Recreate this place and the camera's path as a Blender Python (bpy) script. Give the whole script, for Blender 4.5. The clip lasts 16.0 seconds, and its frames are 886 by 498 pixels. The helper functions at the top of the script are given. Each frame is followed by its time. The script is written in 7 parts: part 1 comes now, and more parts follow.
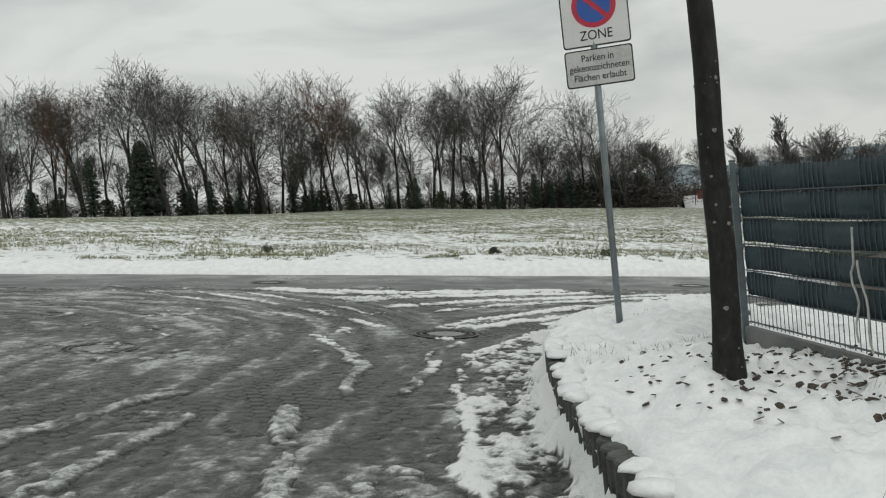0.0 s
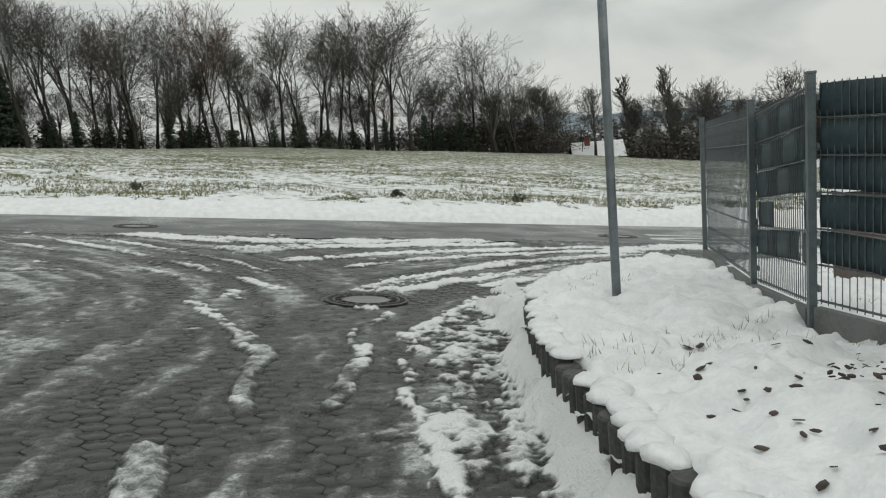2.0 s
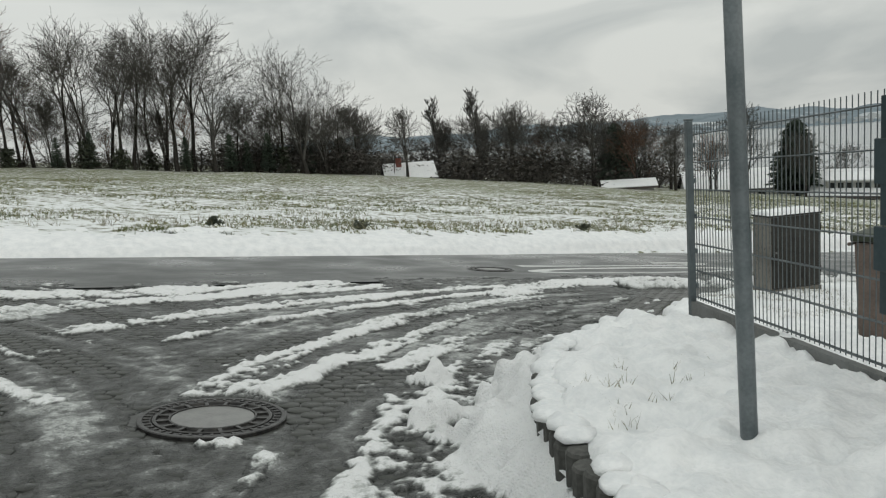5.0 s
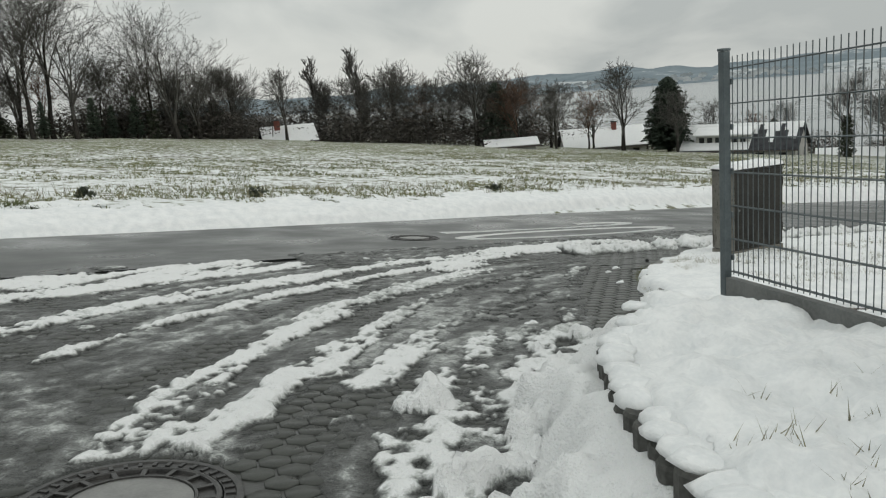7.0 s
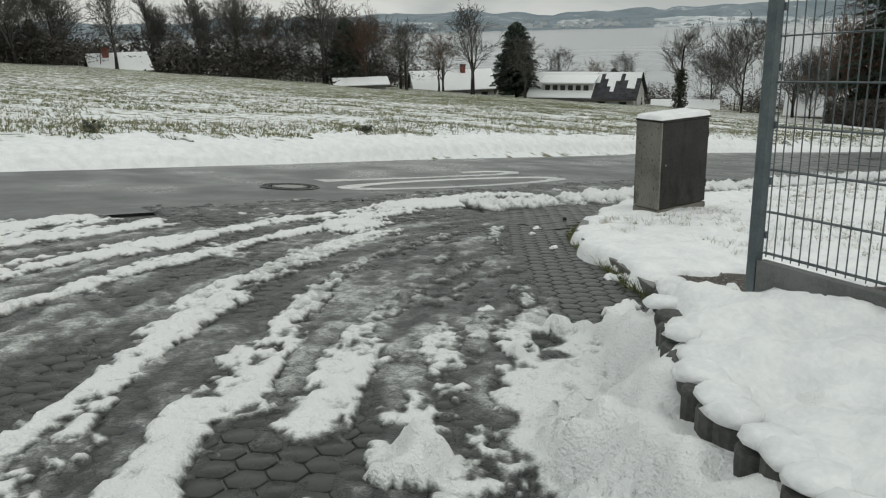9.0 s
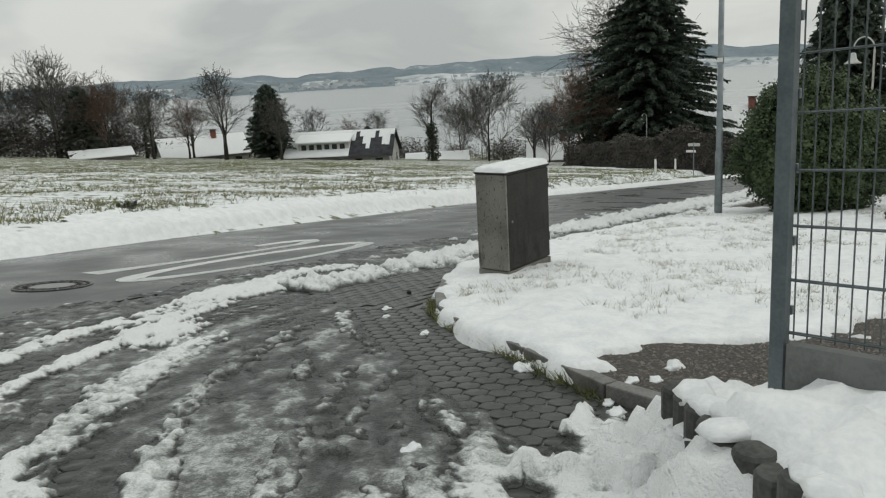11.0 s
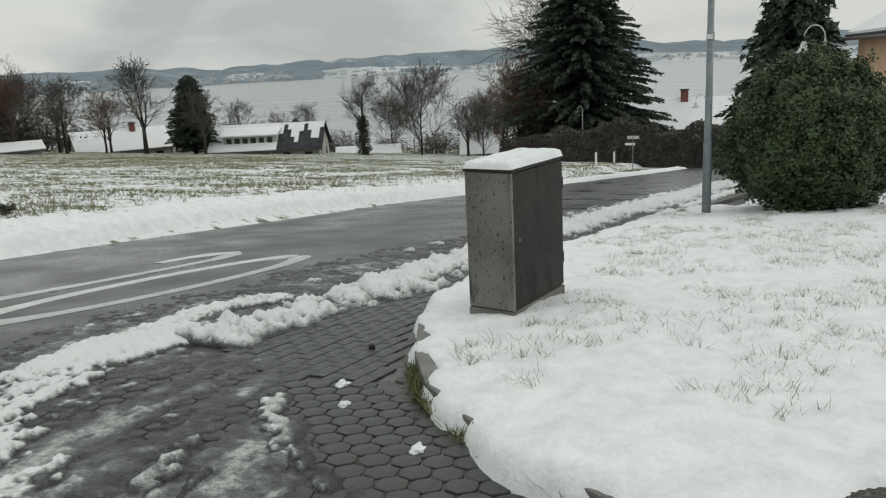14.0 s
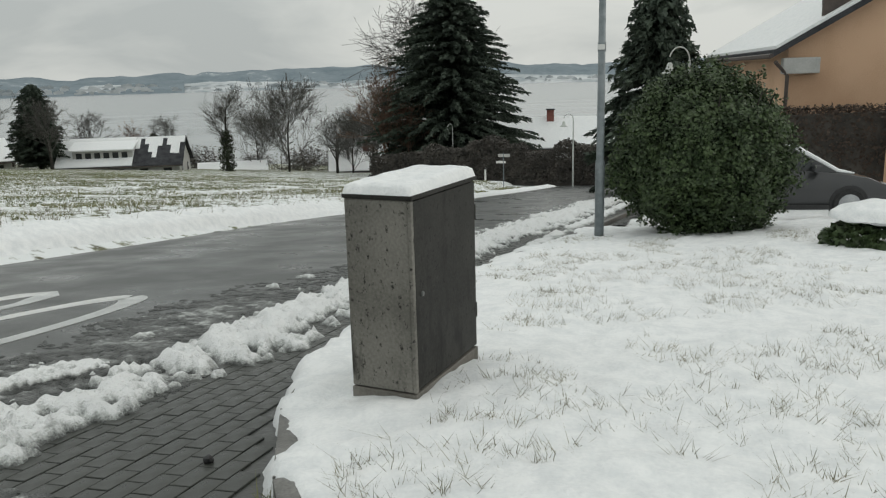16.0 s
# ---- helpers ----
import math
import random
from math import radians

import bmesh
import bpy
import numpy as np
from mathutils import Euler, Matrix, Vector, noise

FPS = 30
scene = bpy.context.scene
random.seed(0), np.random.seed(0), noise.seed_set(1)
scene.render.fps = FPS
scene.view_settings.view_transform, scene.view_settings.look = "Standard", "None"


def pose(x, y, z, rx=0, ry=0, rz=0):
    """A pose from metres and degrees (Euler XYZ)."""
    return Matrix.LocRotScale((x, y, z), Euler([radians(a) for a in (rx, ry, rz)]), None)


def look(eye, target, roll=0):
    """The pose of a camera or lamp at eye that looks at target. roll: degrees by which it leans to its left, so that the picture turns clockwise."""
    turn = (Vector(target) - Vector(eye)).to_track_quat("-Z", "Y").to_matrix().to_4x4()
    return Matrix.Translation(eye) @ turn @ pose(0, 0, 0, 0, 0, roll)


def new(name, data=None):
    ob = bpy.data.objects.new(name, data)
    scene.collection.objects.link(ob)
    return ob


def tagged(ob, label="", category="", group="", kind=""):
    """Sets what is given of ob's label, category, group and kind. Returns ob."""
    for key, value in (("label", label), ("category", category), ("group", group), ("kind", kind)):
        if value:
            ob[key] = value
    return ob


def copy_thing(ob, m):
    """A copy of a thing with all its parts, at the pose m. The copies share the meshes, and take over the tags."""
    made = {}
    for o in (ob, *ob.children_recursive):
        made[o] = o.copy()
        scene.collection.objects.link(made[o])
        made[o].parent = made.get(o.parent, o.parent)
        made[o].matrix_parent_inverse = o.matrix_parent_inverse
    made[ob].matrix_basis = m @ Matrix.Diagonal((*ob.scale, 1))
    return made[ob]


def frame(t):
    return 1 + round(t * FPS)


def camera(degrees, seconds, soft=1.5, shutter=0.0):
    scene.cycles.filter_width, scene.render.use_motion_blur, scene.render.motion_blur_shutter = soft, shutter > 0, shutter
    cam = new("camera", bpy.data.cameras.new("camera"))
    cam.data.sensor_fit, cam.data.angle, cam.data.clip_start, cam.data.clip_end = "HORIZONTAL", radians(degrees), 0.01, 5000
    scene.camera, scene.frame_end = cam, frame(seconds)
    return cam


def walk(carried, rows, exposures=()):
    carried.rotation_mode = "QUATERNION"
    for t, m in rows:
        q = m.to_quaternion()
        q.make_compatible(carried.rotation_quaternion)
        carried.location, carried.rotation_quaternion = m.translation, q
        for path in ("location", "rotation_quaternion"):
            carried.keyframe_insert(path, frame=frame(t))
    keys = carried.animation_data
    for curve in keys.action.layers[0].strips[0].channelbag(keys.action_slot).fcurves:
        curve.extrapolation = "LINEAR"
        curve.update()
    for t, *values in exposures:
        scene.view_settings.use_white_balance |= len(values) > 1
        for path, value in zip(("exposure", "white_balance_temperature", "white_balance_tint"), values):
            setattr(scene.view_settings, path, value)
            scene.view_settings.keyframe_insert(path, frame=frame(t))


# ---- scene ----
cam = camera(57.8, 16.0, soft=1.2)
PATH = [
    (0, (-1.671, -7.148, 1.3), (-1.628, -5.153, 1.177), -6.0),
    (0.5, (-1.718, -6.608, 1.273), (-1.572, -4.617, 1.145), -6.8),
    (1, (-1.79, -6.053, 1.248), (-1.604, -4.066, 1.112), -6.7),
    (1.5, (-1.874, -5.535, 1.222), (-1.658, -3.555, 1.043), -4.7),
    (2, (-1.955, -5.019, 1.197), (-1.642, -3.065, 0.907), -4.3),
    (2.5, (-1.981, -4.423, 1.189), (-1.664, -2.471, 0.895), -4.4),
    (3, (-2.014, -3.951, 1.193), (-1.597, -2.018, 0.893), -4.9),
    (3.5, (-1.996, -3.409, 1.178), (-1.562, -1.481, 0.876), -4.8),
    (4, (-2.002, -2.923, 1.164), (-1.391, -1.036, 0.903), -5.2),
    (4.5, (-1.982, -2.476, 1.136), (-1.327, -0.605, 0.872), -5.0),
    (5, (-1.97, -2.048, 1.11), (-1.197, -0.223, 0.839), -3.8),
    (7.5, (-1.844, -0.124, 1.012), (-0.803, 1.536, 0.61), -5.1),
    (8, (-1.783, 0.232, 1.018), (-0.729, 1.874, 0.581), -5.7),
    (8.5, (-1.683, 0.538, 0.972), (-0.516, 2.074, 0.444), -2.9),
    (9, (-1.57, 0.95, 0.918), (-0.271, 2.37, 0.373), -1.4),
    (11.5, (-0.774, 2.532, 0.817), (0.971, 3.406, 0.38), -3.3),
    (12, (-0.457, 2.74, 0.79), (1.317, 3.534, 0.318), -2.6),
    (12.5, (-0.073, 2.983, 0.703), (1.689, 3.805, 0.233), -2.8),
    (13, (0.243, 3.258, 0.659), (1.997, 4.102, 0.201), -2.6),
    (13.5, (0.611, 3.479, 0.616), (2.366, 4.322, 0.16), -2.6),
    (14, (0.907, 3.745, 0.572), (2.669, 4.576, 0.12), -2.9),
    (14.5, (1.215, 3.917, 0.504), (3.02, 4.64, 0.037), -2.9),
    (15, (1.567, 4.09, 0.464), (3.382, 4.786, -0.007), -2.6),
    (15.5, (1.938, 4.293, 0.435), (3.8, 4.866, -0.016), -1.4),
    (16, (2.289, 4.394, 0.413), (4.171, 4.924, -0.01), -1.5),
]
walk(cam, [(t, look(eye, target, roll)) for t, eye, target, roll in PATH])


# ---------- world and light ----------
world = bpy.data.worlds.new("overcast_sky")
scene.world = world
world.use_nodes = True
wn, wl = world.node_tree.nodes, world.node_tree.links
sky = wn.new("ShaderNodeTexSky")
sky.sky_type, sky.sun_disc = "NISHITA", False
sky.sun_elevation, sky.sun_rotation, sky.dust_density = radians(28), radians(150), 4.0
tc = wn.new("ShaderNodeTexCoord")
sep = wn.new("ShaderNodeSeparateXYZ")
wl.new(tc.outputs["Generated"], sep.inputs[0])
grad = wn.new("ShaderNodeValToRGB")
grad.color_ramp.elements[0].position, grad.color_ramp.elements[0].color = 0.0, (0.64, 0.655, 0.627, 1)
grad.color_ramp.elements[1].position, grad.color_ramp.elements[1].color = 0.9, (1.04, 1.07, 1.03, 1)
mid = grad.color_ramp.elements.new(0.30)
mid.color = (0.69, 0.715, 0.69, 1)
wl.new(sep.outputs["Z"], grad.inputs[0])
cmap = wn.new("ShaderNodeMapping")
cmap.inputs["Scale"].default_value = (2.2, 2.2, 7.0)
wl.new(tc.outputs["Generated"], cmap.inputs[0])
cn = wn.new("ShaderNodeTexNoise")
cn.inputs["Scale"].default_value, cn.inputs["Detail"].default_value = 1.6, 6
cn.inputs["Distortion"].default_value = 0.5
wl.new(cmap.outputs[0], cn.inputs["Vector"])
cr = wn.new("ShaderNodeValToRGB")
cr.color_ramp.elements[0].position, cr.color_ramp.elements[0].color = 0.36, (0.72, 0.745, 0.76, 1)
cr.color_ramp.elements[1].position, cr.color_ramp.elements[1].color = 0.60, (1.04, 1.04, 1.03, 1)
wl.new(cn.outputs["Fac"], cr.inputs[0])
mul = wn.new("ShaderNodeMixRGB")
mul.blend_type, mul.inputs[0].default_value = "MULTIPLY", 1.0
wl.new(grad.outputs[0], mul.inputs[1])
wl.new(cr.outputs[0], mul.inputs[2])
bg1, bg2, add = wn["Background"], wn.new("ShaderNodeBackground"), wn.new("ShaderNodeAddShader")
wl.new(mul.outputs[0], bg1.inputs[0])
bg1.inputs[1].default_value = 0.95
wl.new(sky.outputs[0], bg2.inputs[0])
bg2.inputs[1].default_value = 0.005
wl.new(bg1.outputs[0], add.inputs[0])
wl.new(bg2.outputs[0], add.inputs[1])
wl.new(add.outputs[0], wn["World Output"].inputs[0])
sun_data = bpy.data.lights.new("sun", "SUN")
sun_data.energy, sun_data.angle, sun_data.color = 0.35, radians(25), (1.0, 0.97, 0.92)
sun = new("sun", sun_data)
sun.rotation_euler = (radians(52), 0, radians(30))

# ---------- materials ----------
def mat(name, c1, c2, scale=6.0, rough=0.7, bump=0.3, metal=0.0, fine=60.0, c3=None, c3_at=0.62, rough2=None, dist=0.01, stretch=(1, 1, 1), rnd=0.0, spec=0.5, fine_amt=0.35):
    m = bpy.data.materials.new(name)
    m.use_nodes = True
    n, l = m.node_tree.nodes, m.node_tree.links
    b = n["Principled BSDF"]
    t = n.new("ShaderNodeTexCoord")
    mp = n.new("ShaderNodeMapping")
    mp.inputs["Scale"].default_value = stretch
    l.new(t.outputs["Object"], mp.inputs[0])
    n1, n2 = n.new("ShaderNodeTexNoise"), n.new("ShaderNodeTexNoise")
    n1.inputs["Scale"].default_value, n1.inputs["Detail"].default_value = scale, 5
    n2.inputs["Scale"].default_value, n2.inputs["Detail"].default_value = fine, 3
    for k in (n1, n2):
        l.new(mp.outputs[0], k.inputs["Vector"])
    mixf = n.new("ShaderNodeMix")
    mixf.inputs[0].default_value = fine_amt
    l.new(n1.outputs["Fac"], mixf.inputs[2])
    l.new(n2.outputs["Fac"], mixf.inputs[3])
    r = n.new("ShaderNodeValToRGB")
    r.color_ramp.elements[0].position, r.color_ramp.elements[0].color = 0.36, (*c1, 1)
    r.color_ramp.elements[1].position, r.color_ramp.elements[1].color = 0.60, (*c2, 1)
    if c3:
        e = r.color_ramp.elements.new(c3_at)
        e.color = (*c3, 1)
    l.new(mixf.outputs[0], r.inputs[0])
    out = r.outputs[0]
    if rnd:
        oi, hs, ma = n.new("ShaderNodeObjectInfo"), n.new("ShaderNodeHueSaturation"), n.new("ShaderNodeMapRange")
        ge, ad = n.new("ShaderNodeNewGeometry"), n.new("ShaderNodeMath")
        ad.operation = "ADD"
        l.new(oi.outputs["Random"], ad.inputs[0])
        l.new(ge.outputs["Random Per Island"], ad.inputs[1])
        ma.inputs["From Max"].default_value = 2.0
        ma.inputs["To Min"].default_value, ma.inputs["To Max"].default_value = 1 - rnd, 1 + rnd
        l.new(ad.outputs[0], ma.inputs["Value"])
        l.new(ma.outputs[0], hs.inputs["Value"])
        l.new(out, hs.inputs["Color"])
        out = hs.outputs[0]
    l.new(out, b.inputs["Base Color"])
    b.inputs["Metallic"].default_value = metal
    b.inputs["Specular IOR Level"].default_value = spec
    if rough2 is None:
        b.inputs["Roughness"].default_value = rough
    else:
        mr = n.new("ShaderNodeMapRange")
        mr.inputs["From Min"].default_value, mr.inputs["From Max"].default_value = 0.35, 0.65
        mr.inputs["To Min"].default_value, mr.inputs["To Max"].default_value = rough, rough2
        l.new(n1.outputs["Fac"], mr.inputs["Value"])
        l.new(mr.outputs[0], b.inputs["Roughness"])
    if bump:
        bp = n.new("ShaderNodeBump")
        bp.inputs["Strength"].default_value, bp.inputs["Distance"].default_value = bump, dist
        l.new(mixf.outputs[0], bp.inputs["Height"])
        l.new(bp.outputs[0], b.inputs["Normal"])
    return m


SNOW = mat("snow", (0.68, 0.70, 0.71), (0.82, 0.83, 0.83), 7, 0.55, 0.9, fine=45, dist=0.02)
PAVER = mat("wet_paver", (0.022, 0.024, 0.021), (0.050, 0.053, 0.047), 9, 0.24, 0.35, fine=120, dist=0.004, rough2=0.5, rnd=0.14, spec=0.35)
JOINT = mat("paver_bed", (0.022, 0.023, 0.021), (0.050, 0.052, 0.047), 5, 0.2, 0.8, fine=14, dist=0.02, rough2=0.5)
ASPHALT = mat("wet_asphalt", (0.038, 0.041, 0.040), (0.066, 0.070, 0.068), 0.9, 0.22, 0.5, fine=160, dist=0.004, rough2=0.5)
PAINT = mat("road_paint", (0.55, 0.56, 0.55), (0.72, 0.73, 0.72), 5, 0.3, 0.2, fine=90, dist=0.002)
CONC = mat("mossy_concrete", (0.022, 0.023, 0.020), (0.085, 0.085, 0.078), 7, 0.75, 0.8, fine=50, dist=0.008, rnd=0.15)
KERBM = mat("kerb_concrete", (0.06, 0.06, 0.055), (0.17, 0.165, 0.155), 6, 0.5, 0.6, fine=70, dist=0.004, rnd=0.12)
PLINTH = mat("plinth_concrete", (0.085, 0.09, 0.085), (0.15, 0.155, 0.15), 4, 0.6, 0.4, fine=60, dist=0.004)
GRIT = mat("exposed_aggregate", (0.020, 0.019, 0.017), (0.10, 0.090, 0.078), 60, 0.75, 1.0, fine=110, dist=0.008, c3=(0.20, 0.18, 0.16), c3_at=0.72, spec=0.25)
GALV = mat("galvanised_steel", (0.13, 0.155, 0.165), (0.21, 0.235, 0.245), 9, 0.45, 0.15, metal=0.35, fine=80, dist=0.002)
POSTM = mat("coated_steel_post", (0.085, 0.105, 0.113), (0.135, 0.160, 0.168), 9, 0.45, 0.15, metal=0.3, fine=80, dist=0.002)
WIRE = mat("coated_wire", (0.07, 0.085, 0.09), (0.12, 0.14, 0.145), 8, 0.45, 0.1, metal=0.3, fine=40, dist=0.001)
STRIP = mat("pvc_strip", (0.022, 0.038, 0.044), (0.040, 0.060, 0.067), 3, 0.5, 0.15, fine=30, dist=0.003, rnd=0.12, spec=0.2)
CABP = mat("plinth_grime", (0.10, 0.095, 0.082), (0.19, 0.18, 0.16), 5, 0.75, 0.3, fine=60, dist=0.003, spec=0.2)


def grimy_cabinet(name, c1, c2, dark, amount, scuff=0.0):
    """Weathered panel: large blotches, algae specks in drip lines, and pale scuffs."""
    m = mat(name, c1, c2, 2.6, 0.62, 0.3, fine=70, dist=0.003, spec=0.25, fine_amt=0.35)
    n, l = m.node_tree.nodes, m.node_tree.links
    b = n["Principled BSDF"]
    base = b.inputs["Base Color"].links[0].from_socket
    t = n.new("ShaderNodeTexCoord")

    def speck(scale, stretch, lo, hi, colour, under):
        mp, k, r, mx = n.new("ShaderNodeMapping"), n.new("ShaderNodeTexNoise"), n.new("ShaderNodeMapRange"), n.new("ShaderNodeMix")
        mp.inputs["Scale"].default_value = stretch
        l.new(t.outputs["Object"], mp.inputs[0])
        l.new(mp.outputs[0], k.inputs["Vector"])
        k.inputs["Scale"].default_value, k.inputs["Detail"].default_value, k.inputs["Roughness"].default_value = scale, 6, 0.7
        r.inputs["From Min"].default_value, r.inputs["From Max"].default_value = lo, hi
        l.new(k.outputs["Fac"], r.inputs["Value"])
        mx.data_type = "RGBA"
        l.new(r.outputs[0], mx.inputs[0])
        l.new(under, mx.inputs[6])
        mx.inputs[7].default_value = (*colour, 1)
        return mx.outputs[2]

    out = speck(5.0, (1, 1, 0.32), 0.60 - amount, 0.74 - amount, dark, base)
    out = speck(34.0, (1, 1, 0.7), 0.60 - 0.5 * amount, 0.66 - 0.5 * amount, dark, out)
    if scuff:
        out = speck(6.0, (1.2, 1, 0.45), 0.64, 0.72, (scuff, scuff * 0.97, scuff * 0.88), out)
    l.new(out, b.inputs["Base Color"])
    return m


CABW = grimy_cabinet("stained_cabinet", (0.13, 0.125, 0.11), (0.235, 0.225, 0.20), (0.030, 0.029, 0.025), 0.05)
# door and lid: base colour several times darker than the body's
CABD = grimy_cabinet("dark_cabinet_panel", (0.017, 0.017, 0.015), (0.038, 0.037, 0.033), (0.010, 0.010, 0.009), 0.06, 0.10)
IRON = mat("cast_iron", (0.018, 0.018, 0.018), (0.06, 0.058, 0.055), 14, 0.35, 0.5, metal=0.4, fine=90, dist=0.003)
FILL = mat("cover_concrete", (0.13, 0.13, 0.125), (0.20, 0.20, 0.19), 9, 0.3, 0.3, fine=80, dist=0.003)
YOUNG_BARK = mat("wet_young_bark", (0.007, 0.007, 0.006), (0.022, 0.021, 0.019), 14, 0.7, 0.9, fine=45, dist=0.012, c3=(0.09, 0.092, 0.085), c3_at=0.72, spec=0.3, stretch=(1, 1, 0.5))
BARK = mat("dark_bark", (0.018, 0.0165, 0.015), (0.052, 0.048, 0.042), 12, 0.9, 0.9, fine=45, dist=0.012, c3=(0.10, 0.10, 0.09), c3_at=0.74, spec=0.2, stretch=(1, 1, 0.5))
TWIG = mat("bare_twigs", (0.060, 0.058, 0.053), (0.110, 0.106, 0.096), 1.5, 0.9, 0, fine=12)
TWIG_RED = mat("russet_twigs", (0.085, 0.055, 0.040), (0.15, 0.090, 0.062), 1.5, 0.9, 0, fine=12)
THICK = mat("dark_thicket", (0.046, 0.043, 0.039), (0.105, 0.095, 0.083), 1.2, 0.95, 0, fine=9, rnd=0.3)
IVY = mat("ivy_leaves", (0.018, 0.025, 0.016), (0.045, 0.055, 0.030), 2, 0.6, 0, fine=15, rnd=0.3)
NEEDLE = mat("dark_needles", (0.028, 0.042, 0.031), (0.062, 0.086, 0.058), 1.5, 0.75, 0, fine=12, rnd=0.3)
LEAF = mat("laurel_leaves", (0.028, 0.054, 0.017), (0.075, 0.115, 0.040), 3, 0.6, 0, fine=20, rnd=0.45)
HEDGE = mat("brown_hedge_leaves", (0.035, 0.026, 0.020), (0.080, 0.055, 0.041), 3, 0.85, 0, fine=20, rnd=0.3)
GRASS = mat("winter_grass", (0.07, 0.085, 0.028), (0.17, 0.17, 0.075), 0.4, 0.8, 0, fine=5, rnd=0.3)
DRY = mat("dry_grass", (0.10, 0.095, 0.055), (0.24, 0.22, 0.14), 2, 0.8, 0, fine=15, rnd=0.3)
DEAD = mat("dead_leaves", (0.022, 0.016, 0.012), (0.07, 0.05, 0.035), 8, 0.7, 0.3, fine=50, rnd=0.3)
PLASTER_W = mat("white_plaster", (0.38, 0.38, 0.365), (0.50, 0.50, 0.48), 1.5, 0.85, 0.1, fine=20)
PLASTER_O = mat("apricot_plaster", (0.52, 0.33, 0.21), (0.62, 0.41, 0.27), 0.8, 0.85, 0.15, fine=30)
TILE = mat("dark_roof_tiles", (0.025, 0.027, 0.031), (0.060, 0.061, 0.066), 1.5, 0.85, 0.5, fine=10, dist=0.05, spec=0.2)
BRICK = mat("red_chimney_brick", (0.14, 0.05, 0.04), (0.24, 0.09, 0.07), 4, 0.85, 0.3, fine=30)
FRAMEM = mat("dark_window_frame", (0.05, 0.04, 0.035), (0.09, 0.07, 0.06), 5, 0.6, 0.1)
WHITE = mat("white_trim", (0.62, 0.62, 0.60), (0.74, 0.74, 0.72), 3, 0.6, 0.1)
GLASS = mat("dark_glass", (0.015, 0.018, 0.02), (0.03, 0.034, 0.036), 1, 0.06, 0)
CARP = mat("grey_car_paint", (0.042, 0.043, 0.045), (0.060, 0.061, 0.063), 1, 0.22, 0, metal=0.3)
RUBBER = mat("tyre_rubber", (0.012, 0.012, 0.012), (0.03, 0.03, 0.03), 10, 0.8, 0.2)
ALLOY = mat("alloy_rim", (0.28, 0.29, 0.30), (0.45, 0.46, 0.47), 6, 0.35, 0, metal=0.8)
BROWN = mat("brown_plastic", (0.10, 0.075, 0.06), (0.16, 0.12, 0.10), 5, 0.55, 0.1)
SIGN_W = mat("sign_white", (0.62, 0.62, 0.61), (0.70, 0.70, 0.69), 4, 0.4, 0)
SIGN_D = mat("plate_dirty_white", (0.40, 0.40, 0.385), (0.56, 0.56, 0.54), 4, 0.55, 0.1, fine=40)
SIGN_K = mat("sign_black", (0.012, 0.012, 0.013), (0.025, 0.025, 0.026), 5, 0.5, 0)
SIGN_R = mat("sign_red", (0.42, 0.02, 0.045), (0.50, 0.03, 0.06), 5, 0.45, 0)
SIGN_B = mat("sign_blue", (0.02, 0.085, 0.33), (0.03, 0.10, 0.38), 5, 0.45, 0)
LAMPM = mat("lamp_enamel", (0.42, 0.44, 0.42), (0.55, 0.57, 0.55), 5, 0.4, 0)
ROPE = mat("pale_rope", (0.40, 0.40, 0.37), (0.55, 0.55, 0.51), 30, 0.9, 0.3)
WATER = mat("lake_water", (0.26, 0.28, 0.285), (0.32, 0.34, 0.345), 0.01, 0.22, 0.15, fine=0.3, dist=0.2)
# aerial haze is mixed into these base colours: pale blue-grey woods and fields
HILLM = mat("haze_tinted_woods", (0.165, 0.205, 0.230), (0.235, 0.275, 0.30), 0.006, 1.0, 0, fine=0.05, c3=(0.50, 0.53, 0.54), c3_at=0.70, spec=0)
HILLS = mat("haze_tinted_fields", (0.20, 0.24, 0.26), (0.56, 0.58, 0.59), 0.004, 1.0, 0, fine=0.03, spec=0)


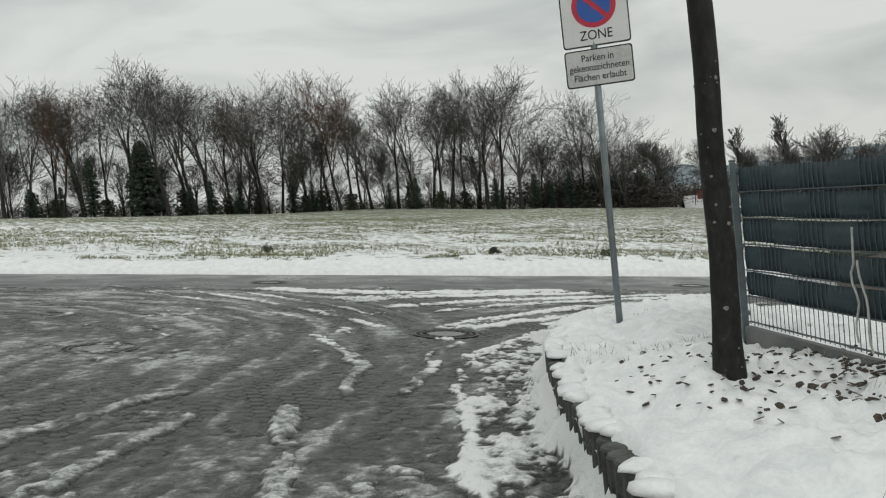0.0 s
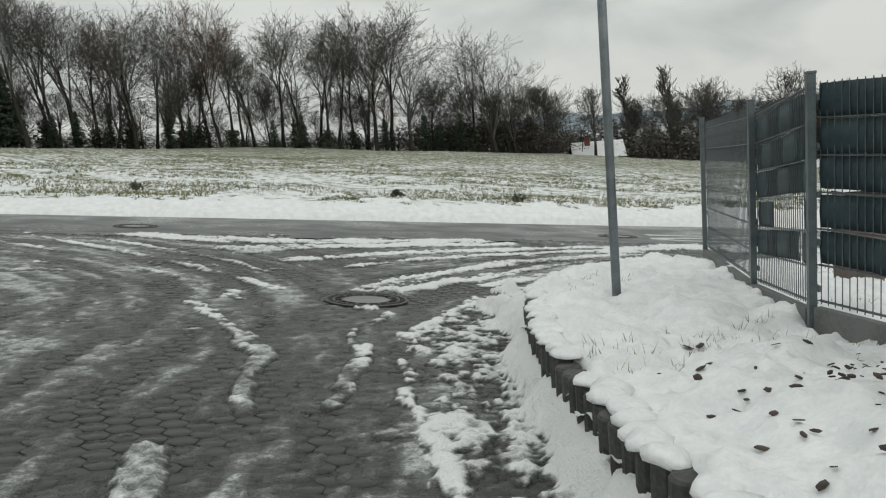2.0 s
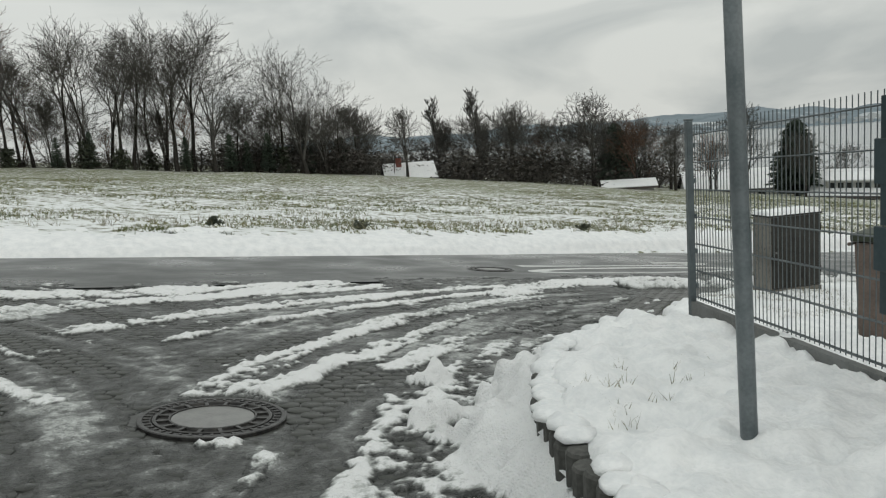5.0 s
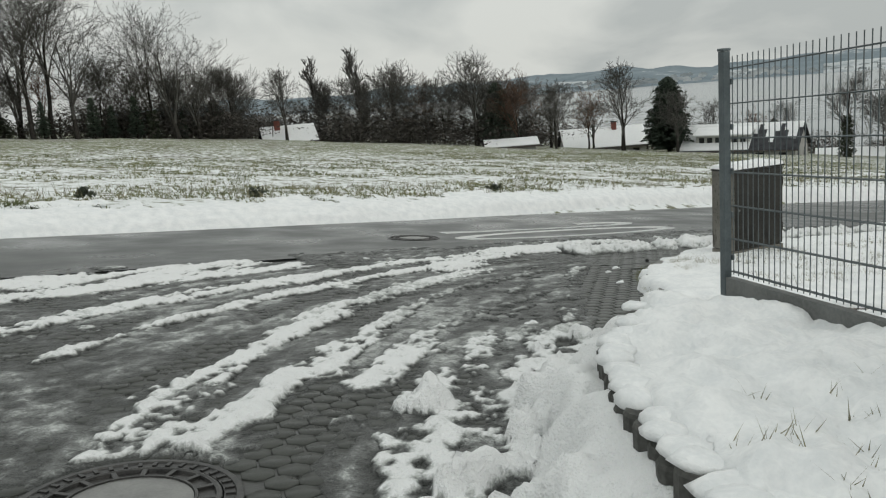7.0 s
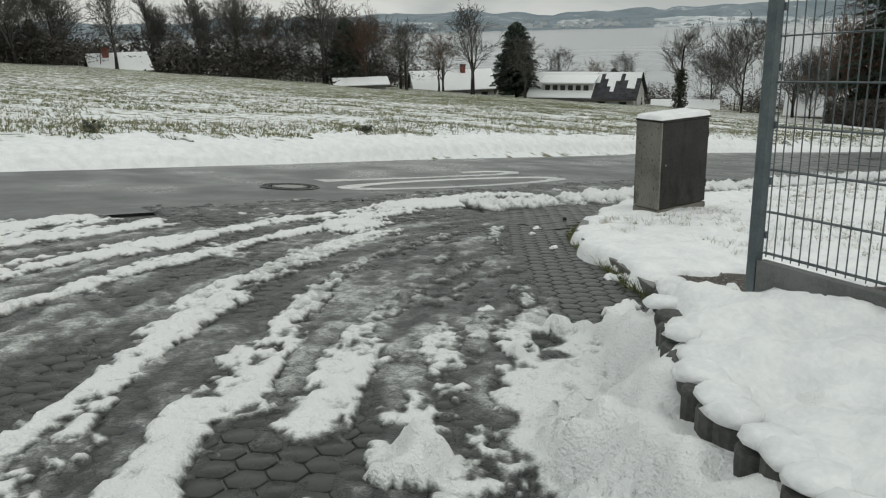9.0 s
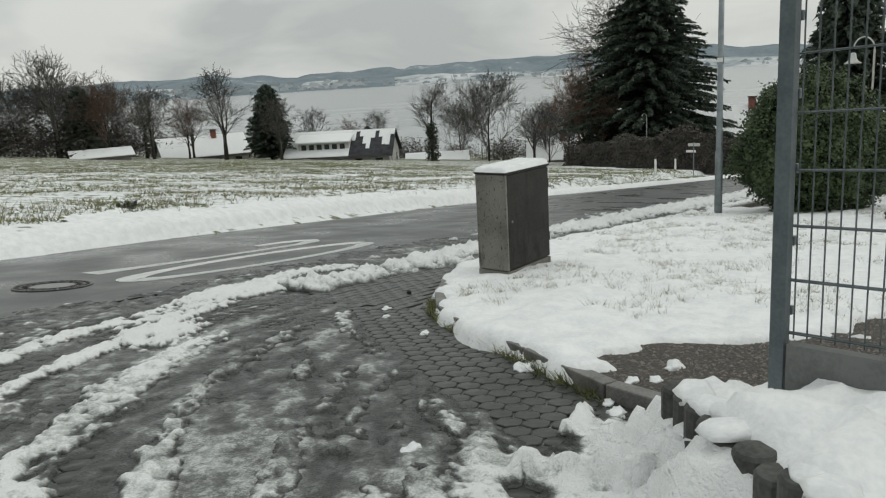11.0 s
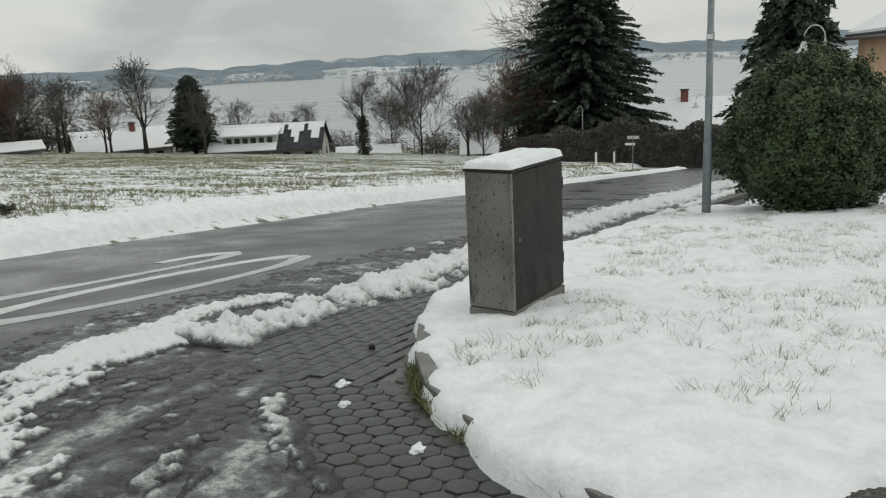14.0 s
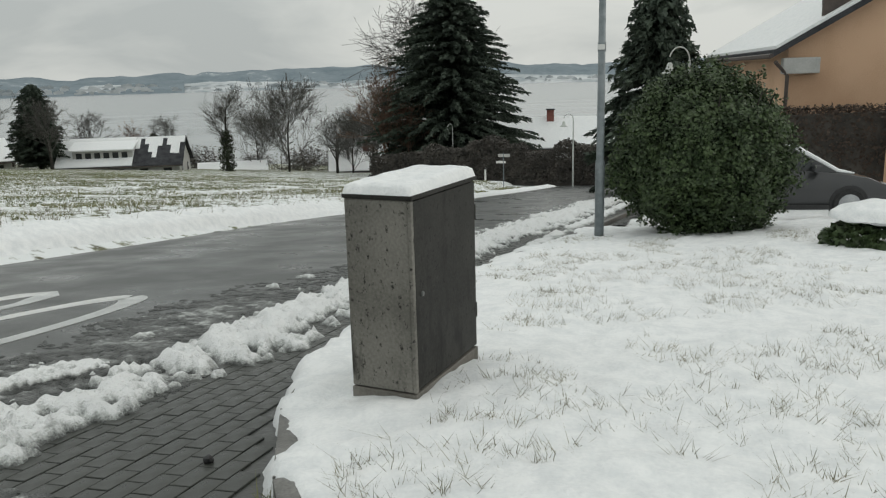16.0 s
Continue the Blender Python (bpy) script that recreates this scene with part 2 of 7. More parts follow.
def slush_material():
    """Wet snow: grey and glassy where it is thin, white where it lies thick (attribute cover)."""
    m = bpy.data.materials.new("melting_snow")
    m.use_nodes = True
    n, l = m.node_tree.nodes, m.node_tree.links
    b = n["Principled BSDF"]
    t, at = n.new("ShaderNodeTexCoord"), n.new("ShaderNodeAttribute")
    at.attribute_name = "cover"
    total = at.outputs["Fac"]
    fine = None
    for scale, amt in ((8.0, 0.34), (30.0, 0.55), (95.0, 0.50)):
        k, ma, ad = n.new("ShaderNodeTexNoise"), n.new("ShaderNodeMath"), n.new("ShaderNodeMath")
        k.inputs["Scale"].default_value, k.inputs["Detail"].default_value = scale, 3
        l.new(t.outputs["Object"], k.inputs["Vector"])
        ma.operation, ad.operation = "MULTIPLY_ADD", "ADD"
        ma.inputs[1].default_value, ma.inputs[2].default_value = amt, -amt / 2
        l.new(k.outputs["Fac"], ma.inputs[0])
        l.new(total, ad.inputs[0])
        l.new(ma.outputs[0], ad.inputs[1])
        total = ad.outputs[0]
    r = n.new("ShaderNodeValToRGB")
    r.color_ramp.elements[0].position, r.color_ramp.elements[0].color = 0.05, (0.026, 0.029, 0.026, 1)
    r.color_ramp.elements[1].position, r.color_ramp.elements[1].color = 0.95, (0.80, 0.81, 0.81, 1)
    for pos, c in ((0.30, 0.070), (0.50, 0.17), (0.70, 0.46)):
        e = r.color_ramp.elements.new(pos)
        e.color = (c * 0.97, c * 1.01, c * 0.98, 1)
    l.new(total, r.inputs[0])
    l.new(r.outputs[0], b.inputs["Base Color"])
    ro = n.new("ShaderNodeMapRange")
    ro.inputs["To Min"].default_value, ro.inputs["To Max"].default_value = 0.26, 0.62
    l.new(total, ro.inputs["Value"])
    l.new(ro.outputs[0], b.inputs["Roughness"])
    b.inputs["Specular IOR Level"].default_value = 0.3
    bp = n.new("ShaderNodeBump")
    bp.inputs["Strength"].default_value, bp.inputs["Distance"].default_value = 0.9, 0.03
    l.new(total, bp.inputs["Height"])
    l.new(bp.outputs[0], b.inputs["Normal"])
    return m


MELTING = slush_material()


def field_material():
    m = bpy.data.materials.new("snowy_field")
    m.use_nodes = True
    n, l = m.node_tree.nodes, m.node_tree.links
    b = n["Principled BSDF"]
    t = n.new("ShaderNodeTexCoord")
    sp = n.new("ShaderNodeSeparateXYZ")
    l.new(t.outputs["Object"], sp.inputs[0])
    # green, brown soil and straw mixed at two scales
    a, c = n.new("ShaderNodeTexNoise"), n.new("ShaderNodeTexNoise")
    a.inputs["Scale"].default_value, a.inputs["Detail"].default_value = 0.16, 6
    c.inputs["Scale"].default_value, c.inputs["Detail"].default_value = 3.5, 5
    l.new(t.outputs["Object"], a.inputs["Vector"])
    l.new(t.outputs["Object"], c.inputs["Vector"])
    g = n.new("ShaderNodeValToRGB")
    g.color_ramp.elements[0].position, g.color_ramp.elements[0].color = 0.34, (0.075, 0.058, 0.042, 1)
    g.color_ramp.elements[1].position, g.color_ramp.elements[1].color = 0.62, (0.11, 0.13, 0.04, 1)
    k = g.color_ramp.elements.new(0.48)
    k.color = (0.12, 0.125, 0.055, 1)
    mixn = n.new("ShaderNodeMix")
    mixn.inputs[0].default_value = 0.55
    l.new(a.outputs["Fac"], mixn.inputs[2])
    l.new(c.outputs["Fac"], mixn.inputs[3])
    l.new(mixn.outputs[0], g.inputs[0])
    # drill rows and blown patches decide where the snow lies
    mp = n.new("ShaderNodeMapping")
    mp.inputs["Rotation"].default_value = (0, 0, radians(-28))
    l.new(t.outputs["Object"], mp.inputs[0])
    w = n.new("ShaderNodeTexWave")
    w.inputs["Scale"].default_value, w.inputs["Distortion"].default_value, w.inputs["Detail"].default_value = 0.35, 2.0, 3
    l.new(mp.outputs[0], w.inputs["Vector"])
    d = n.new("ShaderNodeTexNoise")
    d.inputs["Scale"].default_value, d.inputs["Detail"].default_value, d.inputs["Roughness"].default_value = 3.6, 8, 0.66
    l.new(t.outputs["Object"], d.inputs["Vector"])
    e = n.new("ShaderNodeTexNoise")
    e.inputs["Scale"].default_value, e.inputs["Detail"].default_value = 0.5, 5
    l.new(t.outputs["Object"], e.inputs["Vector"])
    s1 = n.new("ShaderNodeMath"); s1.operation = "MULTIPLY_ADD"
    s1.inputs[1].default_value = 0.05
    l.new(w.outputs["Fac"], s1.inputs[0])
    l.new(d.outputs["Fac"], s1.inputs[2])
    s2 = n.new("ShaderNodeMath"); s2.operation = "MULTIPLY_ADD"
    s2.inputs[1].default_value = 0.20
    l.new(e.outputs["Fac"], s2.inputs[0])
    l.new(s1.outputs[0], s2.inputs[2])
    # the ploughed-up snow along the road thins out into the field
    y = n.new("ShaderNodeMapRange")
    y.inputs["From Min"].default_value, y.inputs["From Max"].default_value = 13.5, 55.0
    y.inputs["To Min"].default_value, y.inputs["To Max"].default_value = 0.09, -0.055
    l.new(sp.outputs["Y"], y.inputs["Value"])
    s3 = n.new("ShaderNodeMath"); s3.operation = "ADD"
    l.new(s2.outputs[0], s3.inputs[0])
    l.new(y.outputs[0], s3.inputs[1])
    st = n.new("ShaderNodeMapRange")
    st.inputs["From Min"].default_value, st.inputs["From Max"].default_value = 0.575, 0.685
    l.new(s3.outputs[0], st.inputs["Value"])
    mx = n.new("ShaderNodeMix"); mx.data_type = "RGBA"
    l.new(st.outputs[0], mx.inputs[0])
    l.new(g.outputs[0], mx.inputs[6])
    mx.inputs[7].default_value = (0.74, 0.76, 0.76, 1)
    l.new(mx.outputs[2], b.inputs["Base Color"])
    b.inputs["Roughness"].default_value = 0.85
    bp = n.new("ShaderNodeBump")
    bp.inputs["Strength"].default_value, bp.inputs["Distance"].default_value = 0.7, 0.06
    l.new(s3.outputs[0], bp.inputs["Height"])
    l.new(bp.outputs[0], b.inputs["Normal"])
    return m


FIELD = field_material()

# ---------- small tools ----------
def P(x, y):
    """The sloping plane of road and paving."""
    return -0.295 - 0.116 * (x + 1.53) - 0.024 * (y - 2.3)


def H(x, y):
    """Height of the land."""
    x, y = np.asarray(x, float), np.asarray(y, float)
    xs = np.where(x < -60, -60 + (x + 60) * 0.35, np.minimum(x, 330.0))
    edge = -0.295 - 0.116 * (xs + 1.53) - 0.024 * (13.2 - 2.3)
    k = np.clip(0.004 + 0.0004 * xs, -0.016, 0.010)
    far = np.clip(y - 13.2, 0, 140)
    field = edge + 0.06 + 0.24 * np.clip((y - 13.0 - 0.04 * xs) / 1.2, 0, 1) + k * far
    near = -0.295 - 0.116 * (xs + 1.53) - 0.024 * (np.clip(y, -60, 13.2) - 2.3) - 0.05
    s = np.clip((y - 12.7 - 0.05 * xs) / 0.4, 0, 1)
    z = near * (1 - s) + field * s
    return np.maximum(z, -42.0)


def hz(x, y):
    return float(H(x, y))


def lattice(nx, ny, seed):
    r = np.random.RandomState(seed)
    return r.rand(nx, ny)


def vnoise(x, y, freq, seed):
    g = lattice(256, 256, seed)
    u, v = np.asarray(x) * freq + 1000.3, np.asarray(y) * freq + 1000.7
    i, j = np.floor(u).astype(int), np.floor(v).astype(int)
    fu, fv = u - i, v - j
    fu, fv = fu * fu * (3 - 2 * fu), fv * fv * (3 - 2 * fv)
    a, b = g[i % 256, j % 256], g[(i + 1) % 256, j % 256]
    c, d = g[i % 256, (j + 1) % 256], g[(i + 1) % 256, (j + 1) % 256]
    return (a * (1 - fu) + b * fu) * (1 - fv) + (c * (1 - fu) + d * fu) * fv - 0.5


def fbm(x, y, freq, seed, octaves=4, gain=0.5):
    return sum(vnoise(x, y, freq * 2.03 ** k, seed + k) * gain ** k for k in range(octaves))


def seg_dist(x, y, line):
    """Distance from points to a polyline, and how far along it they lie."""
    best = np.full(np.shape(x), 1e9)
    for (ax, ay), (bx, by) in zip(line[:-1], line[1:]):
        dx, dy = bx - ax, by - ay
        t = np.clip(((x - ax) * dx + (y - ay) * dy) / (dx * dx + dy * dy), 0, 1)
        best = np.minimum(best, np.hypot(x - ax - t * dx, y - ay - t * dy))
    return best


def inside(x, y, poly):
    r = np.zeros(np.shape(x), bool)
    for (ax, ay), (bx, by) in zip(poly, poly[1:] + poly[:1]):
        hit = ((ay > y) != (by > y)) & (x < (bx - ax) * (y - ay) / (by - ay + 1e-12) + ax)
        r ^= hit
    return r


def sdf(x, y, poly):
    """Positive inside."""
    d = seg_dist(x, y, poly + poly[:1])
    return np.where(inside(x, y, poly), d, -d)


def link(name, me, material=None, parent=None, label=""):
    ob = new(name, me)
    if material and not me.materials:
        me.materials.append(material)
    if parent:
        ob.parent = parent
    if label:
        ob["label"] = label
    return ob


def part(name, bm, material, parent=None, label="", smooth=False):
    me = bpy.data.meshes.new(name)
    bmesh.ops.recalc_face_normals(bm, faces=bm.faces)
    bm.to_mesh(me)
    bm.free()
    if smooth:
        me.polygons.foreach_set("use_smooth", [True] * len(me.polygons))
    return link(name, me, material, parent, label)


def raw(name, verts, faces, material, parent=None, label="", smooth=False):
    me = bpy.data.meshes.new(name)
    verts, faces = np.asarray(verts, np.float32), np.asarray(faces, np.int32)
    nf, k = faces.shape
    me.vertices.add(len(verts))
    me.vertices.foreach_set("co", verts.ravel())
    me.loops.add(nf * k)
    me.loops.foreach_set("vertex_index", faces.ravel())
    me.polygons.add(nf)
    me.polygons.foreach_set("loop_start", np.arange(0, nf * k, k, dtype=np.int32))
    me.polygons.foreach_set("loop_total", np.full(nf, k, np.int32))
    if smooth:
        me.polygons.foreach_set("use_smooth", np.ones(nf, bool))
    me.update(calc_edges=True)
    return link(name, me, material, parent, label)


def thing(name, m=None, label="", category="", group="", kind=""):
    ob = new(name)
    ob.empty_display_size = 0.1
    if m is not None:
        ob.matrix_basis = m
    return tagged(ob, label, category, group, kind)


def bm_box(x0, x1, y0, y1, z0, z1, bevel=0.0, bm=None):
    bm = bm or bmesh.new()
    v = [bm.verts.new((x, y, z)) for z in (z0, z1) for x, y in ((x0, y0), (x1, y0), (x1, y1), (x0, y1))]
    fs = [bm.faces.new([v[i] for i in f]) for f in ((3, 2, 1, 0), (4, 5, 6, 7), (0, 1, 5, 4), (1, 2, 6, 5), (2, 3, 7, 6), (3, 0, 4, 7))]
    if bevel:
        bmesh.ops.bevel(bm, geom=list(dict.fromkeys(e for f in fs for e in f.edges)), offset=bevel, segments=2, affect="EDGES", profile=0.6)
    return bm


def bm_tube(points, radii, sides=8, bm=None, cap=True):
    bm = bm or bmesh.new()
    rings = []
    pts = [Vector(p) for p in points]
    for i, p in enumerate(pts):
        d = (pts[min(i + 1, len(pts) - 1)] - pts[max(i - 1, 0)]).normalized()
        u = d.cross(Vector((0.31, 0.95, 0.05))).normalized()
        w = d.cross(u)
        rings.append([bm.verts.new(p + radii[i] * (math.cos(a) * u + math.sin(a) * w)) for a in (2 * math.pi * k / sides for k in range(sides))])
    for r0, r1 in zip(rings[:-1], rings[1:]):
        for k in range(sides):
            bm.faces.new((r0[k], r0[(k + 1) % sides], r1[(k + 1) % sides], r1[k]))
    if cap:
        bm.faces.new(rings[0][::-1])
        bm.faces.new(rings[-1])
    return bm


def bm_lathe(profile, sides=24, bm=None):
    """Turned shape from (radius, height) pairs."""
    bm = bm or bmesh.new()
    rings = [[bm.verts.new((r * math.cos(a), r * math.sin(a), z)) for a in (2 * math.pi * k / sides for k in range(sides))] for r, z in profile]
    for r0, r1 in zip(rings[:-1], rings[1:]):
        for k in range(sides):
            bm.faces.new((r0[k], r0[(k + 1) % sides], r1[(k + 1) % sides], r1[k]))
    bm.faces.new(rings[0][::-1])
    bm.faces.new(rings[-1])
    return bm


def prism(poly, z0, z1, bm=None):
    bm = bm or bmesh.new()
    lo, hi = [bm.verts.new((x, y, z0)) for x, y in poly], [bm.verts.new((x, y, z1)) for x, y in poly]
    bm.faces.new(lo[::-1])
    bm.faces.new(hi)
    for i in range(len(poly)):
        j = (i + 1) % len(poly)
        bm.faces.new((lo[i], lo[j], hi[j], hi[i]))
    return bm


def height_sheet(name, x0, x1, y0, y1, step, height, material, keep=None, smooth=True, parent=None):
    """A sheet over a grid; height and keep are functions of the grid's x and y."""
    xs, ys = np.arange(x0, x1 + step / 2, step), np.arange(y0, y1 + step / 2, step)
    gx, gy = np.meshgrid(xs, ys, indexing="ij")
    z, ok, *cover = height(gx, gy)
    idx = np.arange(gx.size).reshape(gx.shape)
    q = np.stack([idx[:-1, :-1], idx[1:, :-1], idx[1:, 1:], idx[:-1, 1:]], -1).reshape(-1, 4)
    q = q[ok.ravel()[q].any(1)]
    used, inv = np.unique(q, return_inverse=True)
    v = np.stack([gx, gy, z], -1).reshape(-1, 3)[used]
    ob = raw(name, v, inv.reshape(-1, 4), material, parent, smooth=smooth)
    if cover:
        ob.data.attributes.new("cover", "FLOAT", "POINT").data.foreach_set("value", np.ascontiguousarray(cover[0].reshape(-1)[used], np.float32))
    return ob

# ---------- the land ----------
def axis(lo, hi, fine0, fine1, step):
    a = list(np.arange(fine0, fine1 + step / 2, step))
    d, x = step, fine1
    while x < hi:
        d = min(d * 1.18, 260)
        x += d
        a.append(x)
    d, x = step, fine0
    while x > lo:
        d = min(d * 1.18, 260)
        x -= d
        a.insert(0, x)
    return np.array(a)


gx, gy = np.meshgrid(axis(-2500, 3600, -30, 60, 0.6), axis(-1500, 3800, 11.0, 60, 0.45), indexing="ij")
gz = H(gx, gy) + np.where(gy > 14, fbm(gx, gy, 0.6, 11) * 0.10, 0) + np.where(gy > 30, fbm(gx, gy, 0.05, 17) * 0.5, 0)
idx = np.arange(gx.size).reshape(gx.shape)
quads = np.stack([idx[:-1, :-1], idx[1:, :-1], idx[1:, 1:], idx[:-1, 1:]], -1).reshape(-1, 4)
ground = raw("ground", np.stack([gx, gy, gz], -1).reshape(-1, 3), quads, FIELD, smooth=True)
tagged(ground, "sloping field with winter grass under thin patchy snow", "ground", kind="structure")

lake = raw("water", [(-300, -3000, -35), (4500, -3000, -35), (4500, 4500, -35), (-300, 4500, -35)], [(0, 1, 2, 3)], WATER)
tagged(lake, "wide pale grey lake below the slope", "water", kind="structure")


def far_shore(name, dist, depth, base, lift, seed, material, b0, b1, label):
    bs = np.radians(np.linspace(b0, b1, 260))
    rows = []
    for k, (f, up) in enumerate(((0.0, 0.0), (0.15, 0.22), (0.35, 0.55), (0.6, 0.9), (0.8, 1.0), (1.0, 0.7))):
        r = dist + depth * f + 120 * fbm(np.degrees(bs), bs * 0, 0.3, seed)
        h = base + lift * up * np.clip(0.78 + 0.55 * fbm(np.degrees(bs), bs * 0 + k * 0.35, 0.13, seed + 5, 5, 0.6), 0.2, 1.3)
        rows.append(np.stack([r * np.sin(bs), r * np.cos(bs), h if k else h * 0 - 36], -1))
    v = np.concatenate(rows)
    n = len(bs)
    i = np.arange(n * 6).reshape(6, n)
    f = np.stack([i[:-1, :-1], i[1:, :-1], i[1:, 1:], i[:-1, 1:]], -1).reshape(-1, 4)
    ob = raw(name, v, f, material, smooth=True)
    return tagged(ob, label, "hills", kind="structure")


# far land, its distance haze carried by the material colours
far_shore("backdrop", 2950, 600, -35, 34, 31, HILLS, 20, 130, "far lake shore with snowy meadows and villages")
far_shore("backdrop", 2860, 900, -36, 74, 47, HILLM, 16, 57, "wooded headland across the lake, haze put into its colour")
far_shore("backdrop", 3600, 700, -36, 108, 77, HILLM, 10, 130, "haze-tinted wooded hills beyond the lake")
rng = random.Random(5)
vill = []
for k in range(420):
    head = k % 3 != 0
    b = radians(rng.uniform(20, 55) if head else rng.uniform(52, 100))
    d = rng.uniform(2850, 3060) if head else rng.uniform(2960, 3250)
    w, h = rng.uniform(4, 13), rng.uniform(4, 8)
    z = -30 + (d - 2860) * 0.105 if head else -32 + (d - 2950) * 0.05
    vill.append((d * math.sin(b), d * math.cos(b), z, w, h))
vv, vf = [], []
for x, y, z, w, h in vill:
    n0 = len(vv)
    vv += [(x - w, y + w, z), (x + w, y - w, z), (x + w, y - w, z + h), (x, y, z + h * 1.7), (x - w, y + w, z + h)]
    vf += [(n0, n0 + 1, n0 + 2, n0 + 4), (n0 + 4, n0 + 2, n0 + 3, n0 + 3)]
me = bpy.data.meshes.new("far_houses")
me.from_pydata(vv, [], [f if f[2] != f[3] else f[:3] for f in vf])
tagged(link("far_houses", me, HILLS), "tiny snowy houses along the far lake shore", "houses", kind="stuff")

# ---------- road, paving ----------
def strip_sheet(name, line_a, line_b, material, off, n=60, sub=8, thick=0.12):
    """A slab between two plan lines."""
    def along(line, t):
        L = np.r_[0, np.cumsum([math.dist(a, b) for a, b in zip(line[:-1], line[1:])])]
        s = t * L[-1]
        return np.interp(s, L, [p[0] for p in line]), np.interp(s, L, [p[1] for p in line])
    v, f = [], []
    for i in range(n + 1):
        ax, ay = along(line_a, i / n)
        bx, by = along(line_b, i / n)
        for j in range(sub + 1):
            x, y = ax + (bx - ax) * j / sub, ay + (by - ay) * j / sub
            v.append((x, y, P(x, y) + off))
    m = len(v)
    v += [(x, y, z - thick) for x, y, z in v]
    w = sub + 1
    for i in range(n):
        for j in range(sub):
            a = i * w + j
            f.append((a, a + w, a + w + 1, a + 1))
        for j in (0, sub):
            a = i * w + j
            f.append((a, a + w, a + w + m, a + m))
    return raw(name, v, f, material)


ROAD_N = [(-60, 4.6), (-30, 6.4), (-12, 7.6), (-4, 8.2), (1, 8.45), (4, 8.45), (7, 7.6), (12, 7.35), (20, 7.0), (30, 6.6), (45, 6.0), (58, 4.5), (66, 0.0), (70, -12)]
ROAD_F = [(-60, 8.6), (-30, 10.4), (-12, 11.9), (-4, 12.4), (2, 12.75), (6, 13.0), (12, 13.7), (18, 13.9), (24, 13.6), (34, 12.8), (48, 12.2), (62, 12.0), (74, 6.0), (78, -12)]
road = strip_sheet("road", ROAD_N, ROAD_F, ASPHALT, 0.0, 140, 10)
tagged(road, "wet grey asphalt road with thin meltwater film", "road", kind="structure")

paving = height_sheet("pavement", -14, 6.2, -22, 8.5, 0.25,
                      lambda x, y: (P(x, y) - 0.010 - 0.02 * np.clip(y - 7.6 - 0.02 * x, 0, 1), (y < 8.5 + 0.05 * np.minimum(x, 0))), JOINT)
tagged(paving, "wet cobbled paving of the side street", "pavement", kind="structure")

# ---------- plan lines of the planted bed, kerb and lawn ----------
PALI = [(-0.92, -9.0), (-0.92, -4.0), (-0.90, -2.4), (-0.78, -1.0), (-0.56, 0.1), (-0.28, 0.9), (0.05, 1.48), (0.5, 2.05), (1.05, 2.5), (1.5, 2.80), (1.80, 2.98)]
FENCE = [(2.015, 2.687), (1.22, 0.38), (0.726, -1.052), (1.0, -3.0), (1.36, -5.5), (1.7, -8.0)]
BED = PALI + [(2.18, 3.06), (2.22, 2.86), (2.12, 2.75)] + [(5.2, 1.0), (5.2, -9.0)]
KERB = [(2.36, 2.95), (2.62, 3.5), (3.16, 4.18), (3.78, 4.97), (4.2, 5.38), (4.75, 5.72), (5.6, 6.12), (7.0, 6.45), (9.8, 6.58), (11.9, 6.40), (16.4, 5.86), (24, 5.3), (34, 4.8)]
GRITP = [(2.40, 3.10), (3.12, 4.06), (3.7, 3.62), (4.7, 3.12), (5.8, 2.62), (8.0, 1.4), (10.5, -0.4), (9.6, -1.6), (6.8, 0.4), (4.6, 1.6), (3.2, 2.25), (2.2, 2.78)]
LAWN = KERB[2:] + [(34, -12), (5.5, -12), (5.5, 0.5)]

# exposed-aggregate path into the garden
bm = bmesh.new()
vs = [bm.verts.new((x, y, P(x, y) + 0.075)) for x, y in GRITP]
bm.faces.new(vs)
r = bmesh.ops.extrude_face_region(bm, geom=bm.faces[:])
for v in r["geom"]:
    if isinstance(v, bmesh.types.BMVert):
        v.co.z -= 0.2
path = tagged(part("garden_path", bm, GRIT), "dark wet exposed-aggregate garden path", "path", kind="structure")
prng = np.random.RandomState(8)
pts = prng.rand(16000, 2) * (5.2, 4.2) + (2.2, 0.6)
pts = pts[sdf(pts[:, 0], pts[:, 1], GRITP) > 0.02][:6500]
pv, pf = [], []
octa = np.array([(1, 0, 0), (0, 1, 0), (-1, 0, 0), (0, -1, 0), (0, 0, 0.8)])
for x, y in pts:
    s = prng.uniform(0.006, 0.016)
    a = prng.uniform(0, 6.28)
    n0 = len(pv)
    for o in octa:
        pv.append((x + s * (o[0] * math.cos(a) - o[1] * math.sin(a) * 0.8), y + s * (o[0] * math.sin(a) + o[1] * math.cos(a) * 0.8), P(x, y) + 0.074 + s * o[2]))
    pf += [(n0, n0 + 1, n0 + 4), (n0 + 1, n0 + 2, n0 + 4), (n0 + 2, n0 + 3, n0 + 4), (n0 + 3, n0, n0 + 4)]
PEB = mat("pebbles", (0.05, 0.042, 0.036), (0.22, 0.185, 0.155), 30, 0.3, 0, fine=60, rnd=0.5)
tagged(raw("pebbles", pv, pf, PEB), "brown and grey pebbles set in the path surface", "pebbles", kind="stuff")

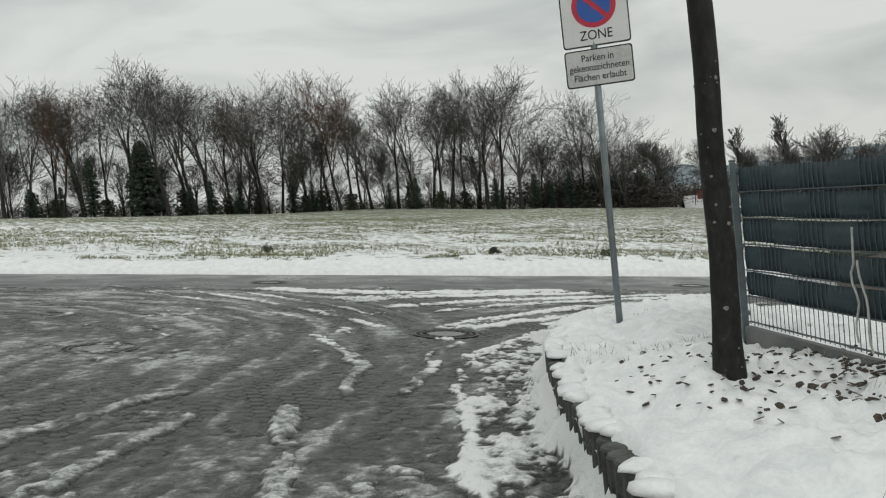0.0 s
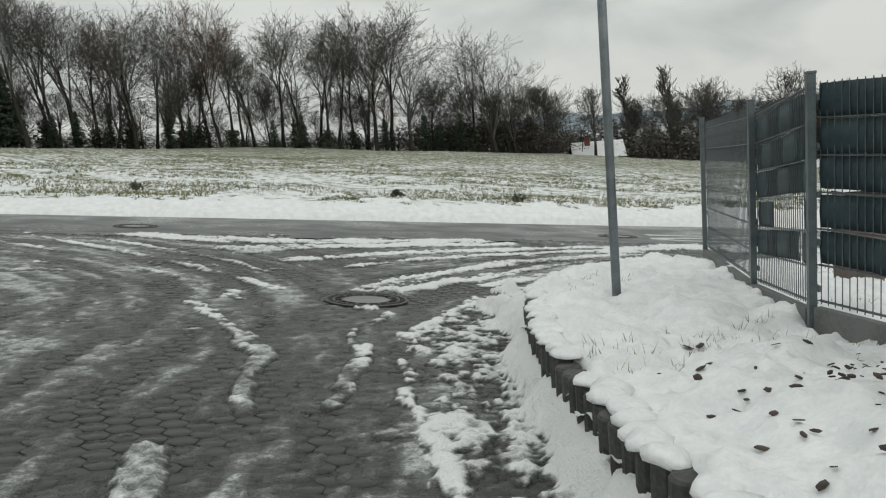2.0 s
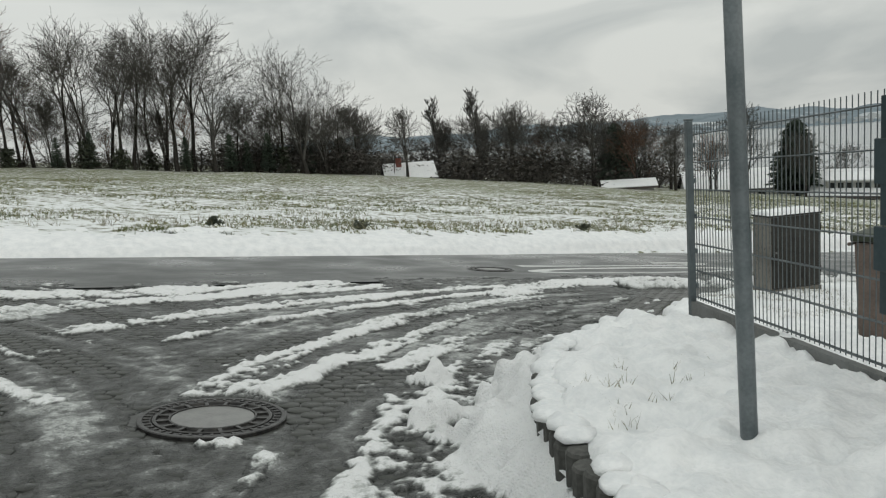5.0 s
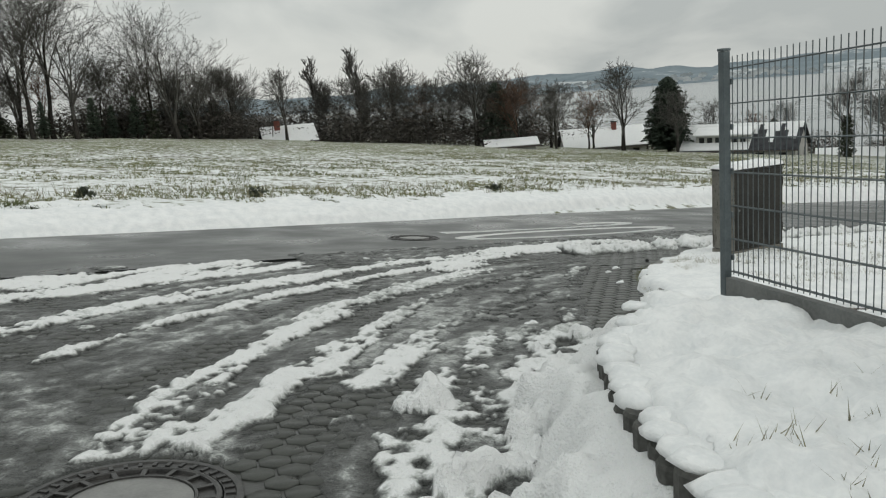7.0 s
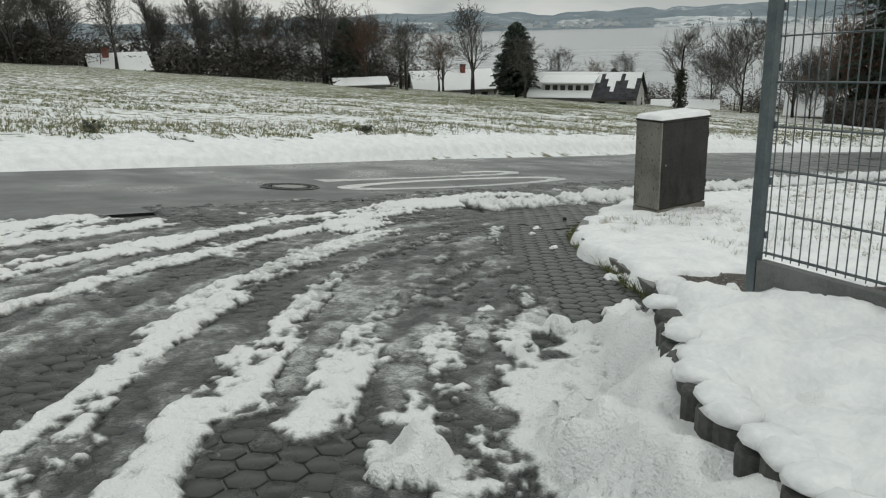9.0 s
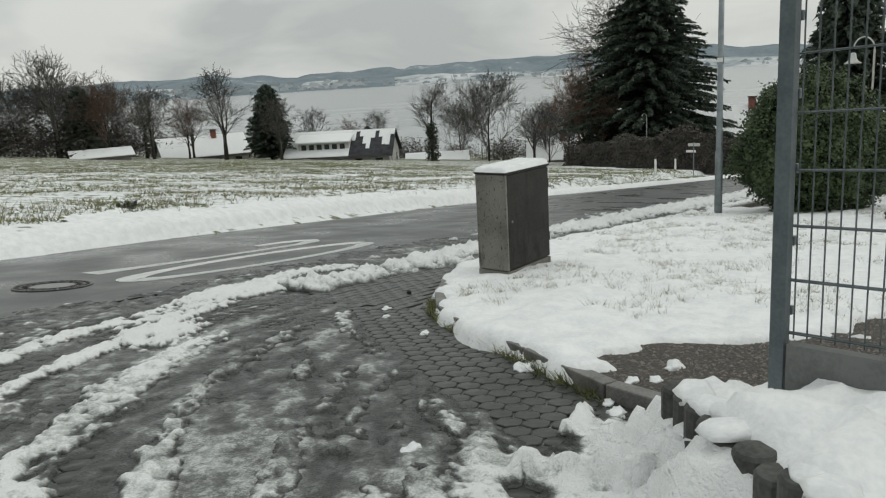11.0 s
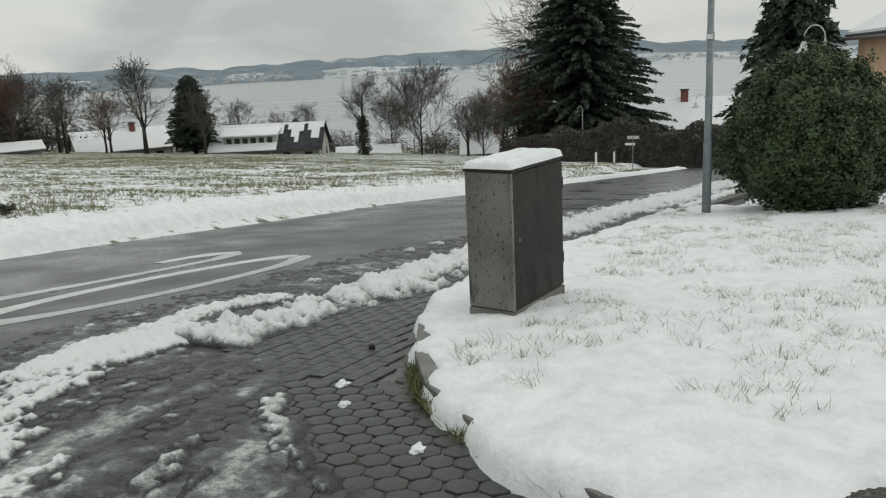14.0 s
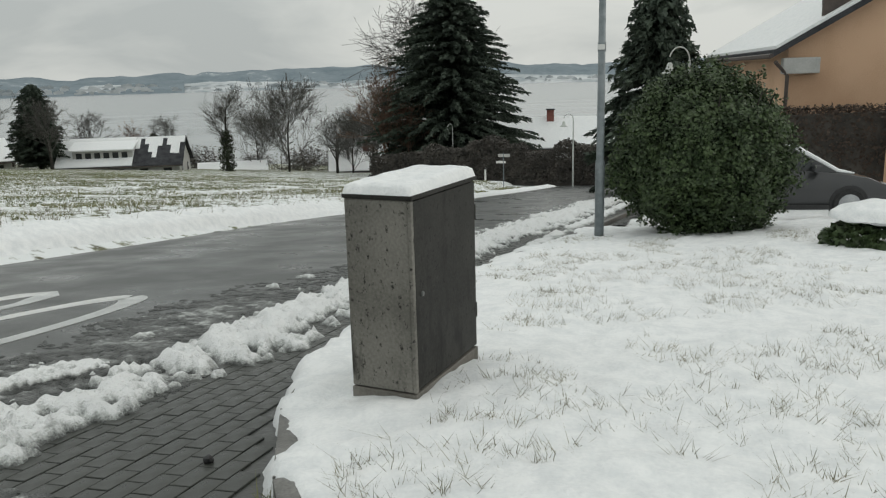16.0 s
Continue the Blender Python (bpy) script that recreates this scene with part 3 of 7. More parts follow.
# ---------- snow sheets ----------
def bed_height(x, y):
    d = sdf(x, y, BED) + 0.012 + 0.035 * fbm(x, y, 4.5, 3) + 0.03 * fbm(x, y, 1.7, 23)
    base = P(x, y) + 0.365 + 0.085 * np.clip(d / 0.9, 0, 1)
    base = base - 0.16 * np.clip((x - 1.5) / 1.2, 0, 1) * np.clip((y - 0.5) / 2, 0, 1)
    base = base + 0.13 * np.clip((-1.2 - y) / 1.6, 0, 1) * np.clip((d - 0.15) / 0.5, 0, 1)
    lump = 0.085 * fbm(x, y, 3.4, 5, 5, 0.6) + 0.05 * fbm(x, y, 0.9, 6, 2)
    prints = np.zeros_like(x)
    pr = random.Random(4)
    for k in range(46):
        fx, fy = pr.uniform(-0.6, 0.9), pr.uniform(-5.5, 2.2)
        a, s = pr.uniform(0, 3.1), pr.uniform(0.04, 0.085)
        u, w = (x - fx) * math.cos(a) + (y - fy) * math.sin(a), -(x - fx) * math.sin(a) + (y - fy) * math.cos(a)
        prints -= 0.05 * np.exp(-(u / (1.7 * s)) ** 2 - (w / s) ** 2)
    z = base + lump + prints + 0.05 * fbm(x, y, 8, 77, 3, 0.6) - 0.13 * np.clip(1 - d / 0.08, 0, 1) ** 2
    by_tree = np.exp(-((x - 0.65) / 0.45) ** 2 - ((y + 3.1) / 1.1) ** 2)
    bare = np.where(by_tree > 0.12, fbm(x, y, 9.0, 73, 4, 0.65) + 0.24 * by_tree - 0.36, -1)
    z = z - 0.05 * np.clip(bare * 5 + 0.4, 0, 1)
    return z, (d > -0.02) & (bare < 0.05)


SOIL = mat("wet_bed_soil", (0.020, 0.016, 0.012), (0.07, 0.055, 0.038), 14, 0.85, 0.9, fine=60, dist=0.02, c3=(0.09, 0.095, 0.04), c3_at=0.66, spec=0.2)
soil = height_sheet("soil", -0.5, 2.4, -5.6, -1.0, 0.05, lambda x, y: (bed_height(x, y)[0] - 0.045 + 0.02 * fbm(x, y, 7, 75, 3), sdf(x, y, BED) > 0.25), SOIL)
tagged(soil, "dark wet earth of the planting bed", "soil", kind="structure")
bed_snow = height_sheet("flower_bed", -1.05, 5.2, -9.0, 3.5, 0.04, bed_height, SNOW)
tagged(bed_snow, "raised planting bed under lumpy trodden snow", "snowy bed", kind="structure")


def lawn_height(x, y):
    d = sdf(x, y, LAWN) + 0.11 * np.clip((x - 3.0) / 0.9, -0.2, 1) + 0.22 * fbm(x, y, 2.4, 9, 4) + 0.05 * fbm(x, y, 7, 8, 2)
    g = sdf(x, y, GRITP)
    cover = 0.16 * fbm(x, y, 1.6, 13, 4) + 0.12 * fbm(x, y, 0.7, 14, 2)
    d = np.minimum(d, -g + 0.36 + cover * 4.2)
    for tongue, tw in (([(3.25, 3.95), (4.0, 3.55), (4.7, 3.30), (5.7, 3.0)], 0.30), ([(2.85, 3.68), (3.3, 4.3), (3.75, 4.85)], 0.20), ([(2.3, 2.95), (2.5, 3.2)], 0.14)):
        d = np.maximum(d, tw * (1 + 1.2 * fbm(x, y, 2.2, 33, 3)) - seg_dist(x, y, tongue))
    base = P(x, y) + 0.055 + 0.06 * np.clip(d / 1.2, 0, 1) + 0.16 * np.clip((x - 10) / 8, 0, 1) * np.clip((5.0 - y) / 4, 0, 1) - 0.30 * np.clip((x - 17.5) / 1.5, 0, 1)
    lump = 0.045 * fbm(x, y, 4.5, 15, 5, 0.6) + 0.045 * fbm(x, y, 0.9, 16, 2)
    z = base + lump * np.clip(d / 0.3, 0.2, 1) + 0.045 - 0.21 * np.clip(1 - d / 0.11, 0, 1.2) ** 2
    return z, d > -0.03


lawn_snow = height_sheet("lawn", 2.0, 20, -6.0, 7.0, 0.055, lawn_height, SNOW)
tagged(lawn_snow, "garden lawn under soft melting snow", "snowy lawn", kind="structure")
lawn_far = height_sheet("lawn", 20, 34, -12.0, 6.0, 0.2, lawn_height, SNOW)
tagged(lawn_far, "snowy front garden further down the street", "snowy lawn", kind="structure")


def verge_height(x, y):
    e = np.interp(x, [p[0] for p in ROAD_F], [p[1] for p in ROAD_F])
    d = y - e + 0.10 * fbm(x, y, 1.8, 21, 4)
    far = 0.95 + 0.7 * fbm(x, y, 0.7, 24, 3) + 0.8 * fbm(x, y, 3.5, 25, 3)
    z = H(x, y) + 0.12 + 0.05 * fbm(x, y, 2.5, 26, 4) + 0.04 * fbm(x, y, 8, 28, 3) - 0.13 * np.clip(1 - d / 0.16, 0, 1.0) ** 2
    z = z + 0.10 * np.clip(1 - np.abs(d - 0.5) / 0.6, 0, 1)
    return z, (d > -0.10) & (d < far)


verge = height_sheet("verge", -32, 60, 7.0, 17.5, 0.10, verge_height, SNOW)
tagged(verge, "bank of ploughed snow along the field edge", "snow bank", kind="structure")

# ---------- slush and tyre tracks on the paving ----------
WHITE_BANDS = [  # plan line, half width, height
    ([(-1.55, 1.9), (-1.2, 2.75), (-0.62, 3.3), (0.15, 4.08), (1.13, 5.0), (2.11, 5.6), (3.2, 6.1)], 0.125, 0.050),
    ([(-1.75, 2.5), (-1.35, 2.95), (-0.96, 3.55), (-0.13, 4.6), (0.64, 5.2), (1.7, 5.95), (2.8, 6.5)], 0.145, 0.048),
    ([(-0.05, 3.2), (0.63, 3.97), (1.43, 4.57), (2.5, 5.0)], 0.13, 0.035),
    ([(0.55, 3.35), (1.1, 3.95), (1.9, 4.5), (2.6, 4.75)], 0.09, 0.028),
    ([(-2.3, 5.2), (-1.2, 5.9), (-0.08, 6.46), (0.94, 6.85), (2.0, 7.35), (3.6, 7.55)], 0.16, 0.050),
    ([(-1.6, 4.6), (-0.7, 5.3), (0.3, 6.0), (1.4, 6.5), (2.5, 6.95)], 0.10, 0.040),
    ([(-3.2, 6.4), (-1.8, 6.9), (-0.4, 7.4), (1.2, 7.75)], 0.21, 0.050),
    ([(-4.6, 8.1), (-3.2, 7.6), (-2.0, 7.5), (-0.6, 7.8), (0.6, 8.1)], 0.34, 0.050),
    ([(-3.0, 5.9), (-2.4, 6.5), (-1.4, 7.0)], 0.17, 0.045),
    ([(2.5, 6.75), (3.3, 7.3), (4.2, 7.75), (5.2, 7.95), (6.2, 8.05)], 0.24, 0.085),
    ([(-6.2, 7.9), (-4.9, 6.4), (-3.76, 5.05), (-2.9, 3.8), (-2.35, 2.9)], 0.07, 0.028),
    ([(-6.9, 7.6), (-5.5, 6.1), (-4.3, 4.8), (-3.4, 3.6)], 0.05, 0.024),
    ([(-5.6, 8.1), (-4.3, 6.6), (-3.2, 5.3), (-2.5, 4.1)], 0.05, 0.026),
    ([(-2.52, -3.8), (-2.60, -2.6), (-2.74, -1.6)], 0.075, 0.042),
    ([(-4.7, -3.2), (-4.25, -2.2), (-3.9, -1.4), (-3.7, -1.0)], 0.11, 0.036),
    ([(-3.7, -3.4), (-3.5, -2.4), (-3.35, -1.7)], 0.06, 0.026),
    ([(-2.42, -1.0), (-2.36, 0.13), (-2.6, 1.0), (-3.05, 2.1)], 0.065, 0.026),
    ([(-1.95, -1.0), (-1.75, 0.0), (-1.72, 0.9), (-1.4, 1.6)], 0.06, 0.026),
    ([(-1.52, -5.0), (-1.52, -2.5), (-1.50, -0.6), (-1.32, 0.7), (-1.0, 1.4), (-0.45, 2.3), (0.3, 3.2)], 0.085, 0.036),
    ([(-1.06, -6.0), (-1.05, -2.5), (-0.93, -0.95), (-0.71, 0.12), (-0.42, 1.0), (-0.08, 1.62), (0.42, 2.25)], 0.13, 0.085),
    ([(3.2, 5.3), (3.45, 5.75), (3.9, 6.1)], 0.11, 0.045),
    ([(2.2, 5.15), (2.9, 5.75), (3.5, 6.4)], 0.08, 0.03),
]
PILE = [(-0.1, 2.0), (0.25, 2.65), (0.7, 3.15), (1.3, 3.35), (1.9, 3.5), (2.45, 3.55), (2.5, 3.3), (1.7, 2.9), (1.0, 2.4), (0.4, 1.9)]
SIDE = [(-1.5, -9), (-1.5, -0.6), (-1.3, 0.7), (-1.0, 1.4), (-0.4, 2.3), (0.5, 3.3), (1.6, 4.2), (2.4, 4.4), (2.3, 3.4), (0.4, 1.9), (-0.6, 0.2), (-0.95, -2.5), (-0.95, -9)]


CLEAR_CORNER = [(1.7, 3.5), (2.5, 4.6), (3.4, 5.6), (4.3, 6.3), (4.9, 6.9), (6.4, 7.0), (6.4, 5.7), (4.2, 5.3), (2.5, 3.4)]


def streaks(x, y, freq, seed):
    """Noise drawn out along the wheel lanes: straight up the street, then turning off to either side."""
    lane = np.clip((y - 0.2) / 2.0, 0, 1)
    side = np.clip((x + 2.4 - 0.12 * y) / 0.8, 0, 1)
    wob = 0.25 * fbm(x, y, 0.5, seed + 20, 2)
    right = fbm((np.hypot(x - 4.5, y + 0.8) + wob) * 4.2, 6.7 * np.arctan2(y + 0.8, x - 4.5) * 0.8, freq, seed, 4, 0.62)
    left = fbm((np.hypot(x + 9.0, y - 1.0) + wob) * 4.2, 6.7 * np.arctan2(y - 1.0, x + 9.0) * 0.7, freq, seed + 5, 4, 0.62)
    up = fbm((x - 0.10 * y + wob) * 4.0, y * 0.8, freq, seed + 10, 4, 0.62)
    return lane * (side * right + (1 - side) * left) + (1 - lane) * up


def white_height(x, y):
    warp = 0.07 * fbm(x, y, 3.2, 41, 3)
    wx, wy = x + warp, y + 0.07 * fbm(x, y, 3.2, 45, 3)
    h = np.full(x.shape, -0.05)
    n = streaks(x, y, 1.6, 51)
    n2 = fbm(x, y, 1.1, 57, 3)
    n3 = fbm(x, y, 15, 59, 3, 0.65)
    for line, w, a in WHITE_BANDS:
        d = seg_dist(wx, wy, line)
        ww = w * (1.05 + 0.7 * n2) * (1 - 0.14 * np.clip((y - 3.6) / 0.8, 0, 1) * np.clip((7.6 - y) / 0.3, 0, 1))
        h = np.maximum(h, a * (0.95 - (d / ww) ** 2) + (1.7 if w > 0.1 else 2.3) * a * n + 0.9 * a * n3 - 0.006)
    thin = np.clip(sdf(x, y, [(0.6, 3.9), (1.6, 5.6), (2.6, 6.6), (4.2, 6.7), (3.6, 5.5), (2.4, 4.3), (1.3, 3.6)]) / 0.3, 0, 1)
    h = h - 0.026 * thin
    lumps = fbm(x, y, 5.5, 47, 4, 0.6)
    mounds = fbm(x, y, 3.6, 48, 2, 0.5) + 0.25 * fbm(x, y, 9.0, 49, 2, 0.5)
    d = sdf(wx, wy, PILE)
    h = np.maximum(h, np.where(d > -0.12, np.clip(d, -0.12, 0.25) * 0.45 + 0.03 * n + 0.09 * mounds + 0.05 * lumps, -0.05))
    d = sdf(wx, wy, SIDE)
    h = np.maximum(h, np.where(d > 0, 0.050 * n + 0.030 * n2 + 0.060 * lumps + 0.035 * n3 + 0.004, -0.02))
    # loose blobs
    h = np.maximum(h, 0.10 * (fbm(x, y, 2.6, 63, 4, 0.55) + 0.3 * n3 - 0.50) * np.where(y < 5.5, 1.0, 0.6))
    # the wet corner before the kerb stays clear
    clear = sdf(x, y, CLEAR_CORNER)
    h = np.where(clear > -0.05, np.minimum(h, -0.25 * (clear + 0.03) + 0.02 * n), h)
    hole = np.hypot(x + 1.535, y - 2.3)
    h = np.where(hole < 0.47, -0.05, h)
    # snow shovelled up against the palisades
    out = np.maximum(-sdf(x, y, BED) - 0.05, 0)
    tall = np.interp(y, [-7, -1.2, 0.3, 1.6, 2.9, 3.5], [0.21, 0.21, 0.23, 0.28, 0.30, 0.16])
    loose = np.clip((y - 0.8) / 0.6, 0, 1)
    wide = np.interp(y, [-7, -1.2, 0.9, 1.7, 3.0], [0.12, 0.12, 0.17, 0.48, 0.5]) * (1 + 0.9 * n2 + 1.0 * lumps + 0.8 * loose * mounds)
    bank = tall * (1 - out / np.maximum(wide, 0.03)) + 0.025 * lumps + (0.03 + 0.09 * loose) * mounds
    bank = np.where((out < 1.0) & (x < 2.40) & (y < 3.55), bank, -0.1)
    ok = h > -0.012
    z = np.where(ok, 0.003 + np.clip(h + 0.012, 0, 0.012) * 0.4, -0.012)
    z = np.where(h > 0, 0.008 + 0.26 * np.sqrt(np.clip(h, 0, 0.06) * 0.03) + h * 0.32 + (0.006 * fbm(x, y, 16, 71, 3) + 0.007 * n3 + 0.009 * lumps + 0.03 * np.clip(sdf(x, y, PILE) * 5, 0, 1) * mounds) * np.clip(h * 40, 0, 1), z)
    z = np.maximum(z, np.where(bank > 0, bank, -0.012))
    # the driven lanes up the street hold only grey slush
    driven = np.clip((1.6 - y) / 1.2, 0, 1) * np.clip((-1.66 - x) / 0.2, 0, 1)
    left = np.clip((-2.2 - x + 0.25 * (y - 4)) / 1.0, 0, 1) * np.clip((7.0 - y) / 1.0, 0, 1)
    white = np.clip((h + 0.012) / 0.030, 0, 1) * (1 - 0.42 * np.maximum(driven, 0.7 * left)) + 0.35 * n3 + 0.2 * n2
    side = np.clip(d / 0.1, 0, 1) * np.clip((1.4 - y) / 1.0, 0, 1)
    white = white - 0.22 * side - 0.22 * thin - 0.26 * np.clip(x / 1.0, 0, 1) * np.clip((6.4 - y) / 0.5, 0, 1) * np.clip((y - 3.4) / 0.4, 0, 1)
    return P(x, y) + z, ok | (bank > 0), np.where(bank > 0.01, np.maximum(white, 1.12), np.clip(white, 0.03, 1.1))


white_slush = height_sheet("snow_patches", -8.0, 6.4, -7.0, 8.7, 0.026, white_height, MELTING)
tagged(white_slush, "rutted wet snow left between tyre tracks on the paving", "snow", kind="stuff")


def slush_height(x, y):
    n = streaks(x, y, 1.3, 83)
    f = fbm(x, y, 13, 85, 3, 0.65)
    b = fbm(x, y, 0.7, 87, 3)
    wet = np.clip(sdf(x, y, [(0.2, 3.6), (1.2, 5.6), (2.6, 6.8), (4.4, 7.2), (4.4, 6.6), (3.4, 5.7), (2.4, 4.6), (1.5, 3.6)]) / 0.3, 0, 1)
    h = 0.36 + 0.30 * wet + 1.15 * n + 0.30 * f + 0.5 * b + 0.12 * np.clip((-2.2 - x) / 2.5, 0, 1)
    clear = sdf(x, y, CLEAR_CORNER)
    h = np.where(clear > -0.12, h - 3.0 * (clear + 0.12), h)
    h = np.where(np.hypot(x + 1.535, y - 2.3) < 0.44, -1, h)
    # slush pushed out on to the road beside the ridge
    c = np.interp(x, [1.5, 4.9, 6.1, 9.0, 16], [7.6, 7.4, 7.4, 7.5, 7.4])
    strip = 0.75 - ((y - c - 0.65) / (0.75 + 0.4 * b)) ** 2 + 0.6 * f + 0.7 * fbm(x, y, 4, 90, 3) - 0.5 * np.clip((x - 8) / 4, 0, 1)
    h = np.where(y > 7.3 + 0.02 * x, np.where(x > 1.5, strip - 0.25, h - 1.2 * np.clip(y - 7.6, 0, 2)), h)
    h = np.where((x > 4.6) & (y < c), -1, h)
    z = P(x, y) + np.where(h > 0, -0.003 + 0.003 * wet + 0.014 * np.clip(h, 0, 1) + 0.012 * f * np.clip(h * 4, 0, 1), -0.016) + np.where((y > 7.6) & (h > 0), 0.008, 0)
    return z, h > 0, np.clip(0.10 + 0.50 * h + 0.25 * f, 0.02, 0.66)


grey_slush = height_sheet("slush", -12.0, 12.5, -8.0, 9.4, 0.038, slush_height, MELTING)
tagged(grey_slush, "thin grey half-melted slush over the paving", "slush", kind="stuff")


def ridge_height(x, y):
    n3 = fbm(x, y, 10, 93, 3, 0.6)
    c = np.interp(x, [4.9, 6.1, 9.0, 16, 24, 34], [7.28, 7.28, 7.42, 7.28, 6.85, 6.45])
    n = fbm(x, y, 4.0, 91, 4, 0.6)
    n2 = fbm(x, y, 0.8, 97, 3)
    w = 0.32 * (1 + 1.0 * n2) + np.clip((x - 9) / 40, 0, 0.25)
    h = 0.075 * (0.9 - ((y - c) / w) ** 2) + 0.12 * n + 0.09 * n3
    c2 = c - 0.95
    h2 = 0.05 * (1.0 - ((y - c2) / 0.16) ** 2) + 0.09 * n
    c3 = c + 0.7
    h3 = 0.05 * (fbm(x, y, 3.0, 99, 4, 0.6) - 0.12) * (np.abs(y - c3) < 0.45)
    h = np.maximum(np.maximum(h, np.where(x > 8.5, h2, -1)), h3 - 0.012)
    h = np.where(x < 4.75, -0.1, h)
    return P(x, y) + np.where(h > 0, 0.7 * np.sqrt(np.clip(h, 0, 1) * 0.035) + 0.4 * h + 0.045 * n3 + 0.02 * fbm(x, y, 24, 95, 2), -0.012), h > 0, np.clip(0.5 + h * 12 + 0.5 * n3, 0, 1)


ridge = height_sheet("snow_ridge", 4.6, 34, 5.2, 9.0, 0.04, ridge_height, MELTING)
tagged(ridge, "ploughed snow ridge between road and footpath", "snow ridge", kind="stuff")

# ---------- road markings ----------
def ribbon(name, pts, w, off=0.004, parent=None):
    v, f = [], []
    for i, (x, y) in enumerate(pts):
        a, b = pts[max(i - 1, 0)], pts[min(i + 1, len(pts) - 1)]
        dx, dy = b[0] - a[0], b[1] - a[1]
        L = math.hypot(dx, dy)
        ww = w[i] if isinstance(w, list) else w
        for s in (-1, 1):
            px, py = x - s * dy / L * ww / 2, y + s * dx / L * ww / 2
            v.append((px, py, P(px, py) + off))
    n = len(v)
    v += [(x, y, z - off - 0.003) for x, y, z in v]
    for i in range(len(pts) - 1):
        a = 2 * i
        f += [(a, a + 2, a + 3, a + 1), (a, a + 2, a + 2 + n, a + n), (a + 1, a + 3, a + 3 + n, a + 1 + n)]
    return raw(name, v, f, PAINT, parent)


mark = thing("road_marking", None, "worn white painted speed number on wet asphalt", "road marking", kind="structure")
oval = [(6.75 + 2.15 * math.cos(a), 9.52 + 0.42 * math.sin(a) + 0.015 * math.cos(a)) for a in (2 * math.pi * k / 48 for k in range(49))]
ribbon("digit", oval, [0.15 + 0.16 * abs(math.cos(2 * math.pi * k / 48)) ** 6 for k in range(49)], parent=mark)
hook = [(4.75, 10.42), (5.4, 10.36), (6.5, 10.32), (7.6, 10.32), (8.4, 10.36), (8.85, 10.48), (9.02, 10.62), (8.85, 10.76), (8.4, 10.84), (7.9, 10.82)]
ribbon("digit", hook, [0.34, 0.2, 0.15, 0.15, 0.16, 0.26, 0.3, 0.26, 0.17, 0.14], parent=mark)

# ---------- manholes ----------
def manhole(x, y, r=0.39):
    m = Matrix.Translation((x, y, P(x, y) + 0.004)) @ Euler((-0.024, 0.116, 0)).to_matrix().to_4x4()
    t = thing("manhole_cover", m, "round cast-iron manhole cover with a concrete-filled centre", "manhole", "manhole covers")
    part("frame", bm_lathe([(r * 0.80, -0.05), (r, -0.05), (r, 0.004), (r * 0.985, 0.008), (r * 0.93, 0.008), (r * 0.92, 0.002), (r * 0.82, 0.002), (r * 0.80, -0.02)], 48), IRON, t)
    part("cover", bm_lathe([(r * 0.80, -0.03), (r * 0.80, 0.006), (r * 0.775, 0.009), (r * 0.75, 0.006), (r * 0.74, -0.006), (r * 0.60, -0.006), (r * 0.59, 0.007), (r * 0.565, 0.008), (r * 0.56, 0.0), (r * 0.55, -0.03)], 48), IRON, t)
    part("concrete_infill", bm_lathe([(r * 0.555, -0.03), (r * 0.555, 0.002), (r * 0.2, 0.005)], 40), FILL, t, "grey concrete infill disc")
    rib = bmesh.new()
    bm_box(r * 0.59, r * 0.76, -0.010, 0.010, -0.01, 0.006, 0.002, rib)
    a = part("rib", rib, IRON, t)
    stud = bmesh.new()
    bm_box(r * 0.83, r * 0.92, -0.008, 0.008, -0.01, 0.008, 0.002, stud)
    b = part("stud", stud, IRON, t)
    for src, n in ((a, 16), (b, 40)):
        for k in range(1, n):
            o = link(src.name.split(".")[0], src.data, None, t)
            o.rotation_euler[2] = 2 * math.pi * k / n
    return t


manhole(-1.535, 2.30)
manhole(3.95, 9.92)
manhole(-5.05, 9.9)
manhole(-5.1, 1.1)

# ---------- fence ----------
def bed_z(x, y):
    return float(bed_height(np.array([[x]]), np.array([[y]]))[0][0, 0])


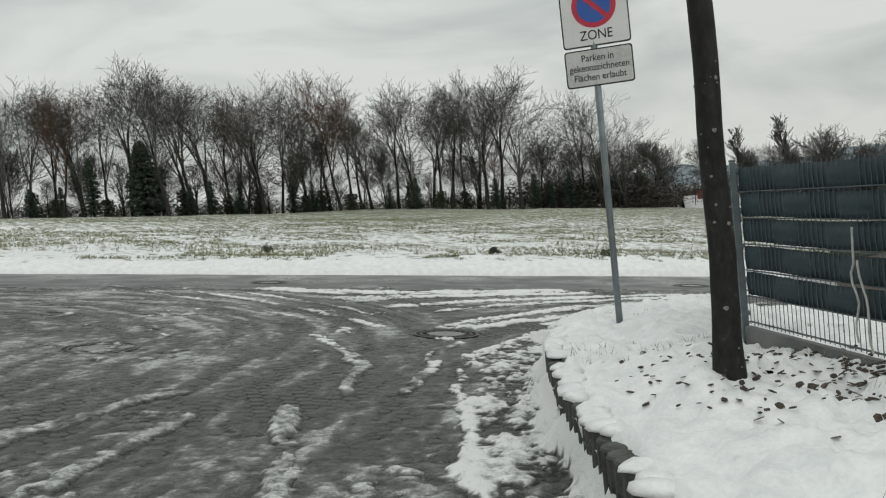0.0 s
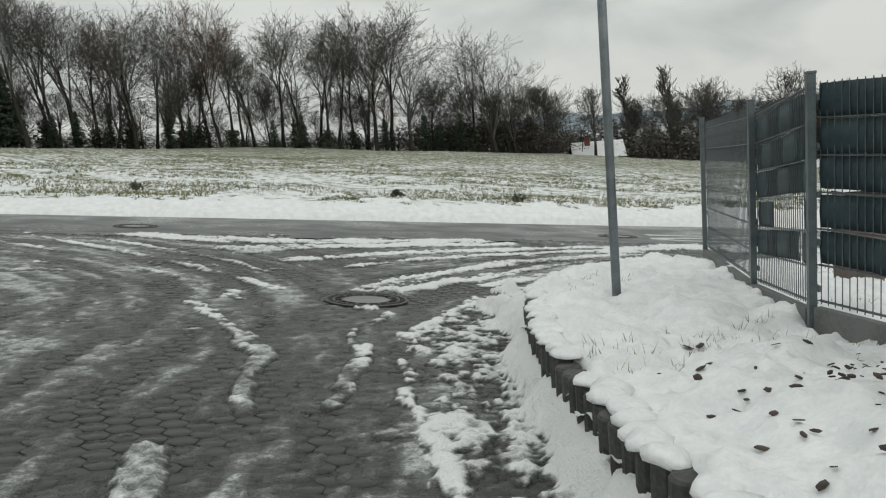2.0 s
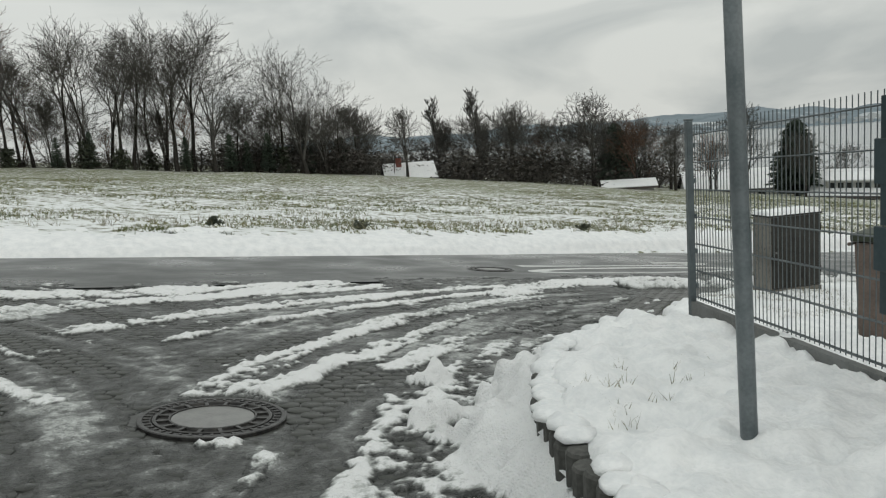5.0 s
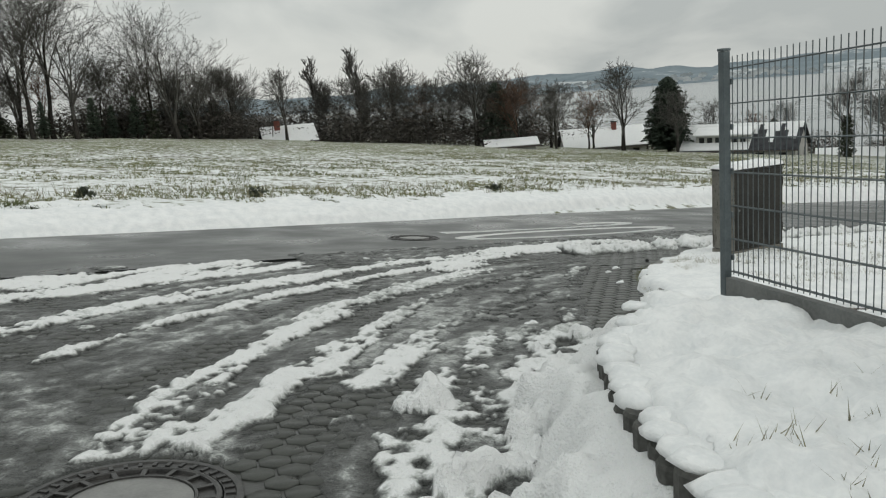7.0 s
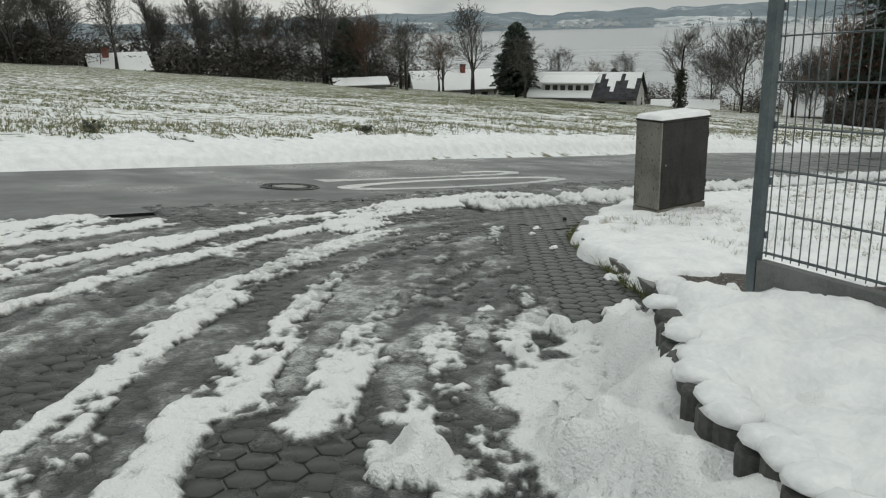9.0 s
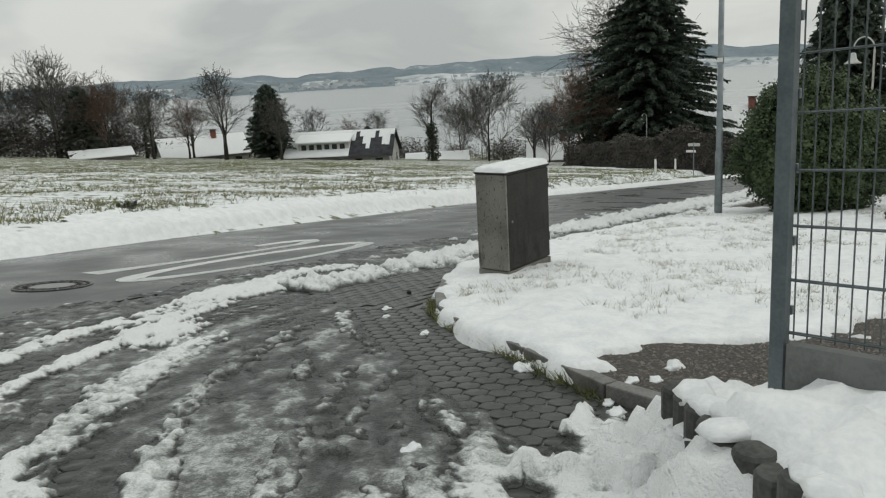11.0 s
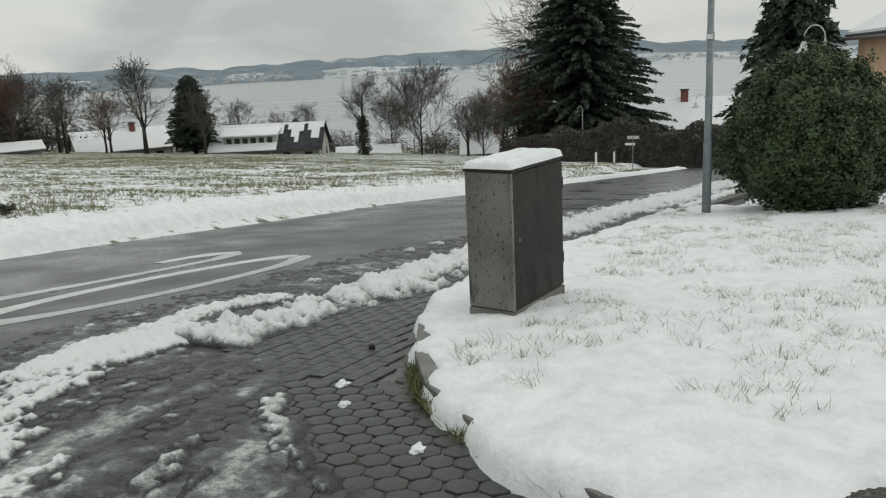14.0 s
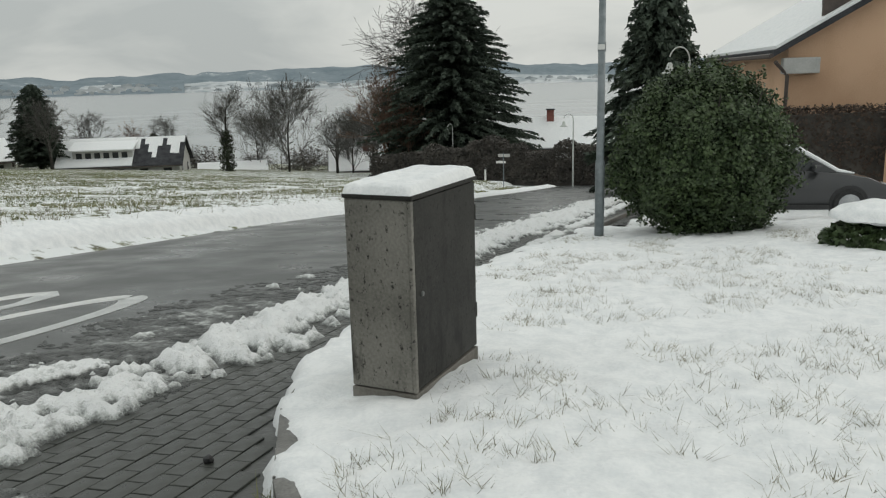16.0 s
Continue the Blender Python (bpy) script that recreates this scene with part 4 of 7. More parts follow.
def fence_panel(a, b, za, zb, height, strips, label, first_post=True, last_post=False, cut=None, plinth=True):
    """A double-rod mesh panel from a to b; local x along it. strips: list of (z0, z1, weave phase)."""
    L = math.dist(a, b)
    ang = math.atan2(b[1] - a[1], b[0] - a[0])
    t = thing("fence_panel", Matrix.Translation((a[0], a[1], za)) @ Matrix.Rotation(ang, 4, "Z"), label, "fence", "garden fence panels")
    slope = (zb - za) / L
    posts = ([0.0] if first_post else []) + ([L] if last_post else [])
    for px in posts:
        pst = part("post", bm_box(px - 0.028, px + 0.028, -0.022, 0.022, slope * px - 0.3, slope * px + height + 0.03, 0.004), POSTM, t)
        part("post_cap", bm_box(px - 0.032, px + 0.032, -0.026, 0.026, slope * px + height + 0.031, slope * px + height + 0.048, 0.006), POSTM, pst)
        for k in range(5):
            z = slope * px + 0.25 + k * 0.26
            part("clamp", bm_box(px - 0.032, px + 0.032, -0.040, -0.0225, z, z + 0.035, 0.004), POSTM, pst)
    if plinth:
        bm = bm_box(0.04, L - 0.04, -0.025, 0.025, -0.32, 0.15)
        for v in bm.verts:
            v.co.z += slope * v.co.x
        part("plinth", bm, PLINTH, t, "grey concrete gravel board")
    n = int((L - 0.06) / 0.05)
    v_me = None
    for i in range(n + 1):
        x = 0.04 + i * (L - 0.08) / n
        if v_me is None:
            o = part("vertical_wire", bm_tube([(0, 0, 0.16), (0, 0, height)], [0.0032] * 2, 5), WIRE, t)
            v_me = o.data
        else:
            o = link("vertical_wire", v_me, None, t)
        o.location = (x, -0.028, slope * x)
    k = 0
    z = 0.18
    while z < height:
        for yy in (-0.036, -0.020):
            part("horizontal_wire", bm_tube([(0.02, yy, z + slope * 0.02), (L - 0.02, yy, z + slope * (L - 0.02))], [0.0042] * 2, 5), WIRE, t)
        z += 0.2
    sr = random.Random(int(L * 1000))
    for s0, s1, ph in strips:
        v, f = [], []
        m = int(L / 0.025)
        for i in range(m + 1):
            x = 0.035 + i * (L - 0.07) / m
            if cut and not cut(x, (s0 + s1) / 2):
                continue
            w = math.sin((x / 0.30 + ph) * math.pi)
            y = -0.036 + 0.005 * max(-1, min(1, w * 3.0))
            sag = 0.008 * math.sin(x * 3.1 + ph * 2) + sr.uniform(-0.002, 0.002)
            for zz in (s0 + 0.004, (s0 + s1) / 2, s1 - 0.008):
                v.append((x, y + (0.006 if zz == (s0 + s1) / 2 else 0), zz + slope * x + sag))
        c = len(v) // 3
        for i in range(c - 1):
            if v[3 * i + 3][0] - v[3 * i][0] > 0.05:
                continue
            f += [(3 * i, 3 * i + 3, 3 * i + 4, 3 * i + 1), (3 * i + 1, 3 * i + 4, 3 * i + 5, 3 * i + 2)]
        if f:
            o = raw("privacy_strip", v, f, STRIP, t, smooth=True)
            o.modifiers.new("thickness", "SOLIDIFY").thickness = 0.003
    return t


G, MIDP, FP = (0.726, -1.052), (1.22, 0.38), (2.025, 2.662)
F1, F2, F3 = (G[0] + 0.325, G[1] - 2.48), (G[0] + 0.66, G[1] - 4.97), (G[0] + 1.0, G[1] - 7.45)
BANDS = [(0.38, 0.57, 0.0), (0.58, 0.77, 0.5), (0.79, 0.98, 0.1), (0.98, 1.17, 0.6), (1.17, 1.36, 0.3)]
torn = lambda x, z: not (0.28 < x < 1.05 and z < 0.85 and abs(z - (0.62 + 0.5 * (x - 0.3) ** 2)) < 0.17 + 0.05 * math.sin(x * 9)) 
fence_panel(G, MIDP, -0.08, -0.24, 1.40, BANDS, "mesh fence panel with torn dark green privacy strips", cut=torn)
fence_panel(MIDP, FP, -0.24, -0.36, 1.45, [], "bare double-rod mesh fence panel with concrete gravel board", last_post=True)
fence_panel(F1, G, -0.06, -0.06, 1.37, BANDS, "mesh fence panel woven with dark green privacy strips")
fence_panel(F2, F1, -0.06, -0.06, 1.37, BANDS, "mesh fence panel woven with dark green privacy strips")
# top edge strip beside the middle post
strap = thing("privacy_strip", Matrix.Translation((1.22, 0.38, -0.24)) @ Matrix.Rotation(math.atan2(2.307, 0.795), 4, "Z"), "short stack of dark green strips beside the fence post", "privacy strip")
for k, (s0, s1, ph) in enumerate(BANDS):
    part("strip_end", bm_box(0.03, 0.14 + 0.03 * (k % 2), -0.045 + 0.012 * (k % 2), -0.012 + 0.012 * (k % 2), s0 + 0.04, s1 + 0.055, 0.006), STRIP, strap)
# rope hanging on the fence
rope = thing("rope", Matrix.Translation((0.93, -2.42, 0.0)), "pale rope loop hanging over the fence", "rope")
part("strand", bm_tube([(-0.055, 0, 0.86 - 0.07 * k + 0.02) for k in range(0, 1)] + [(-0.06 - 0.01 * math.sin(k), 0.02 * math.sin(k * 1.3), 0.66 - 0.06 * k) for k in range(9)], [0.007] * 10, 6), ROPE, rope)
part("strand", bm_tube([(-0.058, -0.04, 0.68)] + [(-0.06 - 0.01 * math.cos(k), -0.06 - 0.012 * k + 0.01 * math.sin(k), 0.66 - 0.065 * k) for k in range(9)], [0.007] * 10, 6), ROPE, rope)

# ---------- things behind the fence ----------
bin_t = thing("waste_bin", Matrix.Translation((3.3, 2.0, P(3.3, 2.0) + 0.09)) @ Matrix.Rotation(0.3, 4, "Z"), "brown plastic waste bin standing behind the fence", "bin")
bmx = bm_box(-0.17, 0.17, -0.2, 0.2, 0.06, 0.92, 0.02)
for v in bmx.verts:
    s = 0.84 + 0.16 * v.co.z / 0.92
    v.co.x *= s
    v.co.y *= s
part("bin_body", bmx, BROWN, bin_t)
part("lid", bm_box(-0.2, 0.2, -0.23, 0.22, 0.925, 0.99, 0.025), IVY, bin_t, "dark green lid")
part("handle", bm_tube([(-0.15, 0.24, 0.9), (0.15, 0.24, 0.9)], [0.014] * 2, 8), BROWN, bin_t)
for sx in (-0.16, 0.16):
    w = part("wheel", bm_lathe([(0.02, -0.02), (0.09, -0.02), (0.095, 0), (0.09, 0.02), (0.02, 0.02)], 16), RUBBER, bin_t)
    w.matrix_basis = pose(sx, 0.17, 0.09, 0, 90, 0)

# ---------- traffic sign ----------
SR = math.atan2(-0.164, 0.58)
sign = thing("traffic_sign", Matrix.Translation((0.0, 0.0, -0.1)), "no-stopping zone sign with a parking plate on a grey steel pole", "traffic sign")
part("pole", bm_tube([(0, -0.012, -0.3), (0.014, 0.06, 1.5), (0.03, 0.13, 3.25)], [0.030] * 3, 20), GALV, sign, smooth=True)


def rounded(w, h, r, n=6):
    out = []
    for cx, cy, a0 in ((w / 2 - r, h / 2 - r, 0), (-w / 2 + r, h / 2 - r, 90), (-w / 2 + r, -h / 2 + r, 180), (w / 2 - r, -h / 2 + r, 270)):
        out += [(cx + r * math.cos(radians(a0 + 90 * k / n)), cy + r * math.sin(radians(a0 + 90 * k / n))) for k in range(n + 1)]
    return out


def plate(name, w, h, zc, base_mat, label):
    """A sign plate: black rim, pale face set 2 mm proud; local x across, y up, z out."""
    o = part(name, prism(rounded(w, h, 0.03), -0.002, 0.0), SIGN_K, sign, label)
    o.matrix_basis = Matrix.Translation((0.03 + 0.013, 0.04 * zc - 0.044, zc)) @ Matrix.Rotation(SR, 4, "Z") @ Matrix.Rotation(radians(-0.5), 4, "Y") @ Matrix.Rotation(radians(90), 4, "X")
    part("face", prism(rounded(w - 0.024, h - 0.024, 0.022), 0.0005, 0.0025), base_mat, o)
    back = part("rim", prism(rounded(w, h, 0.03), -0.018, -0.0025), GALV, o)
    return o


def lettering(text, size, x, y, parent, width):
    c = bpy.data.curves.new("lettering", "FONT")
    c.body, c.size, c.align_x, c.align_y, c.extrude, c.offset = text, size, "CENTER", "CENTER", 0.0006, 0.0006
    tmp = bpy.data.objects.new("lettering", c)
    me = bpy.data.meshes.new_from_object(tmp)
    bpy.data.objects.remove(tmp)
    xs = [v.co.x for v in me.vertices]
    s = width / (max(xs) - min(xs))
    for v in me.vertices:
        v.co.x *= s
    me.materials.clear()
    o = link("lettering", me, SIGN_K, parent, "black lettering")
    o.location = (x, y, 0.0036)


zone = plate("zone_plate", 0.60, 0.60, 2.92, SIGN_W, "white square zone plate with a blue and red no-stopping disc")
part("disc", bm_lathe([(0.195, 0.003), (0.195, 0.0042)], 48), SIGN_R, zone, "red ring").location = (0, 0.055, 0)
part("disc", bm_lathe([(0.150, 0.0046), (0.150, 0.0056)], 48), SIGN_B, zone, "blue field").location = (0, 0.055, 0)
bar = part("bar", bm_box(-0.155, 0.155, -0.021, 0.021, 0.0059, 0.0068), SIGN_R, zone, "red diagonal bar")
bar.matrix_basis = Matrix.Translation((0, 0.055, 0)) @ Matrix.Rotation(radians(-45), 4, "Z")
lettering("ZONE", 0.12, 0, -0.205, zone, 0.29)
lower = plate("text_plate", 0.60, 0.33, 2.43, SIGN_D, "weathered white text plate with a black rim")
lettering("Parken in", 0.085, -0.01, 0.085, lower, 0.28)
lettering("gekennzeichneten", 0.085, 0, 0.0, lower, 0.525)
lettering("Flächen erlaubt", 0.085, 0, -0.085, lower, 0.46)

# ---------- cable cabinet ----------
ca = math.atan2(5.42 - 5.64, 6.40 - 5.69)
CX, CY, CZ = 5.683, 5.662, -1.18
cab = thing("cable_cabinet", Matrix.Translation((CX, CY, CZ)) @ Matrix.Rotation(math.atan2(-0.115, 0.70), 4, "Z"), "weathered grey cable cabinet with algae stains and a snow cap", "cabinet")
part("plinth", bm_box(-0.004, 0.754, -0.178, 0.172, -0.25, 0.128, 0.006), CABP, cab, "grey plinth")
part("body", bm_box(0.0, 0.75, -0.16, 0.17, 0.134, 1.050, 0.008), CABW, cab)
door = part("door", bm_box(0.026, 0.742, -0.176, -0.161, 0.142, 1.044, 0.004), CABD, cab, "much darker door panel with stains and pale scuffs")
part("corner_strip", bm_box(-0.004, 0.020, -0.180, -0.161, 0.136, 1.048, 0.004), CABW, cab)
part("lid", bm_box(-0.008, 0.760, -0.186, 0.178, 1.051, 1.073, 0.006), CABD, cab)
part("hinge", bm_tube([(0.744, -0.172, 0.30), (0.744, -0.172, 0.38)], [0.008] * 2, 8), CABD, door)
part("hinge", bm_tube([(0.744, -0.172, 0.84), (0.744, -0.172, 0.92)], [0.008] * 2, 8), CABD, door)
part("lock", bm_tube([(0.09, -0.177, 0.60), (0.09, -0.184, 0.60)], [0.014, 0.012], 12), PLINTH, door)
bm = bmesh.new()
bmesh.ops.create_grid(bm, x_segments=44, y_segments=26, size=0.5)
for v in bm.verts:
    u, w = v.co.x * 2, v.co.y * 2
    d = min(1 - abs(u), 1 - abs(w))
    v.co = (0.375 + u * 0.385, -0.001 + w * 0.182, 1.072 + 0.066 * math.sqrt(max(0, 1 - (1 - min(1, d * 5.5)) ** 2)) * (0.78 + 0.30 * u * min(1, d * 2)) + 0.006 * noise.noise((u * 3, w * 3, 1)) * min(1, d * 6))
part("snow_cap", bm, SNOW, cab, "smooth white snow cap", smooth=True)

# ---------- street lamps and poles ----------
lp = thing("street_pole", Matrix.Translation((14.98, 5.39, -2.25)), "tall grey galvanised lamp pole at the footpath", "pole")
part("shaft", bm_tube([(0, 0, -0.3), (0, 0, 1.3), (0, 0, 1.32), (-0.03, 0, 6.5)], [0.075, 0.072, 0.060, 0.042], 16), GALV, lp, smooth=True)
part("number_tag", bm_box(-0.075, -0.05, -0.05, 0.05, 2.98, 3.06, 0.003), WHITE, lp)
part("band", bm_tube([(0, 0, 2.95), (0, 0, 3.09)], [0.062, 0.062], 16), GALV, lp)


def bell_lamp(x, y, h, turn, label, k=1.0):
    t = thing("street_lamp", Matrix.Translation((x, y, hz(x, y) + 0.05)) @ Matrix.Rotation(turn, 4, "Z"), label, "street lamp", "bell street lamps")
    part("pole", bm_tube([(0, 0, -0.3), (0, 0, h - 0.45 * k)], [0.055, 0.045], 10), LAMPM, t)
    arc = [(k * (0.32 - 0.32 * math.cos(a)), 0, h - 0.45 * k + k * 0.42 * math.sin(a)) for a in (math.pi * j / 12 for j in range(12))]
    part("arm", bm_tube(arc, [0.028] * 12, 8), LAMPM, t)
    s = part("shade", bm_lathe([(r * k, z * k) for r, z in ((0.05, 0.0), (0.09, -0.06), (0.12, -0.2), (0.17, -0.28), (0.27, -0.34), (0.26, -0.37), (0.1, -0.36))], 20), LAMPM, t, smooth=True)
    s.location = (0.63 * k, 0, h - 0.52 * k)
    return t


bell_lamp(37.55, 3.62, 6.2, radians(99), "white bell-shaped street lamp on a gooseneck pole", 1.25)
bell_lamp(76.3, 24.0, 5.1, radians(150), "white bell-shaped street lamp beside the spruce")
bell_lamp(57.0, 10.5, 5.0, radians(100), "slim street lamp at the bend of the road")
# street name sign and marker posts by the bend
st = thing("street_sign", Matrix.Translation((58.6, 15.6, hz(58.6, 15.6))), "small street name sign on a post", "street sign")
part("post", bm_tube([(0, 0, -0.2), (0, 0, 2.5)], [0.035] * 2, 8), GALV, st)
part("name_plate", bm_box(-0.02, 0.02, -0.45, 0.4, 2.2, 2.42, 0.004), PLASTER_W, st)
part("name_plate", bm_box(-0.02, 0.02, -0.15, 0.55, 1.75, 1.92, 0.004), WHITE, st)
for x, y in ((60.2, 17.3), (52.0, 16.6)):
    mk = thing("marker_post", Matrix.Translation((x, y, hz(x, y))), "white plastic marker post in the snow", "post", "marker posts")
    part("post", bm_tube([(0, 0, -0.2), (0, 0, 0.9)], [0.08, 0.07], 8), WHITE, mk)
    part("cap", bm_tube([(0, 0, 0.91), (0, 0, 1.05)], [0.075, 0.05], 8), SIGN_K, mk)

# ---------- trees ----------
def bare_tree(seed, h, spread, trunk_r, lean=0.0, upright=0.6, levels=4, twig=0.02, mat_t=None, ivy=0.0, first=0.28, kids=(7, 6, 5, 4), label="", cat="tree", fork=0.0):
    r = random.Random(seed)
    t = thing("bare_tree", None, label, cat, "bare winter trees")
    segs = {0: [], 1: []}

    def grow(p, d, length, rad, level):
        n = 5 if level == 0 else (3 if level < 4 else 2)
        pts, rr = [p], [rad]
        q = Vector(p)
        dd = Vector(d)
        for i in range(n):
            dd = (dd + Vector((r.uniform(-1, 1), r.uniform(-1, 1), r.uniform(-0.25, 0.6))) * (0.10 if level == 0 else 0.20)).normalized()
            q = q + dd * length / n
            pts.append(q.copy())
            rr.append(rad * (1 - (0.72 if level == 0 else 0.8) * (i + 1) / n))
        segs[0 if level == 0 else 1].append((pts, [max(x, twig) for x in rr], 6 if level == 0 else (4 if level < 2 else 3)))
        if level >= levels:
            return
        k = kids[min(level, len(kids) - 1)]
        for i in range(k):
            f = (first if level == 0 else 0.2) + (1 - (first if level == 0 else 0.2)) * (i + r.random()) / k
            j = min(int(f * n), n - 1)
            base = pts[j].lerp(pts[j + 1], f * n - j)
            axis_d = (pts[j + 1] - pts[j]).normalized()
            side = Vector((r.uniform(-1, 1), r.uniform(-1, 1), r.uniform(-0.3, 0.3)))
            side = (side - axis_d * side.dot(axis_d)).normalized()
            a = radians(r.uniform(34, 72) if fork else r.uniform(26, 62)) * (1 - 0.25 * f)
            nd = (axis_d * math.cos(a) + side * math.sin(a) + Vector((0, 0, upright * (0.24 if fork else 0.35)))).normalized()
            if fork and level == 0:
                # long ascending leaders from the fork
                a = radians(r.uniform(5, 30)) * (1.3 - 0.6 * f)
                nd = (axis_d * math.cos(a) + side * math.sin(a)).normalized()
                grow(base, nd, h * (0.97 - fork * f) * r.uniform(0.80, 1.0) * (0.55 + 0.45 * f), max(rr[j] * 0.62, twig), 1)
                continue
            ln = length * (r.uniform(0.40, 0.62) if level == 0 else (r.uniform(0.40, 0.66) * (1.3 - 0.55 * f) if fork else r.uniform(0.45, 0.78))) * (1.15 - 0.72 * f if level == 0 else 1.0) * (spread if level == 0 else 1)
            grow(base, nd, ln, max(rr[j] * 0.5, twig), level + 1)

    grow(Vector((0, 0, -0.4)), Vector((lean, 0, 1)).normalized(), h * fork if fork else h, trunk_r, 0)

    def build(name, items, material):
        v, f = [], []
        for pts, rr, sides in items:
            n0 = len(v)
            for i, p in enumerate(pts):
                d = (pts[min(i + 1, len(pts) - 1)] - pts[max(i - 1, 0)]).normalized()
                u = d.cross(Vector((0.3, 0.94, 0.1))).normalized()
                w = d.cross(u)
                for k in range(sides):
                    a = 2 * math.pi * k / sides
                    v.append(p + rr[i] * (math.cos(a) * u + math.sin(a) * w))
            for i in range(len(pts) - 1):
                for k in range(sides):
                    a, b = n0 + i * sides + k, n0 + i * sides + (k + 1) % sides
                    f.append((a, b, b + sides, a + sides))
        raw(name, [tuple(x) for x in v], f, material, t)

    build("trunk", segs[0], BARK)
    build("crown", segs[1], mat_t or TWIG)
    if ivy:
        v, f = [], []
        trunk_pts = segs[0][0][0]
        for k in range(int(1500 * ivy)):
            z = r.random() ** 0.8 * ivy * 0.75
            i = min(int(z * 5), 4)
            c = trunk_pts[i].lerp(trunk_pts[i + 1], z * 5 - i)
            rad = (0.25 + 0.9 * r.random() ** 1.5) * (1.25 - z / max(ivy, 0.01) * 0.75)
            a = r.uniform(0, 6.28)
            p = c + Vector((math.cos(a) * rad, math.sin(a) * rad, r.uniform(-0.3, 0.3)))
            s = r.uniform(0.14, 0.32)
            e1, e2 = Vector((r.uniform(-1, 1), r.uniform(-1, 1), r.uniform(-1, 1))) * s, Vector((r.uniform(-1, 1), r.uniform(-1, 1), r.uniform(-1, 1))) * s
            n0 = len(v)
            v += [tuple(p - e1), tuple(p + e2), tuple(p + e1)]
            f.append((n0, n0 + 1, n0 + 2))
        raw("ivy", v, f, IVY, t, "dark ivy climbing the trunk")
    return t


def put(src, x, y, s, turn, first, sx=1.0, dz=0.0):
    m = Matrix.Translation((x, y, hz(x, y) + dz)) @ Matrix.Rotation(turn, 4, "Z") @ Matrix.Diagonal((s * sx, s * sx, s, 1))
    if first:
        src.matrix_basis = m
        return src
    return copy_thing(src, m)


variants = [
    bare_tree(1, 17.0, 1.0, 0.27, 0.05, 0.55, 4, 0.014, label="tall bare ash tree with upswept branches", fork=0.55, first=0.35, kids=(6, 8, 5, 3)),
    bare_tree(2, 17.5, 1.0, 0.24, -0.09, 0.6, 4, 0.014, label="tall slender bare tree leaning over the field edge", fork=0.62, first=0.45, kids=(6, 8, 5, 3)),
    bare_tree(3, 16.5, 1.0, 0.28, 0.08, 0.5, 4, 0.014, ivy=0.55, label="bare tree with an ivy-clad trunk", fork=0.55, first=0.4, kids=(6, 8, 5, 3)),
    bare_tree(4, 17.5, 1.0, 0.32, 0.0, 0.35, 4, 0.014, first=0.25, label="broad bare tree with a spreading crown", fork=0.42, kids=(7, 8, 5, 3)),
    bare_tree(5, 16, 0.85, 0.20, 0.10, 0.6, 4, 0.014, mat_t=TWIG_RED, label="slim tree with sparse russet leaves", fork=0.6, first=0.4, kids=(6, 8, 5, 3)),
    bare_tree(6, 17.0, 0.8, 0.23, -0.05, 0.6, 4, 0.014, ivy=0.4, label="tall ivy-wrapped bare tree", fork=0.6, first=0.4, kids=(6, 8, 5, 3)),
]

ROW = [(-55.2, 98.0, 0, 1.0), (-53.9, 103.1, 2, 1.0), (-48.3, 99.1, 4, 1.05), (-48.9, 107.5, 1, 1.0), (-44.0, 103.0, 5, 0.95), (-41.7, 106.0, 1, 1.12),
       (-34.8, 99.8, 1, 1.12), (-35.5, 110.1, 2, 1.1), (-31.1, 107.1, 0, 1.15), (-29.7, 112.6, 5, 1.05), (-23.6, 106.8, 0, 1.08), (-21.9, 111.1, 1, 1.0),
       (-18.6, 113.7, 5, 1.0), (-13.0, 108.3, 4, 1.16), (-10.8, 116.5, 1, 0.85), (-8.9, 112.6, 0, 0.85), (-2.6, 106.8, 2, 1.05), (0.3, 113.8, 0, 1.06),
       (2.7, 108.8, 1, 1.05), (7.2, 114.5, 3, 1.12), (7.9, 107.5, 0, 1.08), (12.4, 105.0, 3, 1.12), (21.8, 106.5, 2, 0.98), (24.0, 103.9, 3, 1.0), (27.3, 106.2, 3, 0.82),
       (-62, 100, 3, 1.0), (-70, 104, 0, 1.0), (-66, 96, 5, 1.0), (-26.5, 109.0, 3, 0.95), (-16.0, 110.0, 2, 0.9), (5.0, 111, 5, 0.95), (-38.5, 104, 3, 0.9),
       (-58.5, 101, 1, 1.0), (-51.0, 104, 5, 1.0), (-46.2, 101, 0, 1.0), (-33.0, 106, 1, 1.1), (-28.0, 110, 4, 1.0), (-20.2, 109, 3, 0.95), (-15.0, 112, 1, 1.05), (-11.5, 110, 5, 1.0), (-4.8, 110, 1, 0.95), (10.2, 109, 1, 1.05), (-25.3, 112, 2, 1.05), (1.4, 107, 5, 1.0)]
seen_v = set()
trr = random.Random(12)
for x, y, k, s in ROW:
    put(variants[k], x, y, s * (0.86 if k == 3 else 1.0), trr.uniform(0, 6.28), k not in seen_v, trr.uniform(0.95, 1.2))
    seen_v.add(k)
wide = bare_tree(11, 8.5, 1.2, 0.24, 0.0, 0.15, 4, 0.016, first=0.3, fork=0.5, kids=(7, 7, 5, 3), label="round-crowned bare garden tree")
popl = bare_tree(12, 11, 0.42, 0.18, 0.0, 1.3, 3, 0.028, first=0.1, kids=(26, 7, 5), label="narrow upright bare poplar")
